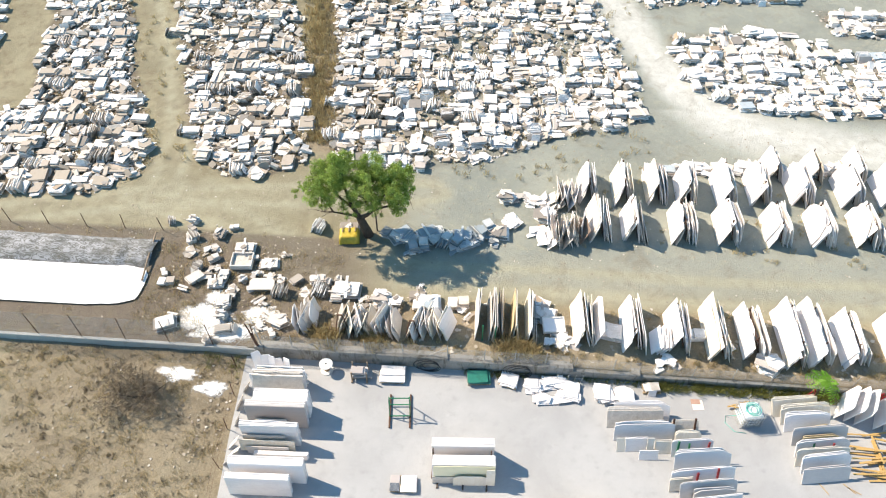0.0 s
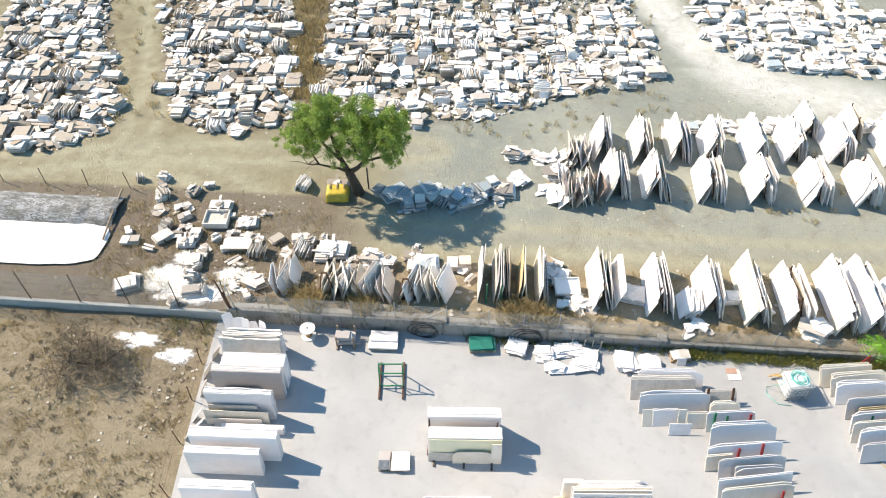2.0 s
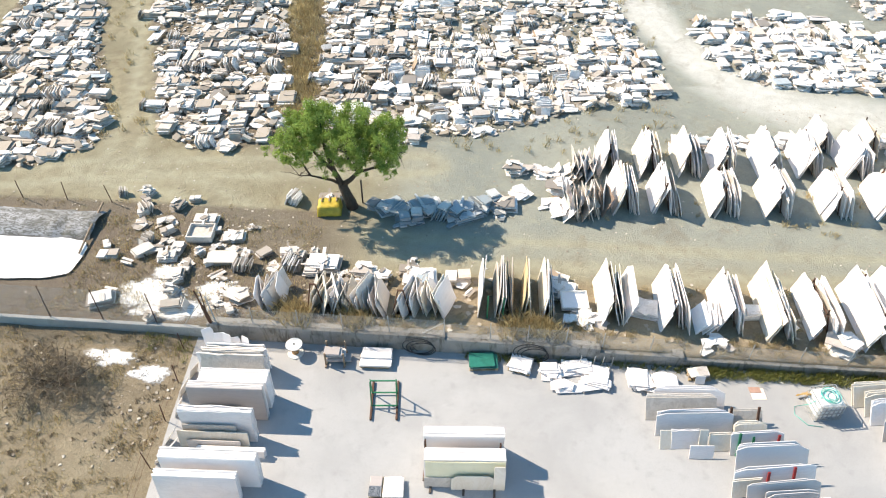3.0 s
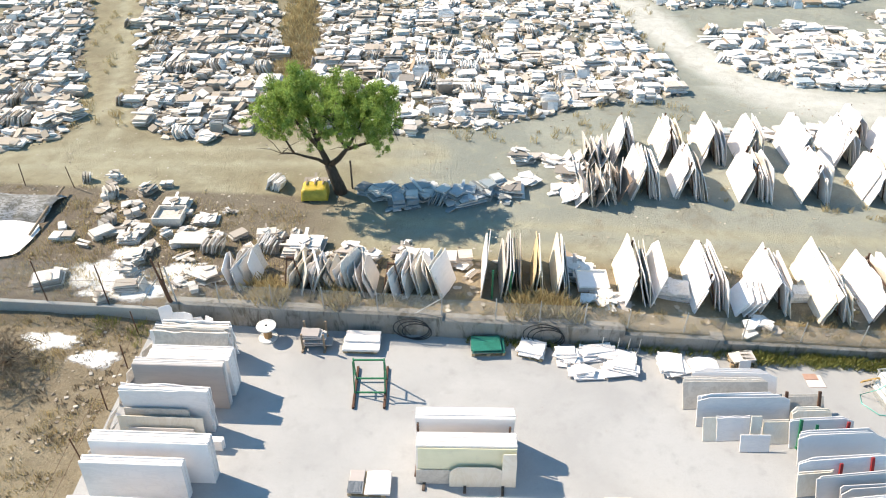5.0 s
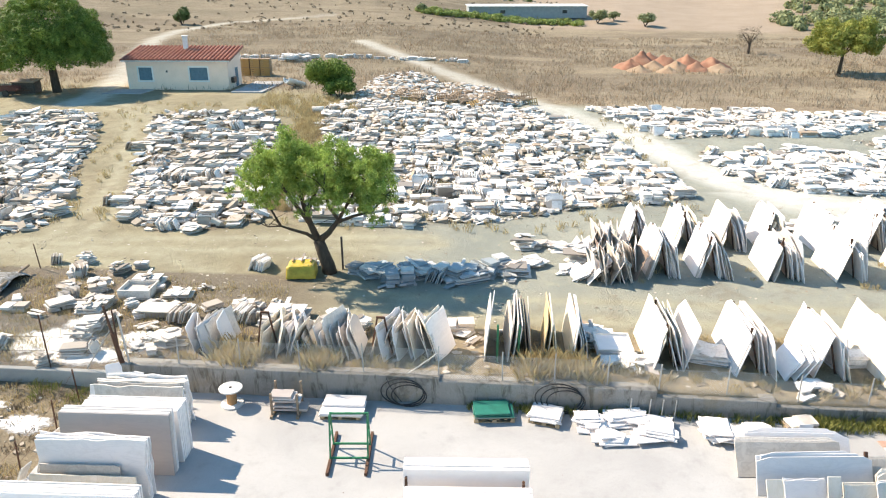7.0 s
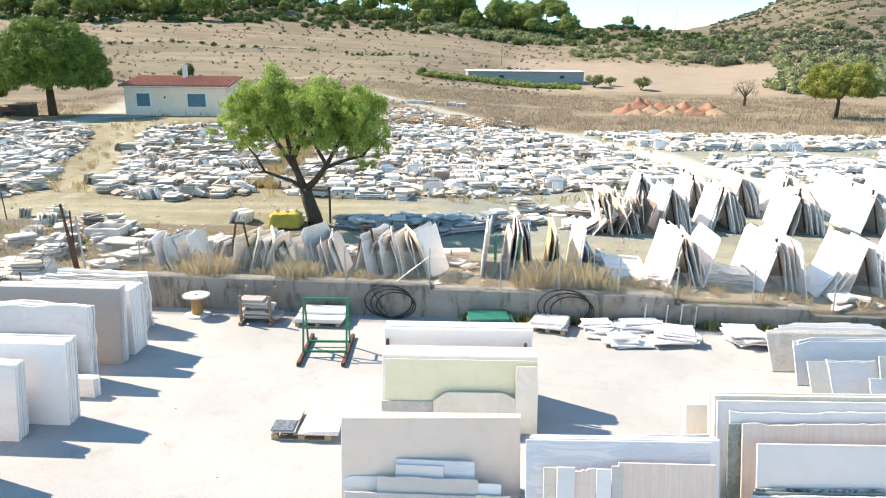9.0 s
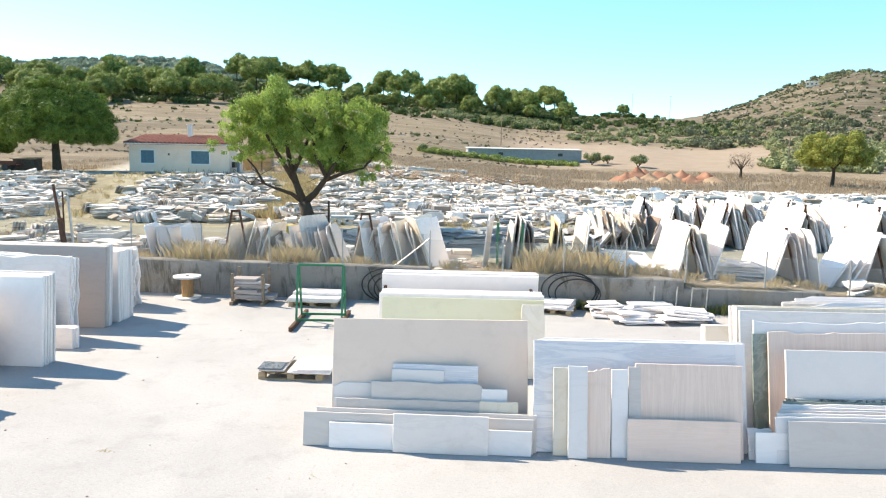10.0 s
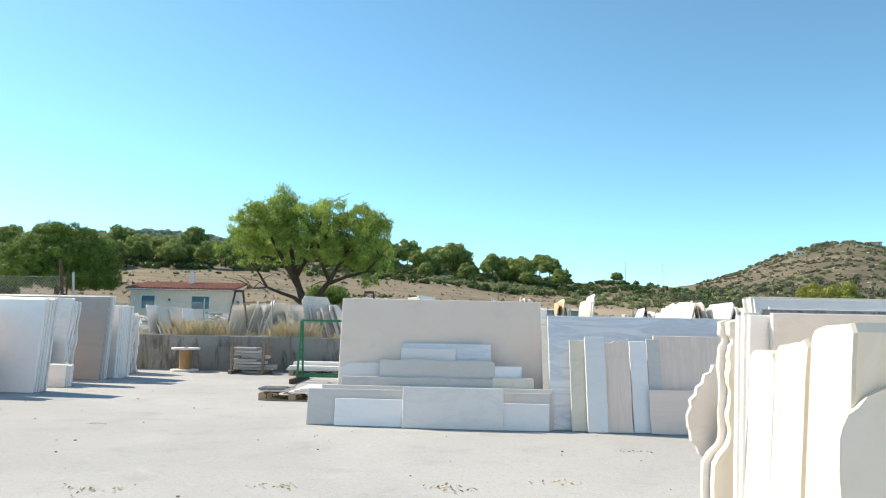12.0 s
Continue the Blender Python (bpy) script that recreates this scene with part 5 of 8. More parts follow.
thick(1.44, 3.2, 4.42, 1.25, 0.30, 0.02, 3, "thick white marble block slab with golden edges")
thick(1.47, 3.2, 4.09, 1.34, 0.31, 0.07, 4, "thick white marble block slab with golden edges")
thick(1.52, 3.2, 3.74, 1.42, 0.34, 0.06, 5, "thick white marble block slab with a brown-stained face")
one(1.66, 4.3, 4.80, 1.46, GREY, "pale grey marble slab with a darker corner", 4, 3, 0.05, "rect", gF)
for i in range(3):
    one(1.535 - 0.012 * i, 4.2, 4.90 + 0.075 * i, 1.45, PALEBLUE if i != 1 else WHITE, "thin white marble slab seen from its end", 6, 3, 0.048, "rect", gF)


def shaped_slab(pts, y, th, lean, yaw, material, label, rim=None):
    """A slab with a free outline, given in metres from its lower left corner."""
    n = len(pts)
    pts = [(x + 0.53, z) for x, z in pts]
    v = [(x, -th / 2 + 0.012 * noise.noise((x * 9, z * 9, 1)), z) for x, z in pts] + [(x + 0.012 * noise.noise((x * 7, z * 7, 5)), th / 2, z) for x, z in pts]
    f = [tuple(range(n)), tuple(range(2 * n - 1, n - 1, -1))] + [((i + 1) % n, i, n + i, n + (i + 1) % n) for i in range(n)]
    me = mesh_of("marble_slab", v, f, material)
    if rim:
        me.materials.append(rim)
        for k, poly in enumerate(me.polygons):
            poly.material_index = 1 if k >= 2 else 0
    return thing("marble_slab", label, "stone slab", pose(0, y, 0, lean, 0, yaw), gF, data=me)


def broken_end(x0, step, top, seed):
    """Outline of a slab whose left end is rough and steps out near the floor."""
    g = random.Random(seed)
    pts = [(x0 - step, 0.0), (4.0, 0.0), (4.0, top), (x0 + 0.05, top), (x0, top - 0.015)]
    for i in range(1, 33):
        z = top - (top - 0.60) * i / 32
        pts.append((x0 + g.uniform(-0.003, 0.003) + 0.014 * noise.noise((i * 0.22, seed, 2)) + (0.018 if 4 < i < 7 else 0), z))
    return pts + [(x0 - 0.02, 0.56), (x0 - step * 0.7, 0.5), (x0 - step, 0.44), (x0 - step - 0.008, 0.3)]


shaped_slab(broken_end(1.00, 0.10, 1.42, 1), 5.07, 0.08, 4, 3, CREAM, "cream marble slab with a rough broken end", SPLIT)
shaped_slab(broken_end(0.96, 0.11, 1.42, 2), 5.15, 0.05, 4, 3, WHITE, "white marble slab with a rough broken end", SPLIT)
shaped_slab([(0.90, 0), (1.2, 0), (1.2, 0.9), (1.0, 1.10), (0.965, 1.10), (0.945, 1.05), (0.90, 1.03), (0.885, 0.97), (0.845, 0.94), (0.84, 0.89), (0.80, 0.85), (0.805, 0.80), (0.775, 0.74), (0.785, 0.66), (0.80, 0.63), (0.805, 0.56), (0.84, 0.53), (0.86, 0.47), (0.90, 0.44)], 5.27, 0.05, 3, 3, GREY, "rounded broken grey marble shard leaning on the stack")
one(1.80, 4.6, 5.36, 1.50, DARK, "speckled dark granite slab", 3, 3, 0.05, "rect", gF)
one(1.70, 4.6, 5.44, 1.48, WHITE, "white marble slab behind dark granite", 3, 3, 0.04, "rect", gF)
shaped_slab([(0.96, 0), (2.0, 0), (2.0, 1.2), (1.35, 1.13), (1.2, 1.09), (1.12, 1.05), (1.08, 1.0), (1.03, 0.97), (1.0, 0.91), (0.985, 0.86), (0.97, 0.7), (0.975, 0.5), (0.955, 0.3)], 3.33, 0.05, -3, 3, GOLDEN, "cream marble offcut with a ragged corner leaning on a thick slab", OCHREEDGE)
bm = bmesh.new()
box(bm, 2.75, 4.19, 1.335, 0.8, 0.09, 0.05, pose(0, 0, 0, 0, 0, 0), 0.006)
thing("batten", "pale timber batten lying on thick marble slabs", "timber", data=bm_mesh("batten", bm, TIMBER))

# eastern groups
gG = "slabs in the eastern rows"
EAST = {WHITE: "white", PURE: "bright white", WEATHERED: "weathered", GREY: "grey", CREAM: "cream", PALEBLUE: "pale blue", TAUPE: "warm grey", OCHRE: "ochre"}
for i, (x0, x1, y, h, m, st, yaw, ln, n) in enumerate((
        (7.3, 10.3, 17.45, 1.15, WHITE, "cut", 3, -24, 3), (6.9, 9.9, 17.0, 1.15, WEATHERED, "edge", 4, -27, 3), (7.2, 10.4, 16.3, 1.2, WHITE, "cut", 6, -16, 3),
        (7.3, 7.85, 15.55, 0.95, CREAM, "rect", 4, -18, 1), (7.75, 8.9, 15.62, 0.95, WHITE, "rag", 6, -20, 2), (8.85, 9.2, 15.6, 1.12, CREAM, "rect", 5, -12, 1), (8.42, 9.4, 15.2, 0.72, WHITE, "rect", 4, -14, 1), (9.3, 10.2, 15.6, 0.9, CREAM, "rect", 6, -16, 2),
        (10.35, 11.75, 16.72, 0.95, WEATHERED, "rect", 6, -30, 2), (10.4, 11.75, 16.1, 0.95, CREAM, "cut", 7, -22, 3), (10.1, 12.3, 15.6, 1.1, WHITE, "cut", 8, -16, 2),
        (10.15, 13.1, 14.95, 1.2, PURE, "cut", 7, -16, 3), (9.85, 13.15, 14.05, 1.15, WHITE, "cut", 9, -13, 2), (9.75, 10.9, 13.65, 0.9, CREAM, "edge", 9, -14, 2),
        (10.2, 13.15, 13.45, 1.15, TAUPE, "cut", 9, -13, 2), (10.85, 12.9, 13.12, 1.05, GREY, "cut", 9, -14, 2), (10.0, 13.2, 12.55, 1.2, WHITE, "rect", 11, -13, 2), (10.1, 13.2, 12.2, 1.1, CREAM, "cut", 10, -12, 2),
        (11.0, 14.6, 11.5, 1.2, PURE, "rect", 9, -12, 2), (11.1, 14.7, 11.2, 1.2, WHITE, "cut", 9, -12, 2), (11.3, 14.6, 10.5, 1.15, WHITE, "rect", 8, -12, 2),
        (15.9, 18.4, 18.4, 1.1, CREAM, "edge", 9, -28, 3), (16.2, 19.0, 18.0, 1.1, CREAM, "cut", 9, -26, 3), (16.3, 18.8, 17.5, 1.15, WHITE, "cut", 8, -22, 3), (17.4, 18.7, 17.15, 0.8, OCHRE, "cut", 12, -24, 1),
        (16.5, 19.5, 16.8, 1.2, TAUPE, "cut", 9, -16, 2), (17.0, 19.0, 16.5, 0.9, OCHRE, "cut", 10, -18, 2), (16.5, 19.4, 16.15, 1.15, WHITE, "cut", 9, -14, 2), (16.4, 19.2, 15.6, 1.2, CREAM, "cut", 9, -13, 2),
        (16.6, 19.2, 15.25, 1.2, WHITE, "cut", 10, -13, 3), (16.5, 19.0, 14.65, 1.1, GREY, "cut", 10, -13, 2))):
    for k in range(n):
        ya = radians(yaw)
        put_slab((x0 + x1) / 2 - math.sin(ya) * 0.055 * k + R.uniform(-0.06, 0.06) * (k > 0), y - 0.1 + math.cos(ya) * 0.06 * k, 0, (x1 - x0) * (1 - 0.05 * k * R.random()), h * 0.86 * (1 + 0.03 * k), 0.036, min(ln - 12, -26) + R.uniform(-2, 2), yaw + R.uniform(-1.5, 1.5), m, EAST[m] + " marble slab leaning in the eastern rows", st, gG, i * 3 + k)
for i, (x, y, w, h, yaw) in enumerate(((19.6, 19.0, 1.8, 1.7, 60), (20.1, 18.9, 1.8, 1.8, 62), (20.6, 18.8, 1.9, 1.7, 64), (21.5, 18.6, 1.9, 1.6, 66), (22.0, 18.5, 1.8, 1.6, 66))):
    put_slab(x, y, 0, w, h, 0.04, 16, yaw, PURE, "large white marble slab leaning by the wall", "cut", "white slabs by the wall", i)
for i, (x, y, h, col, nm, ln) in enumerate(((10.4, 15.35, 0.55, GREENPAINT, "green", 24), (11.0, 15.45, 0.3, GREENPAINT, "green", 30), (12.0, 15.6, 0.4, REDPAINT, "red", 20), (11.15, 13.82, 0.42, REDPAINT, "red", 24), (12.2, 14.0, 0.5, REDPAINT, "red", 28), (10.35, 16.6, 0.5, RUST, "rusty", 30), (11.5, 16.7, 0.5, RUST, "rusty", 30), (17.4, 15.95, 0.35, GREENPAINT, "green", 24), (18.4, 16.0, 0.4, REDPAINT, "red", 22), (12.6, 12.1, 0.35, REDPAINT, "red", 24))):
    rk = thing("slab_stand", nm + " painted steel rack arm between slabs" if nm != "rusty" else "rusty steel rack arm between slabs", "rack", pose(x, y, 0, -ln, 0, 0), "rack arms in the eastern rows")
    part("upright", bm_box(0, 0, h / 2 + 0.25, 0.1, 0.07, h + 0.5, chamfer=0.008), col, rk)
    part("foot", bm_box(0, 0, 0.05, 0.16, 0.14, 0.1, chamfer=0.008), col, rk)

# ---- pallets and what lies on them ----
def pallet(x, y, yaw, w=1.2, d=0.85, label="pale wooden pallet on the concrete"):
    ob = thing("pallet", label, "pallet", pose(x, y, 0, 0, 0, yaw), "pallets in the yard")
    for j in (-1, 0, 1):
        part("bottom_board", bm_box(0, j * (d / 2 - 0.05), 0.012, w, 0.1, 0.022), TIMBER, ob)
        for i in (-1, 0, 1):
            part("block", bm_box(i * (w / 2 - 0.07), j * (d / 2 - 0.05), 0.067, 0.13, 0.1, 0.088), TIMBER, ob)
    for i in range(6):
        part("deck_board", bm_box(-w / 2 + 0.06 + i * (w - 0.12) / 5, 0, 0.123, 0.1, d, 0.022), TIMBER, ob)
    return 0.134


def flat_slab(x, y, z, w, d, th, yaw, material, label, group, tilt=0.0, style="rect", seed=0):
    rnd = random.Random(seed + int(x * 100))
    me = slab_mesh("flat_slab", w, d, th, style, rnd, material)
    m = pose(x, y, z + th / 2, 0, tilt, yaw) @ pose(0, -d / 2, 0, -90, 0, 0)
    return thing("flat_slab", label, "stone slab", m, group, data=me)


z = pallet(-3.67, 12.82, 2)
gP = "slabs lying on the pallet"
for i, (dx, dy, w, d, m) in enumerate(((-0.36, 0.19, 0.46, 0.42, DUSK), (-0.38, -0.23, 0.44, 0.42, DARK), (-0.36, -0.02, 0.46, 0.84, GREY))):
    flat_slab(-3.67 + dx, 12.82 + dy, z + 0.052 - 0.03 * (i == 2) + (0.002 if i < 2 else 0), w, d, 0.03, 2 + i, m, "dark grey stone tile lying on a pallet", gP, 0, "rect", i)
for i in range(3):
    flat_slab(-3.33 + 0.04 * i, 12.82, z + 0.032 * i, 0.80 - 0.09 * i, 0.86, 0.03, 2 + 2 * i, WHITE, "white marble slab lying on a pallet", gP, 0, "cut" if i == 2 else "rect", i)
z = pallet(-4.95, 18.95, 2, 1.3, 0.7)
for i in range(3):
    flat_slab(-4.95 + 0.03 * i, 18.95, z + 0.042 * i, 1.4, 0.78, 0.04, 2, CREAM if i < 1 else WHITE, "white marble slab lying flat on a pallet", "slabs on the pallet by the wall", 0, "rect", i)
flat_slab(-4.9, 19.25, z + 0.13, 1.35, 0.6, 0.08, 2, WHITE, "thick white marble slab lying on others", "slabs on the pallet by the wall")
z = pallet(-0.05, 19.25, 6, 1.3, 0.8)
for i in range(5):
    flat_slab(-0.1 + R.uniform(-0.08, 0.08), 19.25 + R.uniform(-0.05, 0.05), z + 0.045 * i, 1.35 - 0.06 * i, 0.8, 0.04, 6 + R.uniform(-5, 5), GREEN if i < 2 else plain("green_sheet", (0.02, 0.20, 0.15), (0.015, 0.14, 0.10), 3, 0.4), "green sheet of stone stacked on a pallet", "green sheets on the pallet", R.uniform(-1, 1), "edge", i)
z = pallet(1.65, 19.2, -16, 1.0, 0.8)
for i in range(4):
    flat_slab(1.65 + R.uniform(-0.06, 0.06), 19.2 + R.uniform(-0.05, 0.05), z + 0.042 * i, 1.0, 0.8, 0.04, -16 + R.uniform(-12, 12), WHITE, "white marble offcut lying on a pallet", "white offcuts on the pallet", R.uniform(-2, 2), "rag", i)
# broken white slabs lying about below the wall
for i, (cx, cy, n, w, d) in enumerate(((3.0, 18.95, 7, 0.9, 0.7), (4.1, 19.2, 6, 1.5, 0.6), (3.6, 18.2, 5, 1.1, 0.55), (5.0, 18.5, 7, 1.2, 0.6), (6.9, 18.8, 7, 0.95, 1.0), (8.0, 18.8, 6, 0.8, 1.0), (4.8, 19.2, 5, 1.4, 0.6))):
    z = 0.0
    for k in range(n):
        th = R.uniform(0.03, 0.06)
        flat_slab(cx + R.uniform(-0.18, 0.18), cy + R.uniform(-0.14, 0.14), z + 0.02, w * R.uniform(0.6, 1.1), d * R.uniform(0.6, 1.1), th, R.uniform(-25, 25), R.choice((PURE, WHITE, WHITE)), "broken white marble slab lying in a low heap", "broken slabs below the wall", R.uniform(-4, 4), R.choice(("rag", "cut", "rag")), k + i * 10)
        z += th * 1.05
for x in (4.3, 4.9, 5.3, 5.7):
    bm = bmesh.new()
    tube(bm, [(x, 19.45, 0.0), (x + 0.02, 19.45, 0.75)], 0.018, 6)
    thing("stake", "thin pale steel stake beside broken slabs", "stake", group="stakes below the wall", data=bm_mesh("stake", bm, STEEL))
z = pallet(9.55, 19.35, 4, 1.0, 0.7)
for i in range(6):
    flat_slab(9.55 + R.uniform(-0.25, 0.25), 19.35 + R.uniform(-0.1, 0.1), z + 0.09 * (i // 2), 0.5, 0.5, 0.08, R.uniform(-20, 20), WARM if i % 2 else CREAM, "small cream stone block lying in a stack", "cream blocks on the pallet", 0, "rect", i)
put_slab(9.55, 18.85, 0, 0.42, 0.42, 0.03, -20, 0, PALEBLUE, "small pale marble tile leaning on a pallet", "rect")

# ---- cable spool ----
sp = thing("cable_spool", "wooden cable spool standing upright by the wall", "cable spool", pose(-8.7, 19.2, 0))
for nm, zc, r, th, mat in (("lower_disc", 0.03, 0.37, 0.05, WHITEPAINT), ("core", 0.32, 0.16, 0.54, plain("spool_core_wood", (0.42, 0.25, 0.11), (0.30, 0.17, 0.07), 7, 0.7, 0, 0.4, (9, 9, 1))), ("upper_disc", 0.62, 0.38, 0.05, WHITEPAINT)):
    bm = bmesh.new()
    bmesh.ops.create_cone(bm, cap_ends=True, segments=28, radius1=r, radius2=r, depth=th, matrix=Matrix.Translation((0, 0, zc)))
    part(nm, bm, mat, sp)
# no hole is cut: a dark disc paints the shade inside the hub
bm = bmesh.new()
bmesh.ops.create_cone(bm, cap_ends=True, segments=14, radius1=0.05, radius2=0.05, depth=0.012, matrix=Matrix.Translation((0, 0, 0.652)))
part("hub_hole", bm, DARKGAP, sp)

# ---- crate of stone with timber posts ----
cr = thing("timber_crate", "old timber crate with upright posts, open on top", "crate", pose(-6.75, 18.95, 0, 0, 0, 3))
for x in (-0.42, 0.42):
    for y, h in ((-0.32, 0.85), (0.32, 0.95)):
        part("post", bm_box(x, y, h / 2, 0.07, 0.07, h, chamfer=0.005), OLDTIMBER, cr)
    part("runner", bm_box(x, 0, 0.05, 0.09, 0.95, 0.09, chamfer=0.005), OLDTIMBER, cr)
for i in range(8):
    ob = thing("stone_strip", "grey marble strip lying in a timber crate", "stone", pose(-6.75 + R.uniform(-0.15, 0.15), 18.95 + R.uniform(-0.1, 0.1), 0.1 + 0.075 * i, 0, 0, 3 + R.uniform(-5, 5)), "strips in the crate")
    part("stone", bm_box(0, 0, 0.04, R.uniform(1.0, 1.25) if i < 2 else R.uniform(0.68, 0.78), 0.46, 0.066, chamfer=0.006), DUSK if i % 2 else GREY, ob)

# ---- green frame ----
fr = thing("a_frame_rack", "green painted steel A-frame rack on dark skids", "rack", pose(-4.24, 16.9, 0, 0, 0, 4.6))
for x in (-0.55, 0.55):
    part("skid", bm_box(x, 0, 0.06, 0.09, 2.0, 0.11, chamfer=0.01), RUST, fr)
    for s in (-1, 1):
        bm = bmesh.new()
        tube(bm, [(x, s * 0.34, 0.1), (x, s * 0.07, 1.43)], 0.03, 6)
        part("upright", bm, GREENPAINT, fr)
    part("spacer", bm_box(x, 0, 0.75, 0.04, 0.42, 0.04), GREENPAINT, fr)
for y, z in ((0.0, 1.44), (-0.34, 0.14), (0.34, 0.14)):
    part("cross_bar", bm_box(0, y, z, 1.1, 0.05, 0.05), GREENPAINT, fr)

# ---- black hose coils on the wall ----
for x, n, r in ((-2.95, 3, 0.47), (2.15, 3, 0.50)):
    co = thing("hose_coil", "black rubber hose coil leaning on the concrete wall", "hose", pose(x, 19.6, 0.02, -5, 0, 0), "hose coils on the wall")
    for i in range(n):
        bm = bmesh.new()
        rr = r * (1 - 0.09 * i)
        cx = (i - 1) * 0.12
        tube(bm, [(cx + 1.5 * rr * math.cos(a * math.pi / 14), -0.04 * i, rr + rr * math.sin(a * math.pi / 14)) for a in range(29)], 0.022, 6)
        part("loop", bm, RUBBER, co, "", True)
bm = bmesh.new()
tube(bm, [(-3.6, 19.72, 0.95), (-3.5, 19.7, 0.7), (-3.3, 19.68, 0.35), (-3.1, 19.66, 0.1)], 0.014, 6)
thing("loose_hose", "loose black hose hanging down the wall", "hose", data=bm_mesh("loose_hose", bm, RUBBER))

# ---- caged tank with hose ----
tk = thing("caged_tank", "white caged tank with a turquoise hose coiled on top", "tank", pose(14.5, 17.9, 0, 0, 0, 10))
bm = bmesh.new()
box(bm, 0, 0, 0.5, 1.1, 1.0, 0.9, chamfer=0.09)
part("bottle", bm, CAGE, tk)
for i in range(6):
    for s in (-1, 1):
        part("cage_bar", bm_box(-0.5 + 0.2 * i, s * 0.53, 0.5, 0.03, 0.03, 0.98), STEEL, tk)
for zz in (0.2, 0.45, 0.7, 0.96):
    for s in (-1, 1):
        part("cage_rail", bm_box(0, s * 0.545, zz, 1.16, 0.03, 0.03), STEEL, tk)
        part("cage_rail", bm_box(s * 0.57, 0, zz, 0.03, 1.1, 0.03), STEEL, tk)
part("skid", bm_box(0, 0, 0.03, 1.2, 1.1, 0.05), STEEL, tk)
hs = thing("garden_hose", "turquoise hose coiled on the tank and trailing down", "hose", pose(14.5, 17.9, 0))
for i in range(4):
    bm = bmesh.new()
    r = 0.26 + 0.07 * (i % 3)
    tube(bm, [(r * math.cos(a * math.pi / 12) + 0.03 * i, r * math.sin(a * math.pi / 12), 1.0 + 0.025 * i) for a in range(25)], 0.017, 6)
    part("loop", bm, TEALHOSE, hs, "", True)
bm = bmesh.new()
tube(bm, [(-0.3, -0.1, 1.02), (-0.75, -0.2, 0.6), (-1.1, 0.05, 0.03), (-1.2, -0.35, 0.02), (-0.8, -0.85, 0.02), (-0.2, -0.9, 0.02)], 0.015, 6)
part("tail", bm, TEALHOSE, hs, "", True)
pl = thing("timber_grate", "orange timber frame leaning behind the tank", "timber frame", pose(14.1, 18.75, 0, 35, 0, 20))
for a in (-0.35, 0.35):
    part("rail", bm_box(0, 0, 0.55 + a, 1.2, 0.05, 0.09), ORANGE_TIMBER, pl)
for i in range(5):
    part("slat", bm_box(-0.5 + 0.25 * i, 0.03, 0.55, 0.08, 0.03, 0.8), ORANGE_TIMBER, pl)

# ---- loose timber heap ----
for i in range(34):
    x, y = R.uniform(20.0, 22.6), R.uniform(14.6, 17.6)
    lay = i // 12
    pk = thing("plank", "orange-brown timber plank lying in a loose heap", "plank", pose(x, y, 0.02 + 0.1 * lay, 0, R.uniform(-2, 2), R.choice((6, 6, 96)) + R.uniform(-14, 14)), "timber planks in a heap")
    part("board", bm_box(0, 0, 0.03, R.uniform(1.0, 2.2), R.uniform(0.06, 0.13), 0.05), ORANGE_TIMBER, pk)
for i, (x, y) in enumerate(((17.6, 14.2), (18.9, 14.3), (19.1, 14.2))):
    pk = thing("plank", "thin pale stick lying on the concrete", "plank", pose(x, y, 0.0, 0, 0, -60 + 15 * i), "sticks on the yard")
    part("board", bm_box(0, 0, 0.02, 0.7, 0.05, 0.03), TIMBER, pk)
# faded reddish tile lying flat, with a pale square beside it
flat_slab(12.0, 18.5, 0.002, 0.62, 0.6, 0.02, 4, CROSSVEIN, "reddish stone tile lying flat on the concrete", "flat tiles on the yard")
flat_slab(11.9, 18.7, 0.024, 0.5, 0.3, 0.02, 4, plain("terracotta_stone", (0.50, 0.33, 0.25), (0.42, 0.24, 0.18), 4, 0.7), "terracotta tile lying on a pinkish tile", "flat tiles on the yard")
# red rack ends and poles by the wall
for x in (18.2, 21.8, 22.1):
    rk = thing("steel_trestle", "dark red steel trestle by the wall", "trestle", pose(x, 19.4, 0), "red trestles by the wall")
    for s in (-1, 1):
        bm = bmesh.new()
        tube(bm, [(s * 0.25, 0, 0), (0.0, 0, 1.0)], 0.035, 6)
        part("leg", bm, REDPAINT, rk)
    part("cross_bar", bm_box(0, 0, 0.4, 0.4, 0.05, 0.05), REDPAINT, rk)
bm = bmesh.new()
tube(bm, [(16.6, 19.3, 0.05), (17.8, 19.0, 0.05)], 0.05, 8)
thing("log", "reddish-brown timber pole lying on the concrete", "pole", data=bm_mesh("log", bm, OLDTIMBER))
# crumbs of stone on the yard
cv, cf = [], []
for i in range(170):
    x, y = R.uniform(-9, 9), R.uniform(2.5, 19) if i % 3 else R.uniform(3.5, 9)
    s = R.choice((0.004, 0.006, 0.008, 0.012))
    v, f = piece_template(R, s * 2, s * 1.6, s)
    b = len(cv)
    cv.extend((a + x, c + y, d) for a, c, d in v)
    cf.extend(tuple(k + b for k in face) for face in f)
thing("crumbs", "small stone crumbs scattered on the concrete", "stone crumbs", kind="stuff", data=mesh_of("crumbs", cv, cf, BROWN))
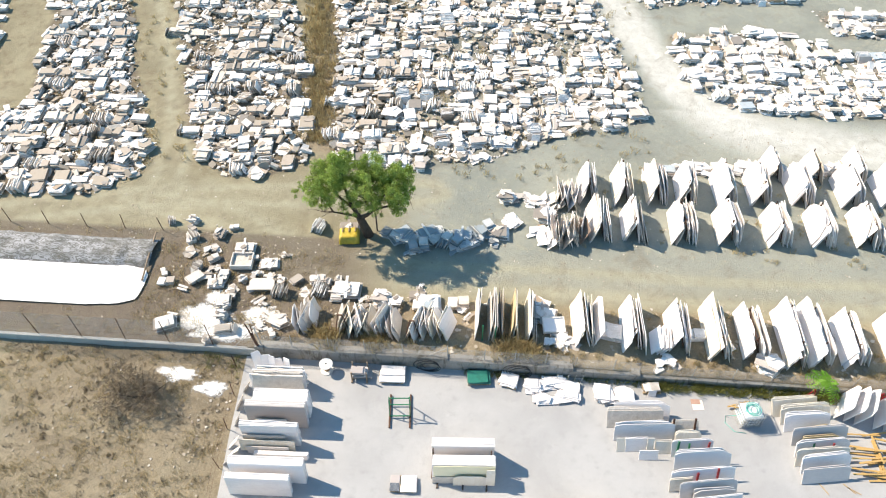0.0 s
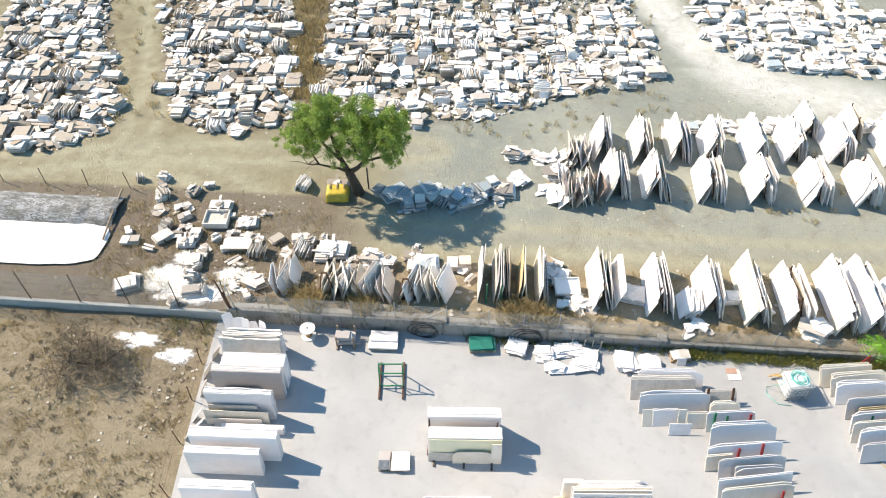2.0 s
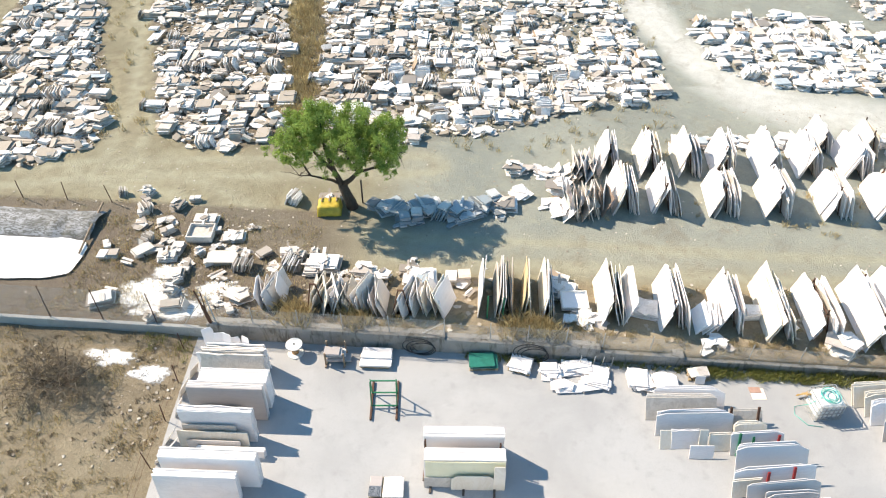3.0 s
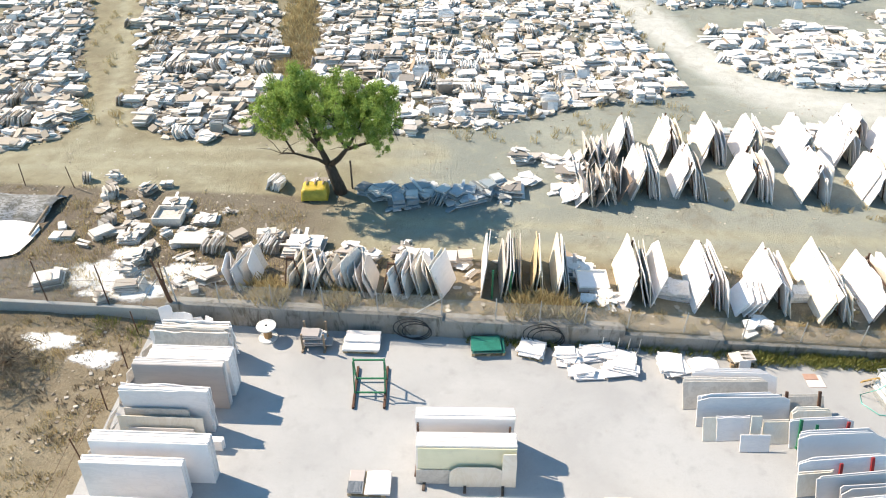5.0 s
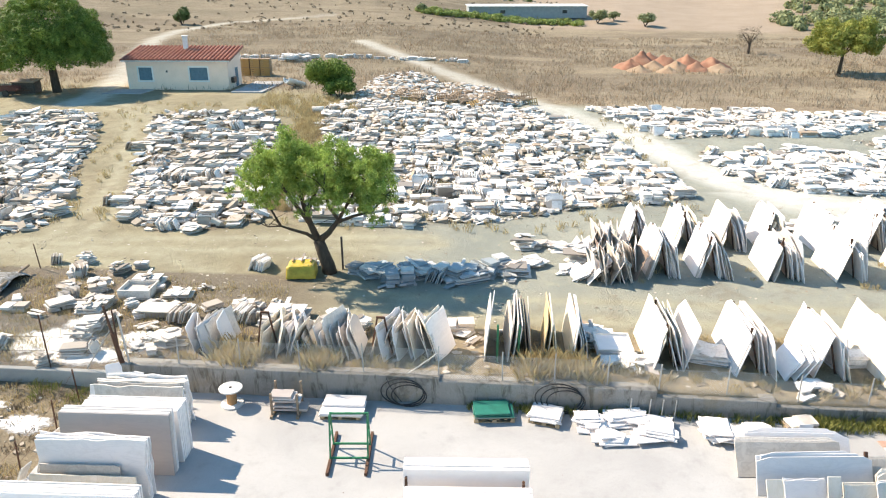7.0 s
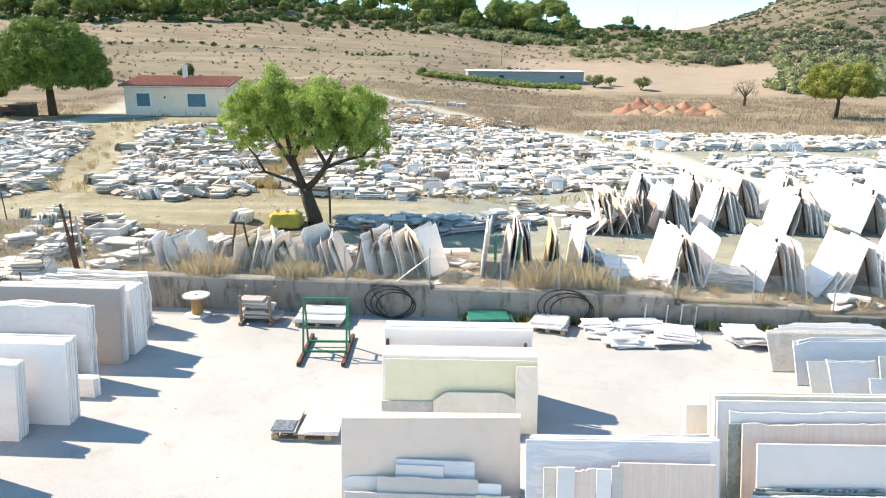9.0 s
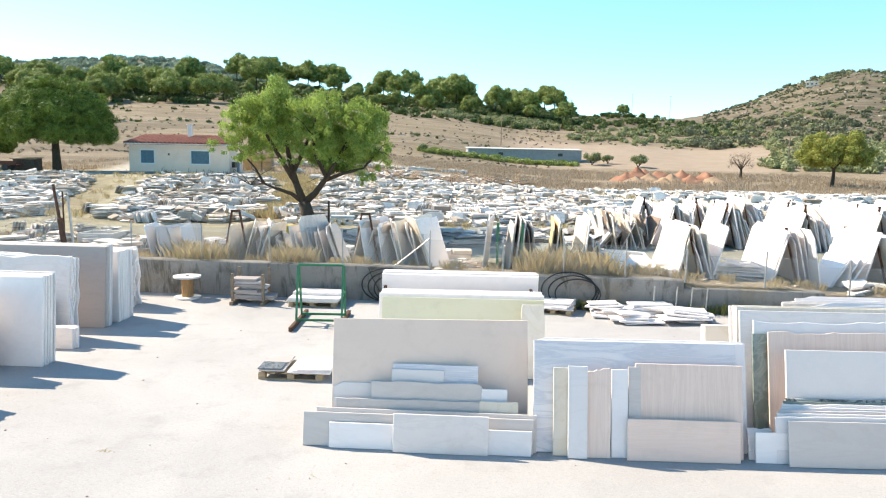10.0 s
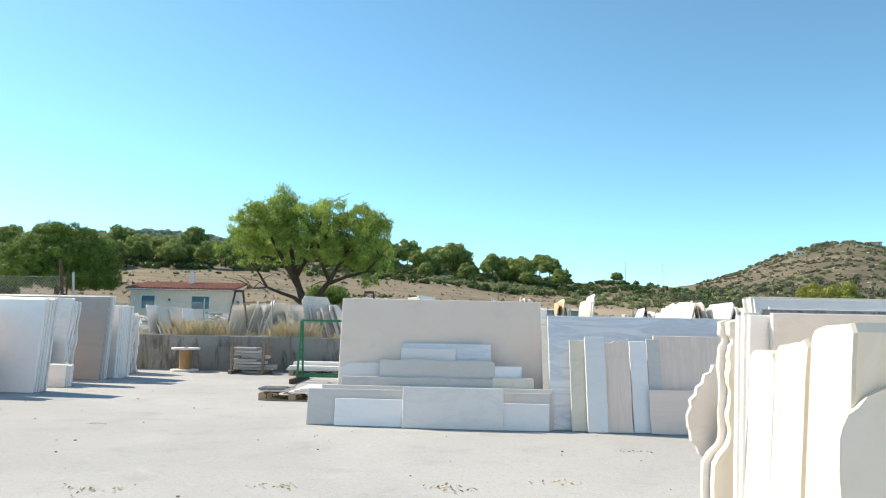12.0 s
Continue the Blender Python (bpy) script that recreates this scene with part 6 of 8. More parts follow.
# dead leaves blown together on the concrete
lr = random.Random(77)
lv, lf = [], []
for cx, cy, n in ((-3.27, 5.57, 34), (-1.8, 5.91, 26), (-0.41, 6.06, 40), (0.48, 6.43, 22), (-5.2, 9.0, 14), (1.6, 8.2, 14), (-2.4, 8.6, 10)):
    for i in range(n):
        x, y, s, a = lr.gauss(cx, 0.13), lr.gauss(cy, 0.06), lr.uniform(0.008, 0.022), lr.uniform(0, 6.28)
        b, ux, uy = len(lv), math.cos(a) * s, math.sin(a) * s
        tip = lr.uniform(0.003, 0.014)
        lv += [(x - ux, y - uy, 0.004), (x - uy * 0.4, y + ux * 0.4, 0.006 + tip), (x + ux, y + uy, 0.005 + tip), (x + uy * 0.4, y - ux * 0.4, 0.004)]
        lf.append((b, b + 1, b + 2, b + 3))
thing("dead_leaves", "dry brown leaves lying on the concrete", "leaves", kind="stuff", data=mesh_of("dead_leaves", lv, lf, DRYGRASS))


# ---- plants ----
def leaf_cloud(name, blobs, per, size, material, seed, droop=0.0, shell=0.55, slim=0.4, hug=0.0):
    """Many small leaves in and on uneven lobes. blobs: (x, y, z, rx, ry, rz)."""
    g = np.random.RandomState(seed)
    vs, n_all = [], 0
    for bx, by, bz, rx, ry, rz in blobs:
        n = int(per * (rx * ry * rz) ** 0.667)
        d = g.normal(size=(n, 3))
        d /= np.linalg.norm(d, axis=1, keepdims=True)
        rad = shell + (1 - shell) * g.rand(n, 1) ** 0.5
        rad *= 1 + 0.22 * np.sin(d[:, :1] * 5 + bx * 3) * np.cos(d[:, 1:2] * 6 + bz) + 0.10 * g.normal(size=(n, 1))
        c = np.array((bx, by, bz)) + d * rad * np.array((rx, ry, rz))
        a = g.normal(size=(n, 3))
        a[:, 2] -= droop * 2.2
        a /= np.linalg.norm(a, axis=1, keepdims=True)
        if hug:
            out = d + g.normal(size=(n, 3)) * (1 - hug)
            a = np.cross(out, g.normal(size=(n, 3)))
            a[:, 2] -= droop * 0.8
            a /= np.linalg.norm(a, axis=1, keepdims=True)
            b = np.cross(out, a)
        else:
            b = np.cross(a, g.normal(size=(n, 3)))
        b /= np.linalg.norm(b, axis=1, keepdims=True)
        s = size * g.uniform(0.6, 1.4, size=(n, 1))
        quad = np.stack([c - a * s, c + b * s * slim, c + a * s, c - b * s * slim], 1)
        vs.append(quad.reshape(-1, 3))
        n_all += n
    v = np.concatenate(vs)
    me = bpy.data.meshes.new(name)
    me.from_pydata(v.tolist(), [], [(4 * i, 4 * i + 1, 4 * i + 2, 4 * i + 3) for i in range(n_all)])
    me.materials.append(material)
    me.update()
    return me


def limb(pts, r0, r1, sides=8):
    bm = bmesh.new()
    n = len(pts)
    tube(bm, pts, [r0 + (r1 - r0) * i / (n - 1) for i in range(n)], sides)
    return bm


# the tree on the track: leaning trunk, forked limbs, light drooping foliage
TX, TY = -7.75, 29.2
tree = thing("tree", "leafy bright green tree with a leaning forked trunk", "tree", pose(TX, TY, ground_z(TX, TY)))
part("trunk", limb([(0.05, 0, -0.1), (-0.05, 0, 0.4), (-0.25, 0.0, 1.0), (-0.42, 0.05, 1.55)], 0.34, 0.25, 10), BARK, tree, "", True)
BOUGHS = [[(-0.42, 0.05, 1.5), (-0.75, 0.1, 2.3), (-1.05, 0.2, 3.2), (-1.3, 0.3, 4.4), (-1.2, 0.3, 5.6)],
         [(-0.42, 0.05, 1.5), (0.1, -0.05, 1.95), (0.6, -0.15, 2.6), (1.0, -0.2, 3.3), (1.5, -0.1, 4.2)],
         [(-0.75, 0.1, 2.3), (-1.3, -0.2, 3.3), (-1.9, -0.4, 4.4), (-2.3, -0.4, 5.2)],
         [(-0.9, 0.15, 2.8), (-0.5, 0.5, 3.8), (-0.2, 0.8, 5.0), (0.1, 0.9, 5.9)],
         [(0.6, -0.15, 2.6), (0.3, -0.6, 3.4), (0.2, -0.9, 4.3), (0.4, -0.9, 5.3)],
         [(0.55, -0.1, 2.5), (1.3, -0.1, 2.8), (2.1, 0.0, 3.0), (2.7, 0.1, 3.7)],
         [(-0.42, 0.05, 1.5), (-0.9, -0.1, 1.9), (-1.5, -0.2, 2.1), (-2.0, -0.3, 2.3), (-2.6, -0.3, 2.25)],
         [(-2.0, -0.3, 2.3), (-2.5, 0.1, 2.9), (-3.2, 0.3, 3.6)],
         [(1.0, -0.2, 3.3), (1.4, 0.4, 4.0), (2.0, 0.7, 4.9)]]
for i, pts in enumerate(BOUGHS):
    part("limb", limb(pts, (0.18, 0.17, 0.12, 0.11, 0.09, 0.09, 0.10, 0.06, 0.07)[i], 0.03, 7), BARK, tree, "", True)
twig_bm = bmesh.new()
tr = random.Random(3)
for i in range(60):
    pts = BOUGHS[i % len(BOUGHS)]
    p = Vector(pts[tr.randrange(2, len(pts))])
    q = p + Vector((tr.uniform(-1, 1), tr.uniform(-1, 1), tr.uniform(-0.3, 0.8)))
    tube(twig_bm, [p, (p + q) / 2 + Vector((0, 0, 0.1)), q], [0.022, 0.016, 0.008], 5)
part("branchwork", twig_bm, BARK, tree)
def lumpy(blobs, n, k, seed):
    """Breaks big lobes into small clumps set on their surface, with gaps between."""
    g = random.Random(seed)
    out = []
    for x, y, z, rx, ry, rz in blobs:
        for _ in range(n):
            d = Vector((g.gauss(0, 1), g.gauss(0, 1), g.gauss(0.25, 1))).normalized()
            q = g.uniform(0.55, 1.0)
            s = k * g.uniform(0.7, 1.35)
            out.append((x + d.x * rx * q, y + d.y * ry * q, z + d.z * rz * q, rx * s, ry * s, rz * s * 0.85))
    return out


LOBES = [(-1.75, 5.55, 1.15, 1.0), (-2.75, 5.05, 0.85, 0.9), (-0.95, 5.0, 1.15, 1.1), (0.3, 5.35, 1.1, 1.0), (1.3, 4.85, 0.8, 0.8), (2.15, 5.25, 0.8, 0.85), (2.35, 4.2, 0.85, 0.95), (-2.2, 4.3, 0.9, 0.7), (0.35, 4.3, 1.1, 0.8), (1.3, 3.9, 0.8, 0.7)]
WISPS = [(-3.9, -0.3, 3.75, 0.55, 0.5, 0.45), (-3.3, 0.2, 3.45, 0.5, 0.5, 0.5), (-3.6, -0.1, 4.3, 0.4, 0.4, 0.35), (-2.7, -0.5, 3.5, 0.45, 0.5, 0.5), (-1.9, -0.6, 3.5, 0.5, 0.5, 0.5), (2.2, -0.3, 3.2, 0.6, 0.7, 0.55), (2.75, 0.3, 3.3, 0.5, 0.6, 0.6), (1.7, 0.5, 2.8, 0.5, 0.6, 0.4), (2.3, -0.2, 2.5, 0.4, 0.5, 0.35), (-0.6, -1.4, 3.5, 0.5, 0.4, 0.4), (0.5, 1.5, 3.5, 0.6, 0.5, 0.5), (-1.2, 1.5, 3.6, 0.6, 0.5, 0.5), (0.2, -0.9, 3.5, 0.5, 0.5, 0.4)]
CLUMPS = []
for x, z, r, rz in LOBES:
    for y in (-1.05, 0.15, 1.25):
        CLUMPS.append((x + 0.2 * y, y * (0.6 + 0.35 * r), z - 0.28 * abs(y), r * (0.95 if abs(y) < 0.5 else 0.78), 0.85 * r, rz * (1.0 if abs(y) < 0.5 else 0.8)))
foliage = lumpy(CLUMPS, 15, 0.34, 8) + lumpy(WISPS, 6, 0.34, 9)
part("crown", leaf_cloud("crown", foliage, 2500, 0.062, LEAFMAT, 5, 0.9, 0.1, 0.28, 0.45), LEAFMAT, tree)


def pine(name, label, x, y, h, crown_r, seed, group=""):
    g = random.Random(seed)
    ob = thing(name, label, "tree", pose(x, y, ground_z(x, y) - 0.1, 0, 0, g.uniform(0, 360)), group)
    part("trunk", limb([(0, 0, 0), (0.1, 0, h * 0.25), (0.0, 0.1, h * 0.5), (0.05, 0, h * 0.8)], h * 0.05, h * 0.018, 8), BARK, ob)
    for i in range(6):
        a = i * 1.05 + g.uniform(-0.3, 0.3)
        part("limb", limb([(0.05, 0.05, h * 0.36), (math.cos(a) * crown_r * 0.35, math.sin(a) * crown_r * 0.35, h * 0.5), (math.cos(a) * crown_r * 0.7, math.sin(a) * crown_r * 0.7, h * 0.62)], h * 0.014, h * 0.004, 6), BARK, ob)
    blobs = []
    for i in range(190):
        a, cz = i * 2.4, 1 - 1.30 * (i + 0.5) / 190
        sr = math.sqrt(1 - cz ** 1.9) if cz > 0 else 1 - 0.9 * cz * cz
        s = crown_r * g.uniform(0.09, 0.17)
        q = g.uniform(0.80, 0.93)
        blobs.append((math.cos(a) * sr * crown_r * q, math.sin(a) * sr * crown_r * q, h * (0.44 + (0.60 if cz > 0 else 0.42) * cz * q), s, s, s * 0.7))
    for i in range(26):
        a, q = i * 2.4, 0.65 * math.sqrt((i + 0.5) / 26)
        blobs.append((math.cos(a) * crown_r * q, math.sin(a) * crown_r * q, h * g.uniform(0.38, 0.72), crown_r * 0.24, crown_r * 0.24, crown_r * 0.17))
    part("crown", leaf_cloud("crown", blobs, 1000, 0.11, PINELEAF, seed, -0.2, 0.55, 0.35, 0.6), PINELEAF, ob)
    return ob


pine("pine_tree", "large dark green umbrella pine with a rounded crown", -47.0, 72.0, 9.9, 6.15, 11)
pine("pine_tree", "dark green umbrella pine beside a larger one", -58.6, 74.0, 6.2, 4.6, 12)


def bush(name, label, x, y, r, h, seed, material, size=0.12, per=700, category="bush", group="", sink=0.0, stems=True, slim=0.45):
    g = random.Random(seed)
    ob = thing(name, label, category, pose(x, y, ground_z(x, y) - sink), group)
    if stems:
        for i in range(4):
            a = i * 1.6 + g.random()
            part("stem", limb([(0, 0, 0), (math.cos(a) * r * 0.3, math.sin(a) * r * 0.3, h * 0.35), (math.cos(a) * r * 0.55, math.sin(a) * r * 0.55, h * 0.7)], 0.02 + r * 0.03, 0.012, 6), BARK, ob)
    blobs = [(g.uniform(-0.6, 0.6) * r, g.uniform(-0.6, 0.6) * r, h * g.uniform(0.42, 0.8), r * g.uniform(0.3, 0.5), r * g.uniform(0.3, 0.5), h * g.uniform(0.16, 0.28)) for _ in range(11)]
    part("foliage", leaf_cloud("foliage", blobs, per, size, material, seed, 0.1, 0.25, slim, 0.0 if slim < 0.1 else 0.5), material, ob)
    return ob


bush("bush", "dense dark green bush beside the junk heap", -17.9, 73.2, 2.7, 3.7, 21, PINELEAF, 0.13, 1100)
bush("bush", "low dark green bush beside the junk heap", -16.6, 71.4, 1.7, 2.1, 22, PINELEAF, 0.12, 1100)
bush("bush", "small round dark bush on the dry slope", -66, 147, 2.6, 3.6, 23, DARKLEAF, 0.2, 500)
for i, (x, y, r, h, m) in enumerate(((44.3, 99.9, 4.8, 7.9, FIELDLEAF), (59.5, 106, 4.2, 5.6, FIELDLEAF), (40.0, 124, 2.4, 5.0, BROWNTWIG), (66, 112, 4.4, 5.4, OLIVELEAF), (76, 122, 5, 6, OLIVELEAF))):
    tr_ob = thing("field_tree", "leafless brown tree standing in the dry field" if m is BROWNTWIG else "broad yellow-green tree standing in the dry field", "tree", pose(x, y, ground_z(x, y)), "trees at the field's edge")
    fg = random.Random(30 + i)
    blobs = []
    for k in range(44):
        a, cz = k * 2.4, 1 - 1.25 * (k + 0.5) / 44
        sr = math.sqrt(1 - cz * cz) if cz > 0 else 1 - 1.5 * cz * cz
        q, s = fg.uniform(0.6, 0.92), r * fg.uniform(0.12, 0.24)
        blobs.append((math.cos(a) * sr * r * q, math.sin(a) * sr * r * q, h * (0.48 + 0.46 * cz * q), s, s, s * 0.75))
    for k in range(8):
        blobs.append((math.cos(k * 2.4) * r * 0.4, math.sin(k * 2.4) * r * 0.4, h * fg.uniform(0.42, 0.72), r * 0.24, r * 0.24, r * 0.18))
    part("crown", leaf_cloud("crown", blobs, 160 if m is BROWNTWIG else 800, 0.15, m, 30 + i, 0.1, 0.4, 0.12 if m is BROWNTWIG else 0.4, 0.0 if m is BROWNTWIG else 0.55), m, tr_ob)
    part("trunk", limb([(0, 0, -0.1), (0.1, 0, h * 0.25), (0.0, 0.1, h * 0.5)], 0.26, 0.14, 8), BARK, tr_ob)
    for k in range(4):
        a = k * 1.6
        part("limb", limb([(0.05, 0, h * 0.3), (math.cos(a) * r * 0.3, math.sin(a) * r * 0.3, h * 0.5), (math.cos(a) * r * 0.55, math.sin(a) * r * 0.55, h * 0.65)], 0.12, 0.04, 6), BARK, tr_ob)

# dry brown thicket in the waste field
bush("dry_thicket", "leafless brown thicket in the dry field", -18.4, 16.6, 2.4, 1.1, 41, BROWNTWIG, 0.34, 420, "dry bush", "", 0, True, 0.035)
# fern-like young tree by the wall
yt = thing("young_tree", "fresh green young tree with feathery fronds by the wall", "plant", pose(18.55, 19.55, 0))
part("stem", limb([(0, 0, 0), (0.03, 0, 0.8), (0, 0.02, 1.5)], 0.03, 0.015, 6), BARK, yt)
for i in range(13):
    a, up = i * 2.4, 0.15 + 0.5 * ((i * 7) % 5) / 5
    v, f = [], []
    for s in range(9):
        k = s / 8
        c = Vector((math.cos(a) * k * 0.95, math.sin(a) * k * 0.95, 1.25 + up * 0.6 + 0.55 * k * up * 2 - 0.65 * k * k))
        side = Vector((-math.sin(a), math.cos(a), 0))
        for sg in (-1, 1):
            b = len(v)
            L = 0.26 * (1 - 0.7 * abs(k - 0.4))
            v += [c, c + side * sg * L * 0.5 + Vector((math.cos(a) * 0.05, math.sin(a) * 0.05, 0.02)), c + side * sg * L + Vector((0, 0, -0.05)), c + side * sg * L * 0.5 - Vector((math.cos(a) * 0.05, math.sin(a) * 0.05, -0.01))]
            f.append((b, b + 1, b + 2, b + 3))
    part("frond", mesh_of("frond", v, f, PALMLEAF), None, yt)


def grass(name, label, spots, material, seed, blades=14, h=0.45, spread=0.18, width=0.012):
    g = np.random.RandomState(seed)
    v, f = [], []
    for x, y, k in spots:
        z = ground_z(x, y) if not (y < 19.9 and x > -13) else 0.0
        for _ in range(blades):
            a, r = g.uniform(0, 6.28), spread * g.rand() ** 0.5 * k
            bx, by = x + math.cos(a) * r, y + math.sin(a) * r
            L = h * k * g.uniform(0.5, 1.15)
            lean, la = g.uniform(0.05, 0.6) * L, g.uniform(0, 6.28)
            wx, wy = math.cos(la + 1.57) * width, math.sin(la + 1.57) * width
            b = len(v)
            v += [(bx - wx, by - wy, z - 0.02), (bx + wx, by + wy, z - 0.02), (bx + math.cos(la) * lean * 0.45 + wx * 0.6, by + math.sin(la) * lean * 0.45 + wy * 0.6, z + L * 0.65), (bx + math.cos(la) * lean, by + math.sin(la) * lean, z + L)]
            f.append((b, b + 1, b + 2, b + 3))
    thing(name, label, "grass", kind="stuff", data=mesh_of(name, v, f, material))


sp = []
for i in range(170):
    x = R.uniform(-11, 23)
    sp.append((x, R.uniform(20.15, 20.9) if i % 2 else R.uniform(20.4, 24.3), R.uniform(0.25, 0.85)))
for i in range(24):
    sp.append((R.gauss(-9.0, 0.4), R.uniform(20.2, 21.4), R.uniform(0.7, 1.6)))
    sp.append((R.gauss(-6.1, 0.3), R.uniform(20.2, 21.4), R.uniform(0.7, 1.6)))
    sp.append((R.uniform(1.0, 3.4), R.uniform(20.2, 21.0), R.uniform(1.0, 1.9)))
grass("dry_grass", "golden dry grass among the slabs on the wall", sp, DRYGRASS, 3, 58, 0.40, 0.34, 0.0032)
sp = []
for i in range(2600):
    x, y = R.uniform(-34, -13.6), R.uniform(2, 19.6)
    if noise.noise((x * 0.4, y * 0.4, 3)) > -0.1:
        sp.append((x, y, R.uniform(0.3, 0.9)))
for i in range(420):
    sp.append((R.uniform(-21, -9), R.uniform(20.3, 27.6), R.uniform(0.5, 1.2)))
for i in range(500):
    x, y = R.uniform(-34, -12), R.uniform(20.2, 28.8)
    if noise.noise((x * 0.4, y * 0.4, 8)) > -0.05 and not (x < -20.5 and 22 < y < 28):
        sp.append((x, y, R.uniform(0.3, 0.9)))
grass("field_grass", "short dry brown grass of the waste field", sp, DRYGRASS, 4, 18, 0.22, 0.34, 0.012)
sp = []
for i in range(1300):
    x, y = R.uniform(-34, -13.6), R.uniform(2, 19.6)
    if noise.noise((x * 0.5, y * 0.5, 12)) > -0.15:
        sp.append((x, y, R.uniform(0.3, 1.0)))
grass("dead_weeds", "dark brown dead weeds of the waste field", sp, BROWNTWIG, 14, 16, 0.20, 0.20, 0.014)
sp = []
for i in range(360):
    x, y = R.uniform(9.8, 24), R.uniform(19.25, 19.7)
    sp.append((x, y, R.uniform(0.5, 1.2)))
for i in range(70):
    sp.append((R.uniform(-1, 9.8), R.uniform(19.5, 19.72), R.uniform(0.4, 1.0)))
for i in range(12):
    sp.append((R.uniform(-16, -13.6), R.uniform(18.4, 19.6), R.uniform(0.5, 1.2)))
grass("green_weeds", "green and yellow weeds along the foot of the wall", sp, GREENWEED, 5, 26, 0.34, 0.24, 0.008)
sp = []
for i in range(700):
    x, y = R.uniform(-35, 12), R.uniform(35, 66)
    sp.append((x, y, R.uniform(0.5, 1.1)))
for i in range(900):
    y = R.uniform(38, 64)
    sp.append((-12.9 - (y - 38) * 0.17 + R.gauss(0, 0.7), y, R.uniform(0.5, 1.2)))
for i in range(260):
    sp.append((R.uniform(-24, -13), R.uniform(63, 72), R.uniform(0.6, 1.4)))
for i in range(90):
    sp.append((R.uniform(5, 28), R.uniform(28.6, 36), R.uniform(0.4, 0.8)))
grass("pile_grass", "dry weeds between the stone piles", sp, DRYGRASS, 6, 22, 0.45, 0.3, 0.009)
sp = []
for i in range(5200):
    x, y = R.uniform(-60, 62), R.uniform(74, 150)
    if near_line(x, y, DUST_ROAD) > 2.5 and near_line(x, y, TRACK_FAR) > 2.5 and noise.noise((x * 0.12, y * 0.12, 3)) > -0.25:
        sp.append((x, y, R.uniform(0.8, 1.9)))
grass("meadow_grass", "tall dry grass of the fallow field", sp, MEADOW, 7, 12, 0.36, 0.8, 0.032)

# ---- woods and scrub on the hills ----
PINES = []
for s in range(5):
    g = random.Random(60 + s)
    h, r = 12.0, 5.6
    ob = thing("ridge_pine", "green pine of the wood on the ridge", "tree", pose(0, 0, 0), "pines on the ridge")
    part("trunk", limb([(0, 0, -0.5), (0.2, 0, h * 0.4), (0, 0.1, h * 0.75)], 0.26, 0.1, 6), BARK, ob)
    blobs = []
    lean_x, lean_y = g.uniform(-0.25, 0.25), g.uniform(-0.25, 0.25)
    for i in range(40):
        a, cz = i * 2.4 + s, 1 - 1.6 * (i + 0.5) / 40
        sr = math.sqrt(1 - cz * cz) if cz > 0 else 1 - 0.5 * cz * cz
        q, w = g.uniform(0.4, 0.86), r * g.uniform(0.17, 0.34)
        blobs.append((math.cos(a) * sr * r * q + lean_x * cz * r, math.sin(a) * sr * r * q + lean_y * cz * r, h * (0.56 + 0.40 * cz * q), w, w, w * 0.8))
    part("crown", leaf_cloud("crown", blobs, 200, 0.27, RIDGELEAF, 60 + s, 0, 0.5, 0.5, 0.62), RIDGELEAF, ob)
    PINES.append(ob)


def polar(th, r):
    r = stretch(r)
    return r * math.sin(radians(th)), r * math.cos(radians(th))


def enlarge(x, y):
    r = math.hypot(x, y)
    return r / unstretch(r)


# the single pines along the crest: bearing, distance, height
CREST = [(-29.4, 297, 13.3), (-28.2, 284, 11.0), (-26.7, 326, 8.9), (-25.7, 270, 9.6), (-24, 314, 13.0), (-21.8, 265, 8.8), (-20.8, 326, 13.6), (-19.4, 292, 14.0), (-18.6, 320, 13.5), (-17.2, 328, 11.5),
         (-15.5, 326, 13.1), (-14.6, 328, 12.0), (-13.4, 328, 13.7), (-9.6, 325, 13.2), (-8.5, 318, 11.5), (-7.6, 328, 14.3), (-6.5, 291, 10.7), (-5.2, 322, 12.5), (-3.9, 304, 15.0), (-2.9, 326, 9.5),
         (-0.7, 295, 12.2), (0.4, 306, 10.8), (1.7, 293, 12.9), (3.1, 326, 12.6), (3.9, 322, 11.6), (4.8, 289, 9.0), (9.2, 318, 6.0)]
for i in range(40):
    CREST.append((-39 + 17 * R.random(), R.uniform(258, 328), R.uniform(6.5, 10.5)))
for i in range(34):
    CREST.append((-27 + 31 * R.random(), R.uniform(275, 328), R.uniform(4.5, 9)))
for i, (th, r, tall) in enumerate(CREST):
    x, y = polar(th, r)
    k = tall / 11.4 * enlarge(x, y)
    if i < 5:
        ob = PINES[i]
        ob.matrix_basis = pose(x, y, ground_z(x, y) - 0.3, 0, 0, 30 * i)
    else:
        ob = copy_thing(PINES[(i * 3) % 5], pose(x, y, ground_z(x, y) - 0.3, 0, 0, R.uniform(0, 360)))
    ob.scale = (k * R.uniform(0.9, 1.12), k * R.uniform(0.9, 1.12), k)


def scrub(name, label, spots, material, seed, per=26, size=0.4):
    blobs = []
    grow = sum(enlarge(x, y) for x, y, s in spots) / len(spots)
    for x, y, s in spots:
        z = ground_z(x, y)
        s *= enlarge(x, y)
        for _ in range(3):
            blobs.append((x + R.uniform(-0.5, 0.5) * s, y + R.uniform(-0.5, 0.5) * s, z + s * 0.35, s * R.uniform(0.5, 0.8), s * R.uniform(0.5, 0.8), s * R.uniform(0.35, 0.6)))
    thing(name, label, "scrub", kind="stuff", data=leaf_cloud(name, blobs, per / grow ** 2, size * grow, material, seed, 0, 0.55, 0.5, 0.55))


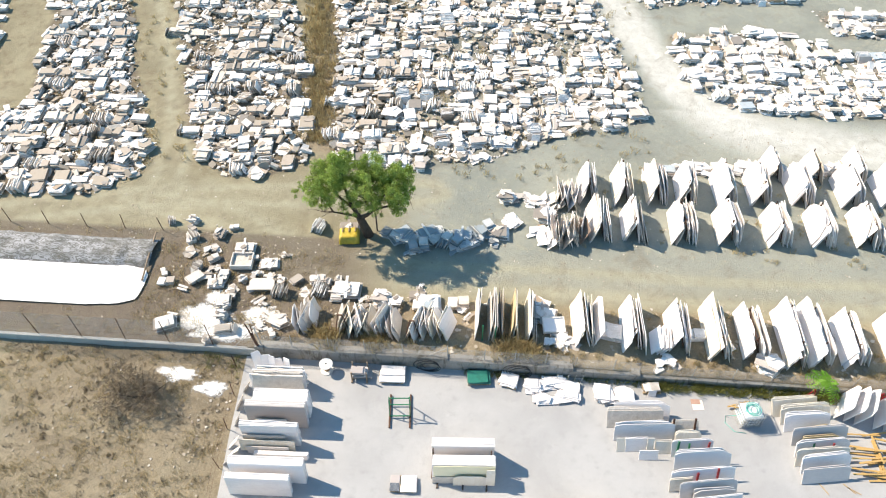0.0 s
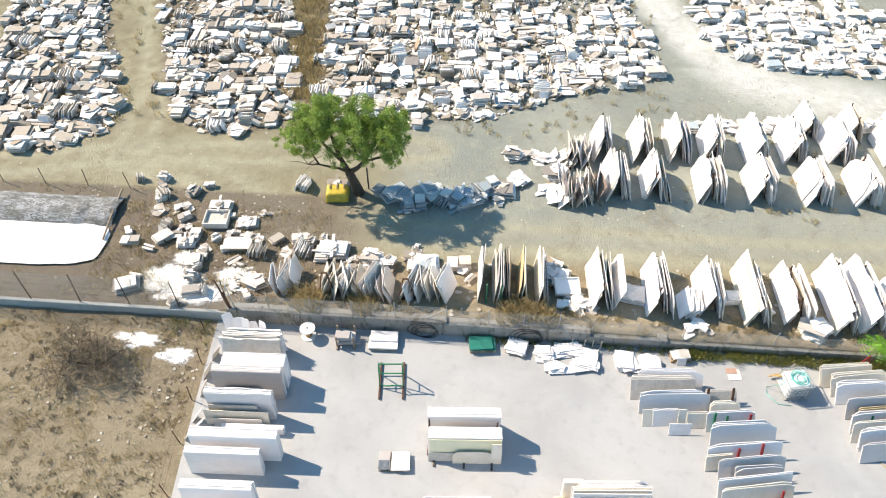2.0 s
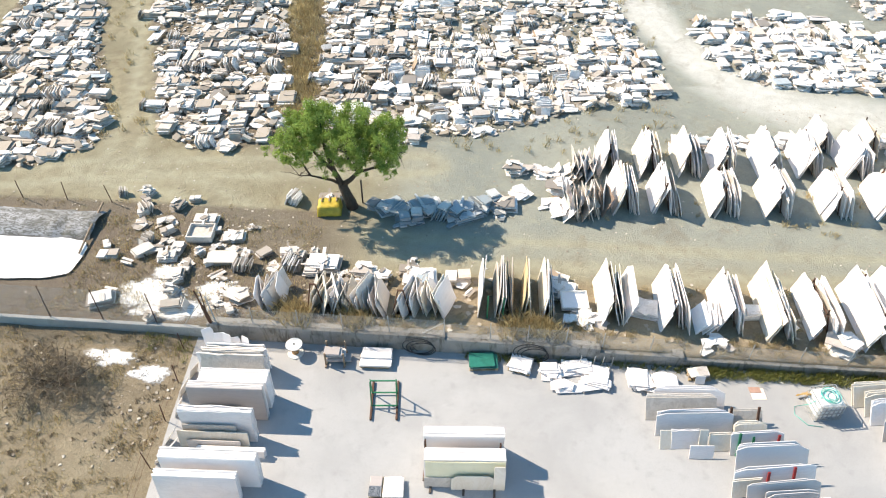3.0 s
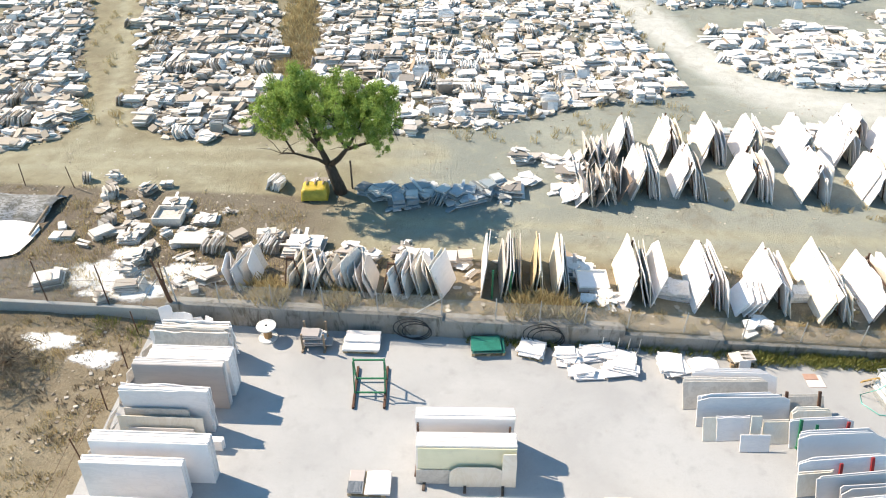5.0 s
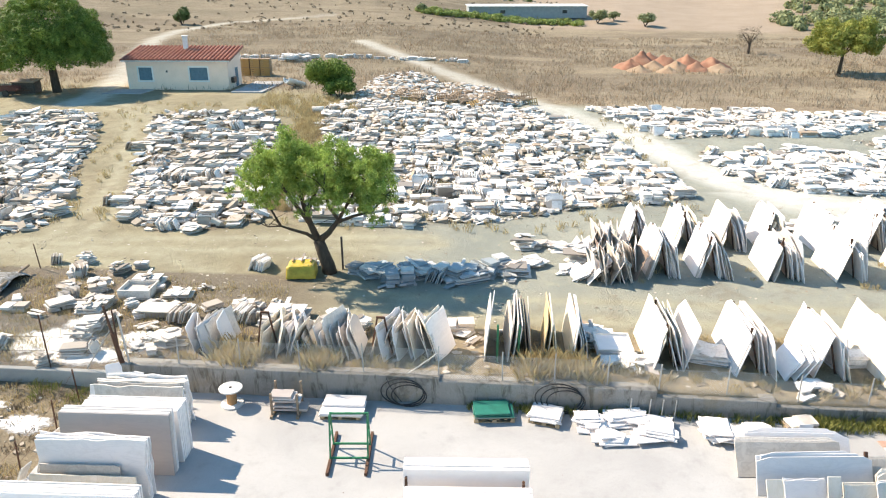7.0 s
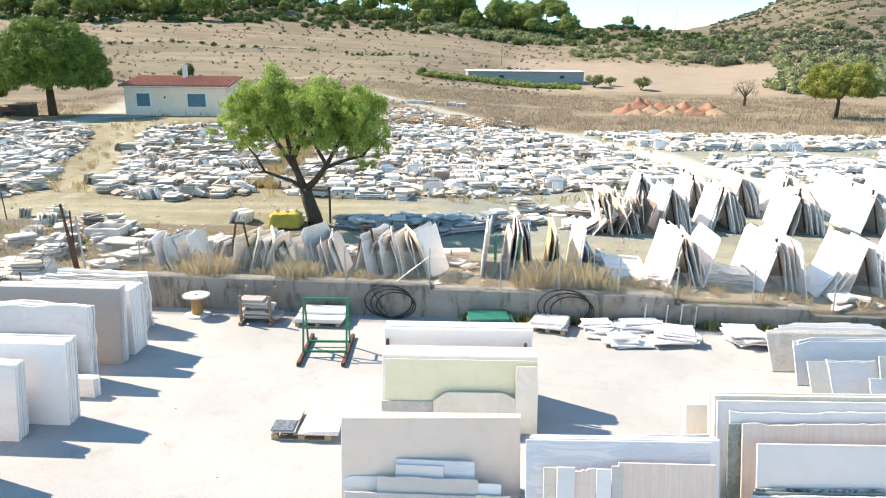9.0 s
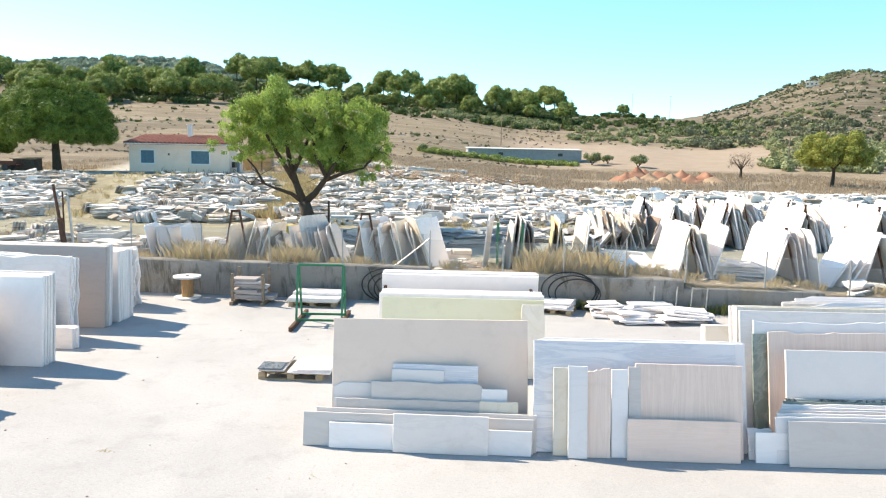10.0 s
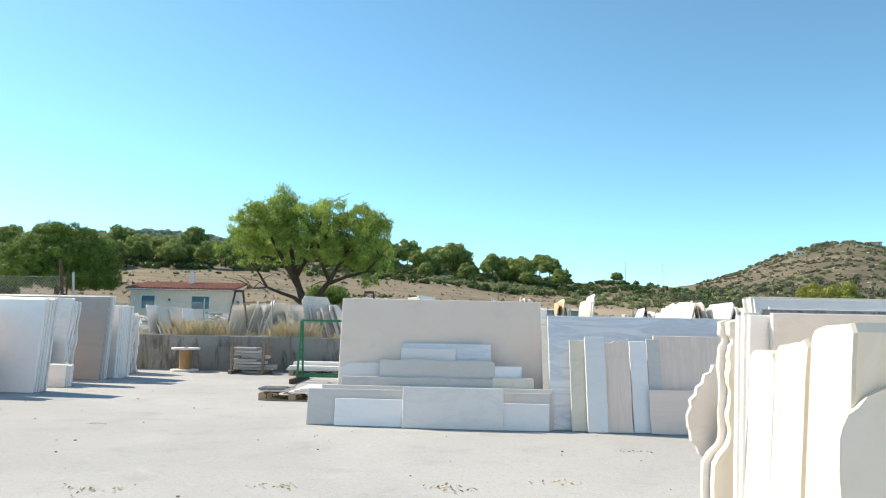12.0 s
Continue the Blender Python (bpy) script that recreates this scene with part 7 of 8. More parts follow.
def bank_at(th):
    """Distance of the terrace bank that runs across the slope."""
    return 224 - 0.9 * max(0, th + 26) + 0.5 * max(0, th + 15) + 2 * math.sin(th * 0.7)


sp = [(*polar(R.uniform(-36, 5), R.uniform(256, 300)), R.uniform(0.9, 2.6)) for _ in range(420)]
sp += [(*polar(R.uniform(-30, 2), R.uniform(300, 328)), R.uniform(0.8, 1.8)) for _ in range(220)]
sp += [(*polar(R.uniform(0, 18), R.uniform(264, 330)), R.uniform(0.8, 2.6)) for _ in range(210)]
sp += [(*polar(R.uniform(-36, 6), R.uniform(292, 328)), R.uniform(1.6, 3.4)) for _ in range(330)]
sp += [(*polar(R.uniform(-30, -8), R.uniform(240, 262)), R.uniform(0.4, 1.0)) for _ in range(36)]
sp += [(*polar(th, bank_at(th) + R.uniform(-1.5, 1.5)), R.uniform(0.3, 0.9)) for th in (R.uniform(-36, 3) for _ in range(90)) if noise.noise((th * 0.9, 2, 6)) > -0.1]
scrub("dark_scrub", "dark evergreen scrub dotted over the hillside", sp, DARKLEAF, 71, 40, 0.45)
sp = [(*polar(R.uniform(15, 36), R.uniform(235, 495)), R.uniform(0.3, 1.0)) for _ in range(900)]
for k in range(1700):
    th, r = R.uniform(15, 36), 252 + 20.5 * R.randrange(12)
    if noise.noise((th * 0.5, r * 0.11, 4)) > -0.15:
        sp.append((*polar(th, r + 10 * math.sin(th * 0.5 + r) + R.uniform(-2.2, 2.2)), R.uniform(0.4, 1.25)))
sp += [(*polar(R.uniform(14, 36), R.uniform(225, 300)), R.uniform(1.5, 3.2)) for _ in range(130)]
sp += [(*polar(R.uniform(17, 27), R.uniform(470, 500)), R.uniform(1.2, 2.6)) for _ in range(40)]
scrub("hill_scrub", "dull green scrub dotted over the terraced hill", sp, HILLLEAF, 76, 40, 0.42)
sp = [(*polar(R.uniform(-6, 4), R.uniform(262, 284)), R.uniform(1.2, 2.8)) for _ in range(60)]
sp += [(*polar(R.uniform(19.5, 38), R.uniform(178, 240)), R.uniform(1.2, 2.4)) for _ in range(420)]
sp += [(*polar(R.uniform(10, 24), R.uniform(262, 320)), R.uniform(1.0, 2.2)) for _ in range(90)]
sp += [(*polar(R.uniform(5, 21), R.uniform(232, 270)), R.uniform(0.7, 2.0)) for _ in range(130)]
sp += [(*polar(R.uniform(16, 36), R.uniform(260, 495)), R.uniform(0.6, 1.8)) for _ in range(170)]
scrub("olive_scrub", "grey-green olive grove and scrub below the hill", sp, OLIVELEAF, 72, 60, 0.35)
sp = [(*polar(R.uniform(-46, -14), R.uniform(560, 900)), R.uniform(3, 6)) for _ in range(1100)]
scrub("far_woods", "green pine woods on the distant hill, colour paled for haze", sp, HAZYLEAF, 73, 26, 1.2)
sp = [(*polar(R.uniform(-36, 4), R.uniform(150, 262)), R.uniform(0.25, 0.6)) for _ in range(900)]
sp += [(*polar(R.uniform(0, 20), R.uniform(230, 300)), R.uniform(0.3, 0.8)) for _ in range(420)]
scrub("dry_tussocks", "dry brown tussocks over the fallow slope", sp, BROWNTWIG, 75, 60, 0.22)
sp = [(*polar(-6.5 + 12.4 * i / 95 + R.uniform(-0.2, 0.2), R.uniform(177, 182)), R.uniform(0.9, 1.4) + 0.9 * max(0, noise.noise((i * 0.21, 0, 7)))) for i in range(95)]
scrub("vine_row", "green vines and shrubs in front of the long shed", sp, RIDGELEAF, 74, 120, 0.22)
for th, r, s in ((7.0, 182, 2.6), (10.5, 178, 2.8), (8.2, 186, 1.8), (-6.5, 180, 1.6)):
    x, y = polar(th, r)
    bush("shrub", "grey-green shrub beside the long shed", x, y, s, s * 1.2, int(r * 7), OLIVELEAF, 0.22, 260, "bush", "shrubs beside the shed")

rv, rf = [], []
rg = random.Random(91)
for i in range(760):
    th, r = rg.uniform(15, 34), rg.uniform(255, 498)
    if i % 3 == 0:
        r = rg.choice((300, 345, 392, 430, 462)) + 9 * math.sin(th) + rg.uniform(-2, 2)
    if i > 420:
        th, r = rg.uniform(-16, 12), rg.uniform(290, 328)
    if i > 520:
        th = rg.uniform(-36, 3)
        r = bank_at(th) + rg.uniform(-0.8, 0.8)
    x, y = polar(th, r)
    s = rg.uniform(0.2, 0.75 if i < 521 else 0.45) * enlarge(x, y)
    v, f = piece_template(rg, s * 2.4, s * 1.6, s * 0.8)
    m = pose(x, y, ground_z(x, y) - 0.15, rg.uniform(-15, 15), rg.uniform(-15, 15), rg.uniform(0, 180))
    b = len(rv)
    rv.extend(tuple(m @ Vector(p)) for p in v)
    rf.extend(tuple(k + b for k in face) for face in f)
thing("hill_rocks", "pale rocks and terrace stones on the hillside", "rocks", kind="stuff", data=mesh_of("hill_rocks", rv, rf, rubble("hill_rock", [(0, (0.40, 0.34, 0.27)), (0.5, (0.30, 0.25, 0.20)), (0.8, (0.5, 0.46, 0.4))], True)))

# ---- the long shed ----
sh = thing("long_shed", "long low grey shed with a pale sheet roof", "shed", pose(5.2, 188, ground_z(5, 188) - 0.2, 0, 0, 9))
SW, SD, SHH = 29.5, 6.0, 2.9
part("wall", bm_box(0, 0, SHH / 2, SW, SD, SHH), SHEDWALL, sh)
bm = bmesh.new()
for i in range(60):
    x = -SW / 2 - 0.3 + i * (SW + 0.6) / 60
    box(bm, x + 0.25, 0, SHH + 0.12 + (0.03 if i % 2 else 0), 0.51, SD + 0.8, 0.10, pose(0, 0, 0, 3, 0, 0))
part("roof", bm, SHEET, sh)
for i in (2, 7):
    wdw = part("window", bm_box(-SW / 2 + 2.2 + i * 3.1, -SD / 2 - 0.02, 1.6, 1.2, 0.06, 0.8), DARKGAP, sh)
    part("frame", bm_box(-SW / 2 + 2.2 + i * 3.1, -SD / 2 - 0.04, 2.04, 1.35, 0.06, 0.08), SHEET, wdw)

# ---- the white house ----
HX, HY, HZ = -34.95, 77.0, 1.9
house = thing("house", "small single-storey cream house with a red tiled roof", "house", pose(HX, HY, HZ, 0, 0, 3.5))
HW, HD, HH = 10.9, 4.6, 3.0
bm = bmesh.new()
T = 0.25
WIN = [(-3.45, 1.5, 1.35), (2.3, 2.0, 1.35)]
# front wall with two openings
edges_x = [-HW / 2]
for cx, w, h in WIN:
    edges_x += [cx - w / 2, cx + w / 2]
edges_x.append(HW / 2)
for i in range(len(edges_x) - 1):
    x0, x1 = edges_x[i], edges_x[i + 1]
    if i % 2 == 0:
        box(bm, (x0 + x1) / 2, -HD / 2, HH / 2 - 0.2, x1 - x0, T, HH + 0.4)
    else:
        box(bm, (x0 + x1) / 2, -HD / 2, 0.35, x1 - x0, T, 1.2)
        box(bm, (x0 + x1) / 2, -HD / 2, (2.3 + HH) / 2, x1 - x0, T, HH - 2.3)
box(bm, 0, HD / 2, HH / 2 + 0.21, HW, T, HH + 1.2)
for s in (-1, 1):
    box(bm, s * (HW / 2 - T / 2), 0, HH / 2 - 0.2, T, HD - T, HH + 0.4)
    tri = [bm.verts.new((s * (HW / 2 - e), y, z)) for e in (0, T) for y, z in ((-HD / 2, HH), (HD / 2, HH), (HD / 2, HH + 0.175 * HD))]
    bm.faces.new(tri[:3])
    bm.faces.new(tri[3:])
    for a in range(3):
        b = (a + 1) % 3
        bm.faces.new((tri[a], tri[b], tri[3 + b], tri[3 + a]))
part("wall", bm, PAINTWALL, house)
for cx, w, h in WIN:
    wd = part("window", bm_box(cx, -HD / 2 + 0.06, 1.62, w, 0.05, h), BLUEWOOD, house, "blue shuttered window")
    for dx, dz, sx, sz in ((-w / 2 - 0.04, 0, 0.14, h + 0.28), (w / 2 + 0.04, 0, 0.14, h + 0.28), (0, h / 2 + 0.07, w + 0.2, 0.14), (0, -h / 2 - 0.07, w + 0.3, 0.14)):
        part("frame", bm_box(cx + dx, -HD / 2 - 0.13, 1.62 + dz, sx, 0.06, sz), WHITEPAINT, wd)
    for k in range(2):
        part("shutter_stile", bm_box(cx + (k - 0.5) * w * 0.5, -HD / 2 + 0.03, 1.62, w * 0.44, 0.03, h * 0.9), BLUEWOOD, wd)
part("wall_lamp", bm_box(-1.1, -HD / 2 - 0.17, 1.9, 0.16, 0.1, 0.22), DARKGAP, house)
# roof: rows of rounded tiles on one pitch
roof = part("roof", bm_box(0, 0, 0, HW + 0.7, HD + 0.9, 0.1, m=pose(0, 0, HH + 0.1 * HD, 10.2, 0, 0)), TILEGAP, house)
TR = 27
bm = bmesh.new()
tube(bm, [(0, -(HD + 0.9) / 2, 0.1), (0, (HD + 0.9) / 2, 0.1)], 0.16, 8)
tile_mesh = bm_mesh("roof_tile", bm, TILE)
for i in range(TR):
    t_ob = part("roof_tile", tile_mesh, None, roof)
    t_ob.matrix_basis = pose(0, 0, HH + 0.1 * HD, 10.2, 0, 0) @ pose(-(HW + 0.6) / 2 + (HW + 0.6) * i / (TR - 1), 0, 0)
ch = part("chimney", bm_box(-0.2, 1.5, HH + 1.3, 0.45, 0.45, 1.8, chamfer=0.02), WHITEPAINT, house)
part("cap", bm_box(-0.2, 1.5, HH + 2.25, 0.62, 0.62, 0.1), WHITEPAINT, ch)
part("gutter", bm_box(0, -HD / 2 - 0.42, HH + 0.0, HW + 0.7, 0.1, 0.1), WHITEPAINT, house)
part("air_conditioner", bm_box(HW / 2 + 0.2, -1.2, 0.9, 0.35, 0.9, 0.6, chamfer=0.02), DARKGAP, house)
part("side_door", bm_box(HW / 2 + 0.01, 0.6, 1.0, 0.05, 0.9, 2.0), BLUEWOOD, house)
bm = bmesh.new()
box(bm, -26.8, 77.0, 1.8, 3.4, 8.0, 0.4, chamfer=0.03)
thing("patio", "pale concrete patio beside the house", "patio", kind="structure", data=bm_mesh("patio", bm, YARD))
bm = bmesh.new()
box(bm, -39.5, 72.6, 1.75, 4.2, 3.0, 0.4, chamfer=0.03)
thing("terrace", "pale concrete terrace in front of the house", "terrace", kind="structure", data=bm_mesh("terrace", bm, YARD))

# ---- round the house: crates, boat, shack, rusty cart ----
for i, (dx, dy, lay) in enumerate(((0, 0, 0), (1.25, 0, 0), (2.5, 0, 0), (0, 0, 1), (1.25, 0, 1), (2.5, 0, 1))):
    x, y = -31.2 + dx, 85.7 + dy
    cr = thing("wooden_crate", "orange-brown slatted wooden crate in a stack", "crate", pose(x, y, ground_z(-30, 85.7) + 1.0 * lay), "stacked crates")
    for s in (-1, 1):
        for k in range(4):
            part("slat", bm_box(0, s * 0.5, 0.14 + 0.24 * k, 1.1, 0.04, 0.17), ORANGE_TIMBER, cr)
            part("slat", bm_box(s * 0.53, 0, 0.14 + 0.24 * k, 0.04, 1.0, 0.17), OLDTIMBER, cr)
    part("floor", bm_box(0, 0, 0.03, 1.1, 1.0, 0.06), ORANGE_TIMBER, cr)
    part("lid", bm_box(0, 0, 0.975, 1.1, 1.0, 0.03), OLDTIMBER, cr)
boat = thing("boat", "small white and blue rowing boat lying on dry ground", "boat", pose(-23.2, 78.2, ground_z(-23.2, 78.2) + 0.05, 0, 18, 70))
v, f = [], []
for i in range(9):
    k = i / 8
    w = 0.75 * math.sin(math.pi * min(1, 0.12 + 0.75 * k)) ** 0.6
    for j in range(7):
        a = math.pi * j / 6
        v.append((-1.6 + 3.2 * k, -w * math.cos(a), 0.62 - 0.6 * math.sin(a) * (1 - 0.3 * k)))
for i in range(8):
    for j in range(6):
        a = i * 7 + j
        f.append((a, a + 1, a + 8, a + 7))
hull = part("hull", mesh_of("hull", v, f, WHITEPAINT, True), None, boat)
md = hull.modifiers.new("thickness", "SOLIDIFY")
md.thickness = 0.05
for x in (-0.9, 0.0, 0.8):
    part("thwart", bm_box(x, 0, 0.5, 0.25, 1.15, 0.04), BLUEWOOD, boat)
part("keel_band", bm_box(0, 0, 0.0, 2.6, 0.08, 0.08), BLUEWOOD, boat)
shack = thing("shack", "low dark timber shack under the pine", "shack", pose(-49.8, 71.3, ground_z(-49.8, 71.3), 0, 0, 8))
part("wall", bm_box(0, 0, 0.6, 2.2, 1.6, 1.2), DARKWOOD, shack)
part("roof", bm_box(0, 0, 1.25, 2.6, 2.0, 0.08, m=pose(0, 0, 0, 4, 0, 0)), OLDTIMBER, shack)
cart = thing("trailer", "rusty red farm trailer by the track", "trailer", pose(-50.5, 69.0, ground_z(-50.5, 69.0), 0, 0, 12))
part("bed", bm_box(0, 0, 0.6, 2.4, 1.3, 0.12, chamfer=0.02), OLDRED, cart)
for s in (-1, 1):
    part("side_panel", bm_box(0, s * 0.63, 0.8, 2.4, 0.05, 0.35), OLDRED, cart)
    bm = bmesh.new()
    bmesh.ops.create_cone(bm, cap_ends=True, segments=18, radius1=0.33, radius2=0.33, depth=0.18, matrix=pose(0.2, s * 0.75, 0.33, 90, 0, 0))
    part("wheel", bm, RUBBER, cart)
part("drawbar", bm_box(1.7, 0, 0.5, 1.2, 0.08, 0.08), RUST, cart)

# ---- junk heap: rubble, pallets, timber ----
hv, hf = [], []
hr = random.Random(5)
for i in range(2300):
    a, q = hr.uniform(0, 6.283), math.sqrt(hr.random())
    cx, cy, rx, ry, top = hr.choice(((-11.5, 82, 4.0, 9.0, 0.8), (-6, 78, 6.5, 6.0, 0.7), (-12.5, 74, 3.0, 6.0, 0.6), (-1, 75, 3.6, 4.0, 0.6)))
    x, y = cx + math.cos(a) * q * rx, cy + math.sin(a) * q * ry
    v, f = piece_template(hr, hr.uniform(0.3, 1.1), hr.uniform(0.2, 0.6), hr.uniform(0.06, 0.25))
    m = pose(x, y, ground_z(x, y) + top * (1 - q * q) * hr.uniform(0.75, 1.0), hr.uniform(-22, 22), hr.uniform(-22, 22), hr.uniform(0, 360))
    b = len(hv)
    hv.extend(tuple(m @ Vector(p)) for p in v)
    hf.extend(tuple(k + b for k in face) for face in f)
for cx, cy, rx, ry, top in ((-11.5, 82, 3.8, 8.6, 0.7), (-6, 78, 6.2, 5.7, 0.6), (-12.5, 74, 2.8, 5.6, 0.5), (-1, 75, 3.4, 3.7, 0.5)):
    b = len(hv)
    for j in range(5):
        q = j / 4
        for i in range(16):
            a = i * math.pi / 8
            x, y = cx + math.cos(a) * q * rx, cy + math.sin(a) * q * ry
            hv.append((x, y, ground_z(x, y) + top * (1 - q * q) - 0.05))
    for j in range(4):
        for i in range(16):
            p, q2 = b + j * 16 + i, b + j * 16 + (i + 1) % 16
            hf.append((p, q2, q2 + 16, p + 16))
thing("rubble_heap", "long heap of white marble rubble and scrap", "rubble", kind="stuff", data=mesh_of("rubble_heap", hv, hf, rubble("mixed_scrap", [(0, (0.62, 0.59, 0.55)), (0.3, (0.36, 0.27, 0.19)), (0.5, (0.76, 0.75, 0.73)), (0.7, (0.26, 0.19, 0.13)), (0.85, (0.45, 0.38, 0.30))], True)))
for i in range(22):
    x, y = hr.uniform(-10.5, 0.5), hr.uniform(70.6, 73.2)
    if i > 17:
        x, y = 1.2 + 0.6 * (i - 18), 73.5
    pw = thing("scrap_pallet", "old brown wooden pallet thrown on the junk heap", "pallet", pose(x, y, ground_z(x, y) + 0.15 + 0.35 * (i % 3), hr.uniform(15, 80), hr.uniform(-14, 14), hr.uniform(-30, 30)), "pallets on the junk heap")
    for k in range(5):
        part("deck_board", bm_box(-0.5 + 0.25 * k, 0, 0.11, 0.12, 0.9, 0.025), OLDTIMBER if i % 3 else ORANGE_TIMBER, pw)
    for k in (-1, 0, 1):
        part("bearer", bm_box(0, k * 0.4, 0.05, 1.15, 0.09, 0.09), OLDTIMBER, pw)
for i in range(26):
    x, y = hr.uniform(-12, 1), hr.uniform(70.5, 76)
    pk = thing("scrap_plank", "weathered brown plank on the junk heap", "plank", pose(x, y, ground_z(x, y) + hr.uniform(0.3, 1.1), hr.uniform(-25, 25), hr.uniform(-25, 25), hr.uniform(0, 180)), "planks on the junk heap")
    part("board", bm_box(0, 0, 0, hr.uniform(1.0, 2.4), 0.14, 0.05), OLDTIMBER, pk)
# stones along the far side of the lane
for i in range(24):
    x = -39 + 33 * i / 23 + hr.uniform(-0.4, 0.4)
    y = 99.5 + 0.14 * (x + 39) + hr.uniform(-0.5, 0.5)
    stack_thing(hr.randrange(32), pose(x, y, ground_z(x, y), 0, 0, hr.uniform(-20, 20)))
for i in range(12):
    x, y = -29 + hr.uniform(-2, 3), 97.8 + hr.uniform(-1, 1)
    stack_thing(hr.randrange(32), pose(x, y, ground_z(x, y) + 0.2 * (i % 3), 0, 0, hr.uniform(-20, 20)))
# ---- red earth mounds ----
for i, (x, y, r, h, m) in enumerate(((19.9, 108, 2.7, 1.35, REDEARTH), (23.2, 107.5, 2.6, 1.15, REDEARTH), (21.4, 109.5, 2.6, 1.2, REDEARTH), (26.2, 107.0, 2.6, 1.2, REDEARTH), (29.2, 105.5, 2.6, 1.1, REDEARTH), (17.8, 104.5, 2.3, 0.95, REDEARTH), (20.9, 103.6, 2.0, 0.85, SANDHEAP), (24.0, 103.4, 2.1, 0.85, SANDHEAP), (26.6, 103.0, 2.2, 0.8, REDEARTH), (29.6, 102.4, 2.3, 0.75, SANDHEAP), (18.6, 101.2, 1.8, 0.6, SANDHEAP), (22.2, 100.8, 1.8, 0.55, SANDHEAP))):
    v, f = [], []
    for j in range(9):
        q = j / 8
        for k in range(22):
            a = k * math.pi / 11
            rr = r * q * (1 + 0.35 * noise.noise((math.cos(a) * 1.6 + i, math.sin(a) * 1.6, 1)))
            px, py = x + math.cos(a) * rr, y + math.sin(a) * rr
            v.append((px, py, ground_z(px, py) + 1.4 * h * (1 - q) ** 0.9 * (1 + 0.35 * noise.noise((px * 0.9, py * 0.9, i))) + 0.22 * noise.noise((px * 1.9, py * 1.9, i)) * (1 - q) - 0.05))
    for j in range(8):
        for k in range(22):
            f.append((j * 22 + k, j * 22 + (k + 1) % 22, (j + 1) * 22 + (k + 1) % 22, (j + 1) * 22 + k))
    thing("earth_mound", "heap of loose red earth on the dry field" if m is REDEARTH else "heap of loose sandy earth on the dry field", "earth mound", group="earth mounds in the field", data=mesh_of("earth_mound", v, f, m, True))

# ---- far poles and houses ----
for th, r, h in ((-0.2, 215, 9), (9.8, 330, 10), (12.6, 335, 11), (21, 200, 8), (5.2, 300, 9)):
    x, y = polar(th, r)
    h *= enlarge(x, y)
    up = thing("utility_pole", "thin wooden utility pole on the hillside", "utility pole", pose(x, y, ground_z(x, y)), "utility poles")
    part("pole", limb([(0, 0, -0.3), (0, 0, h)], 0.14, 0.09, 6), OLDTIMBER, up)
    part("cross_arm", bm_box(0, 0, h - 0.5, 1.4, 0.1, 0.12), OLDTIMBER, up)
for th, r, w, roofm in ((26.8, 494, 14, TILE), (22.1, 405, 9, SHEET)):
    x, y = polar(th, r)
    hz = ground_z(x, y)
    fh = thing("hill_house", "small pale house on top of the hill", "house", pose(x, y, hz - 0.5, 0, 0, -th), "houses on the hill")
    part("wall", bm_box(0, 0, 2.0, w, 6, 4.0), PAINTWALL, fh)
    part("roof", bm_box(0, 0, 4.3, w + 1, 7, 0.6, chamfer=0.2), roofm, fh)
    for k in range(3):
        part("window", bm_box(-w / 3 + k * w / 3, -3.02, 2.5, 1.0, 0.1, 1.2), DARKGAP, fh)


# ---- slurry basin and near heaps ----
bm = bmesh.new()
ring = []
for i in range(40):
    a = i * math.pi / 20
    c, s = math.cos(a), math.sin(a)
    ring.append((-27.5 + 6.6 * math.copysign(abs(c) ** 0.35, c) + 0.2 * noise.noise((c * 3, s * 3, 1)), 23.75 + 1.55 * math.copysign(abs(s) ** 0.4, s) + 0.04 * (c * 6) + 0.15 * noise.noise((c * 4, s * 4, 2))))
bm.faces.new([bm.verts.new((x, y, 0.66)) for x, y in ring])
thing("slurry", "dried white marble slurry filling a shallow basin", "slurry", kind="structure", data=bm_mesh("slurry", bm, plain("white_slurry", (0.86, 0.86, 0.85), (0.80, 0.80, 0.79), 1.2, 0.8, 0, 0.3, spot=(0.74, 0.74, 0.73))))
bv, bf = [], []
for j in range(7):
    for i in range(50):
        x, y = -34.2 + 13.0 * i / 49, 25.25 + 2.6 * j / 6
        bv.append((x, y, ground_z(x, y) + 0.12 + 0.5 * math.sin(math.pi * j / 6) * (0.7 + 0.5 * noise.noise((x * 0.6, y * 0.9, 2))) + 0.12 * noise.noise((x * 2, y * 2, 4)) - (0.2 if j in (0, 6) or i in (0, 49) else 0)))
for j in range(6):
    for i in range(49):
        a = j * 50 + i
        bf.append((a, a + 1, a + 51, a + 50))
bank = stone("slurry_bank", (0.40, 0.41, 0.43), (0.10, 0.10, 0.085), 0.9, (0.35, 0.9, 1), 3.2, 0.9, dirt=(0.12, 0.11, 0.075), dirt_amt=0.95)
thing("slurry_bank", "grey streaked bank of old marble slurry", "bank", kind="structure", data=mesh_of("slurry_bank", bv, bf, bank, True))
bm = bmesh.new()
tube(bm, [(-21.1, 24.2, 0.75), (-21.3, 26.0, 0.85), (-21.5, 28.1, 0.9)], 0.06, 8)
thing("log", "weathered pale timber pole beside the basin", "pole", data=bm_mesh("log", bm, OLDTIMBER))

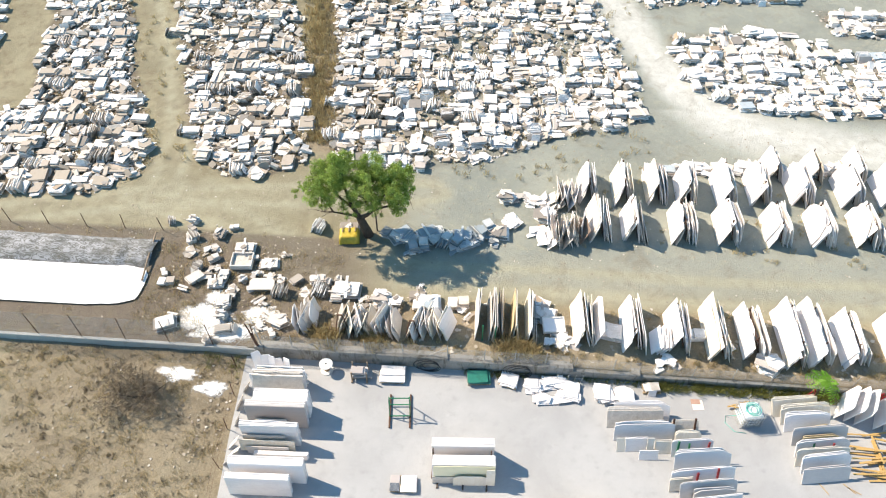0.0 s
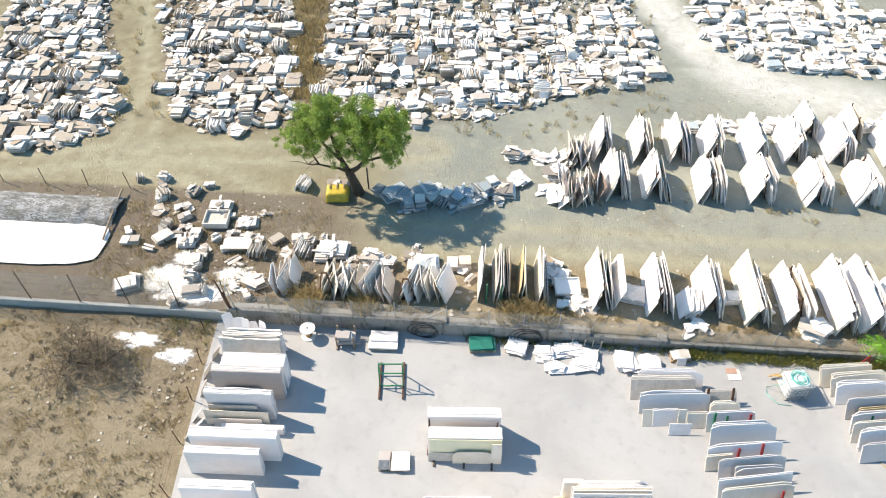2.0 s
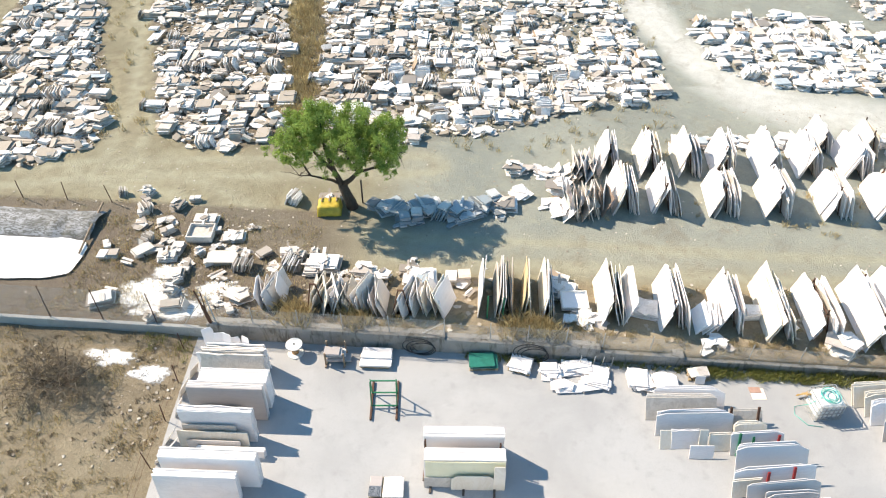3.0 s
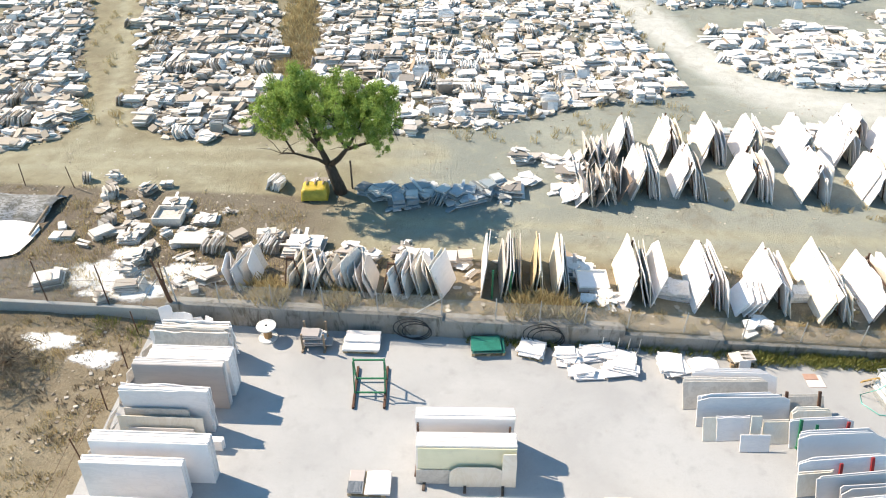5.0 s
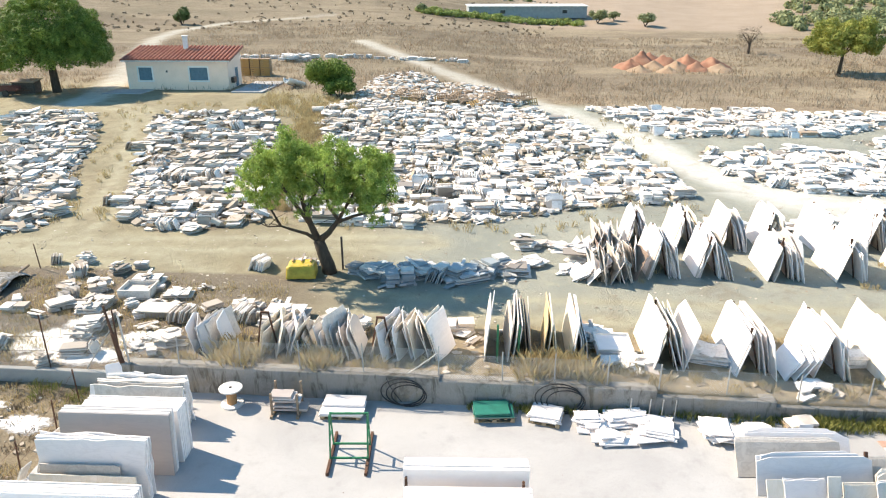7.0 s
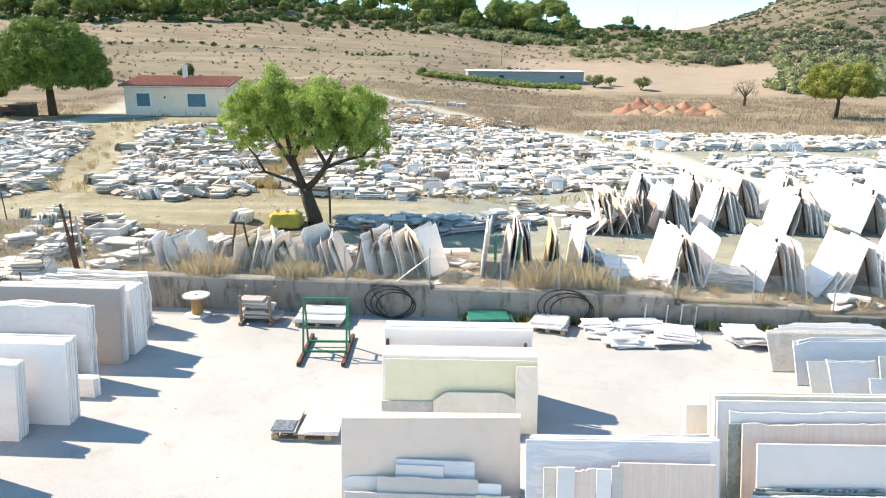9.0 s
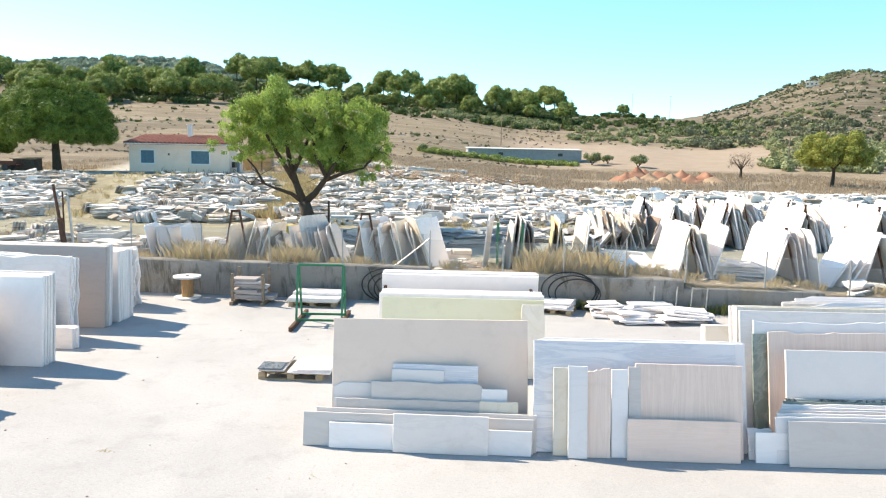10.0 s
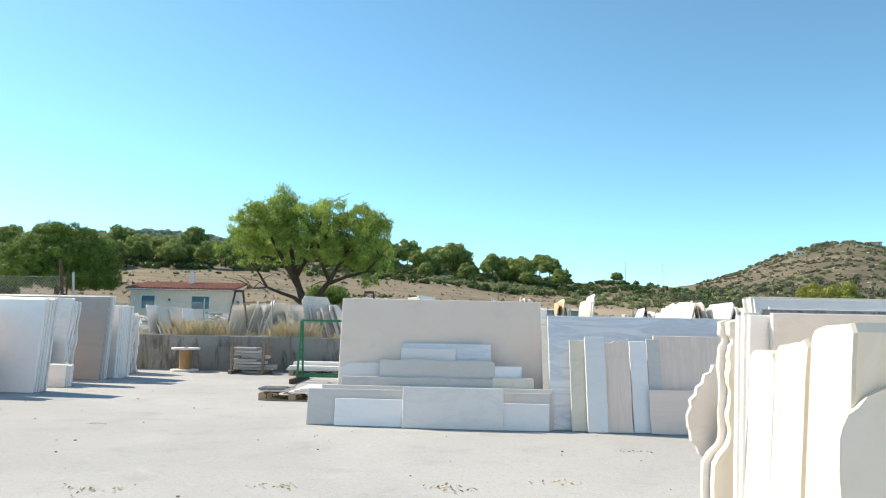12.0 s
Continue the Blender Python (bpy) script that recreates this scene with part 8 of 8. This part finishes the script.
# white powder spilt on the ground, in thin uneven sheets
POWDER = plain("marble_powder", (0.82, 0.82, 0.81), (0.72, 0.71, 0.69), 2.5, 0.9, 0, 0.5, spot=(0.6, 0.58, 0.54))
pt_tree = POWDER.node_tree
share = pt_tree.nodes.new("ShaderNodeVertexColor")
share.layer_name = "thickness"
speck = noise_of(pt_tree, coords(pt_tree, (1, 1, 1), seeded=False), 4.5, 7, 0.75, 0.4)
gap = pt_tree.nodes.new("ShaderNodeMath")
gap.operation = "ADD"
pt_tree.links.new(share.outputs[0], gap.inputs[0])
pt_tree.links.new(speck, gap.inputs[1])
cover = ramp(pt_tree, gap.outputs[0], 0.62, 1.0)
bare = pt_tree.nodes.new("ShaderNodeBsdfTransparent")
thin = pt_tree.nodes.new("ShaderNodeMixShader")
pt_tree.links.new(cover, thin.inputs[0])
pt_tree.links.new(bare.outputs[0], thin.inputs[1])
pt_tree.links.new(pt_tree.nodes["Principled BSDF"].outputs[0], thin.inputs[2])
pt_tree.links.new(thin.outputs[0], pt_tree.nodes["Material Output"].inputs[0])
for i, (cx, cy, rx, ry) in enumerate(((-16.6, 21.9, 2.6, 1.8), (-15.0, 20.9, 3.0, 1.0), (-16.9, 18.2, 2.0, 0.8), (-15.0, 17.5, 1.3, 0.8), (-16.2, 23.4, 1.2, 0.8), (-13.3, 22.3, 1.7, 1.0))):
    v = []
    f = []
    for j in range(5):
        q = j / 4
        for k in range(26):
            a = k * math.pi / 13
            w = 1 + 0.55 * noise.noise((math.cos(a) * 1.8 + i, math.sin(a) * 1.8, 4)) + 0.3 * noise.noise((math.cos(a) * 5, math.sin(a) * 5, i))
            px, py = cx + math.cos(a) * rx * 0.82 * q * w, cy + math.sin(a) * ry * 0.82 * q * w
            v.append((px, py, ground_z(px, py) + 0.012 + 0.07 * (1 - q) * (0.6 + noise.noise((px * 3, py * 3, 1))) - (0.06 if j == 4 else 0)))
    for j in range(4):
        for k in range(26):
            f.append((j * 26 + k, j * 26 + (k + 1) % 26, (j + 1) * 26 + (k + 1) % 26, (j + 1) * 26 + k))
    pm = mesh_of("powder_patch", v, f, POWDER, True)
    at = pm.color_attributes.new("thickness", "FLOAT_COLOR", "POINT")
    at.data.foreach_set("color", [c for j in range(5) for k in range(26) for c in (1 - j / 4, 1 - j / 4, 1 - j / 4, 1)])
    thing("powder_patch", "patch of spilt white marble powder on the ground", "powder", kind="stuff", data=pm)

# stacks in the waste ground by the basin
wr = random.Random(17)
gW = "stone stacks on the waste ground"
for x, y, s, yaw in ((-19.6, 24.3, 3, 10), (-18.9, 28.1, 4, 30), (-17.4, 28.4, 1, 80), (-17.6, 27.2, 5, 20), (-18.9, 26.9, 8, 5), (-15.4, 27.3, 2, 0), (-13.6, 26.2, 0, 10), (-16.9, 25.6, 5, 0), (-17.9, 24.7, 9, 40), (-16.5, 24.4, 2, 15), (-15.4, 24.0, 8, 0), (-15.6, 23.0, 14, 5), (-14.3, 25.3, 5, 60), (-13.2, 25.2, 11, 30), (-12.4, 24.0, 12, 0), (-10.9, 24.2, 8, 10), (-9.7, 24.3, 4, 90), (-8.9, 24.1, 10, 90), (-18.6, 21.2, 6, 15), (-15.5, 22.0, 1, 5), (-15.1, 21.0, 7, 12), (-13.6, 23.4, 13, 45), (-12.4, 22.4, 5, 10), (-11.8, 21.6, 17, 0), (-12.9, 21.3, 11, 0), (-7.2, 23.9, 5, 20), (-6.3, 24.0, 11, 60), (-4.0, 24.3, 2, 4), (-1.3, 23.7, 8, 0), (-5.2, 23.7, 17, 30)):
    small = Matrix.Diagonal((0.78, 0.78, 0.9, 1))
    stack_thing(s, pose(x, y, ground_z(x, y) - wr.choice((0.02, 0.08, 0.15)), 0, 0, yaw + wr.uniform(-8, 8)) @ small, WARM, "stack of brownish and white stone offcuts on waste ground", gW)
    px, py = x + wr.uniform(-0.9, 0.9), y + wr.choice((-0.75, 0.75)) + wr.uniform(-0.15, 0.15)
    stack_thing(wr.choice((5, 1, 13, 11, 3)), pose(px, py, ground_z(px, py) - 0.03, 0, 0, wr.uniform(0, 180)) @ Matrix.Diagonal((0.62, 0.62, 0.8, 1)), WARM, "small heap of broken brownish offcuts on waste ground", gW)
for x, y, s in ((-20.8, 29.4, 4), (-19.5, 29.5, 1), (-17.2, 26.3, 3), (-18.05, 25.5, 12), (-11.6, 25.0, 9), (-10.3, 25.1, 2), (-11.1, 29.9, 8), (-16.2, 25.0, 0)):
    stack_thing(s, pose(x, y, ground_z(x, y) - 0.05, 0, 0, wr.uniform(0, 90)) @ Matrix.Diagonal((0.74, 0.74, 0.95, 1)), WARM, "stack of brownish and white stone offcuts on waste ground", gW)
trough = thing("stone_trough", "square grey stone trough standing among offcuts", "trough", pose(-15.3, 26.2, ground_z(-15.3, 26.2), 0, 0, 4))
part("base", bm_box(0, 0, 0.13, 1.3, 1.12, 0.26), WEATHERED, trough)
for sx, sy, w, d in ((0, 0.54, 1.36, 0.07), (0, -0.54, 1.36, 0.07), (0.645, 0, 0.07, 1.0), (-0.645, 0, 0.07, 1.0)):
    part("rim", bm_box(sx, sy, 0.27, w, d, 0.34, chamfer=0.01), WEATHERED, trough)
flat_slab(-13.6, 24.4, ground_z(-13.6, 24.4) + 0.3, 1.5, 0.9, 0.05, 8, CREAM, "pointed cream stone slab lying on others", gW, 4, "cut", 3)
flat_slab(-13.5, 24.5, ground_z(-13.6, 24.4), 1.1, 0.8, 0.28, 12, WARM, "brown stone block under a pointed slab", gW, 0, "cut", 4)
fv, ff = [], []
for i in range(900):
    x, y = wr.gauss(-15.6, 2.6), wr.uniform(20.4, 28.6)
    s = wr.choice((0.015, 0.02, 0.03, 0.05, 0.08))
    v, f = shard_template(wr, s * 2, s * 1.4, s * 0.4)
    m = pose(x, y, ground_z(x, y) - 0.02, wr.uniform(-9, 9), wr.uniform(-9, 9), wr.uniform(0, 360))
    b = len(fv)
    fv.extend(tuple(m @ Vector(p)) for p in v)
    ff.extend(tuple(k + b for k in face) for face in f)
for i in range(520):
    x, y = wr.uniform(-12, 23), wr.uniform(20.2, 24.6)
    s = wr.choice((0.03, 0.05, 0.08, 0.12))
    v, f = shard_template(wr, s * 2.4, s * 1.8, s * 0.4)
    m = pose(x, y, ground_z(x, y) - 0.01, wr.uniform(-9, 9), wr.uniform(-9, 9), wr.uniform(0, 360))
    b = len(fv)
    fv.extend(tuple(m @ Vector(p)) for p in v)
    ff.extend(tuple(k + b for k in face) for face in f)
for i in range(70):
    x, y = wr.gauss(-14.7, 0.9), wr.uniform(13, 18.8)
    s = wr.choice((0.02, 0.03, 0.04, 0.07))
    v, f = piece_template(wr, s * 2, s * 1.6, s)
    m = pose(x, y, ground_z(x, y) - 0.02, wr.uniform(-20, 20), wr.uniform(-20, 20), wr.uniform(0, 360))
    b = len(fv)
    fv.extend(tuple(m @ Vector(p)) for p in v)
    ff.extend(tuple(k + b for k in face) for face in f)
for i in range(1500):
    x, y = wr.uniform(-32, -13.6), wr.uniform(4, 19.4)
    s = wr.choice((0.012, 0.015, 0.02, 0.03, 0.06))
    v, f = piece_template(wr, s * 2, s * 1.6, s)
    m = pose(x, y, ground_z(x, y) - 0.02, wr.uniform(-20, 20), wr.uniform(-20, 20), wr.uniform(0, 360))
    b = len(fv)
    fv.extend(tuple(m @ Vector(p)) for p in v)
    ff.extend(tuple(k + b for k in face) for face in f)
for i in range(2600):
    x, y = wr.uniform(-40, 28), wr.uniform(24.5, 42)
    s = wr.choice((0.01, 0.015, 0.02, 0.03, 0.05))
    v, f = piece_template(wr, s * 2, s * 1.6, s * 0.7)
    m = pose(x, y, ground_z(x, y) - 0.005, wr.uniform(-9, 9), wr.uniform(-9, 9), wr.uniform(0, 360))
    b = len(fv)
    fv.extend(tuple(m @ Vector(p)) for p in v)
    ff.extend(tuple(k + b for k in face) for face in f)
thing("stone_fragments", "scattered stone fragments on the waste ground", "stone fragments", kind="stuff", data=mesh_of("stone_fragments", fv, ff, rubble("dull_fragments", [(0, (0.42, 0.37, 0.30)), (0.4, (0.32, 0.27, 0.21)), (0.7, (0.58, 0.54, 0.48)), (0.85, (0.25, 0.21, 0.17))], True)))

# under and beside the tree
# these stacks have the shade put into their stone colour
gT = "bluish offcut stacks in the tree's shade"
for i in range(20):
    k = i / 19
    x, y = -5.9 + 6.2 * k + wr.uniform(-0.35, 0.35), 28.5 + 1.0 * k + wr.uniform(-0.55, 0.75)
    stack_thing((3, 0, 9, 4, 19, 5, 10)[i % 7], pose(x, y, ground_z(x, y) - 0.03, 0, 0, wr.uniform(-40, 40)), SHADY, "stack of marble offcuts coloured blue-grey for the tree's shade", gT)
for x, y, s in ((-10.8, 29.4, 4), (1.6, 31.0, 8), (1.2, 33.2, 1), (2.4, 33.4, 5), (3.2, 33.0, 11), (3.4, 30.4, 5), (3.9, 31.6, 17), (0.6, 29.9, 0)):
    stack_thing(s, pose(x, y, ground_z(x, y) - 0.02, 0, 0, wr.uniform(-20, 20)), None, "", "offcut stacks beside the track")
tarp = thing("tarpaulin", "yellow tarpaulin tied over a stack beside the tree", "tarpaulin", pose(-8.9, 28.75, ground_z(-8.9, 28.75), 0, 0, 6))
v, f = [], []
NXg, NYg = 13, 9
for j in range(NYg):
    for i in range(NXg):
        u, w = i / (NXg - 1) * 2 - 1, j / (NYg - 1) * 2 - 1
        edge = max(abs(u), abs(w))
        z = 0.62 if edge < 0.8 else 0.62 - (edge - 0.8) / 0.2 * 0.57
        v.append((u * (0.74 if edge < 0.85 else 0.66) + 0.03 * noise.noise((w * 4, z * 3, 6)), w * (0.58 if edge < 0.85 else 0.5) + 0.03 * noise.noise((u * 4, z * 3, 1)), z + 0.05 * noise.noise((u * 3, w * 3, 2))))
for j in range(NYg - 1):
    for i in range(NXg - 1):
        a = j * NXg + i
        f.append((a, a + 1, a + NXg + 1, a + NXg))
part("sheet", mesh_of("sheet", v, f, TARPYELLOW, True), None, tarp)
for i in range(3):
    part("strap", bm_box(-0.4 + 0.4 * i, 0.3, 0.68, 0.06, 0.5, 0.04), OLDTIMBER, tarp)
stack_thing(2, pose(-9.0, 29.5, ground_z(-9, 29.5), 0, 0, 5), WARM, "stack of timber-coloured stone strips behind a tarpaulin", gT)
pt = thing("post", "thin dark post standing beside the tree", "post", pose(-7.2, 29.6, ground_z(-7.2, 29.6)))
part("pole", bm_box(0, 0, 0.8, 0.08, 0.08, 1.6), DARKWOOD, pt)
tkb = thing("blue_tank", "pale blue shallow tank lying tilted among slabs", "tank", pose(4.1, 22.6, ground_z(4.1, 22.6) + 0.25, 14, 4, 8))
part("basin", bm_box(0, 0, 0.12, 1.25, 0.95, 0.24, chamfer=0.02), PALEBLUE, tkb)
for sx, sy, w, d in ((0, 0.45, 1.3, 0.06), (0, -0.45, 1.3, 0.06), (0.62, 0, 0.06, 0.84), (-0.62, 0, 0.06, 0.84)):
    part("rim", bm_box(sx, sy, 0.28, w, d, 0.08), WHITEPAINT, tkb)
for x, y, s in ((4.2, 21.5, 5), (4.7, 21.7, 11), (-1.5, 23.9, 3), (-3.4, 23.8, 0), (3.3, 24.2, 8), (-6.2, 24.0, 1), (-9.8, 24.2, 4), (-8.3, 24.4, 2), (13.7, 22.4, 5), (7.35, 22.5, 0), (12.2, 22.6, 3), (3.5, 23.4, 2), (16.2, 20.9, 17), (10.4, 20.8, 5)):
    stack_thing(s, pose(x, y, ground_z(x, y) - 0.02, 0, 0, wr.uniform(-12, 12)), None, "", "offcut stacks between the leaning slabs")
# offcuts behind the far slab row
for i in range(16):
    x = 11.5 + i * 0.95
    stack_thing(wr.randrange(32), pose(x, 36.9 + 0.06 * i + wr.uniform(-0.4, 0.4), ground_z(x, 37) - 0.02, 0, 0, wr.uniform(-20, 20)), None, "", "offcut stacks beside the dusty road")
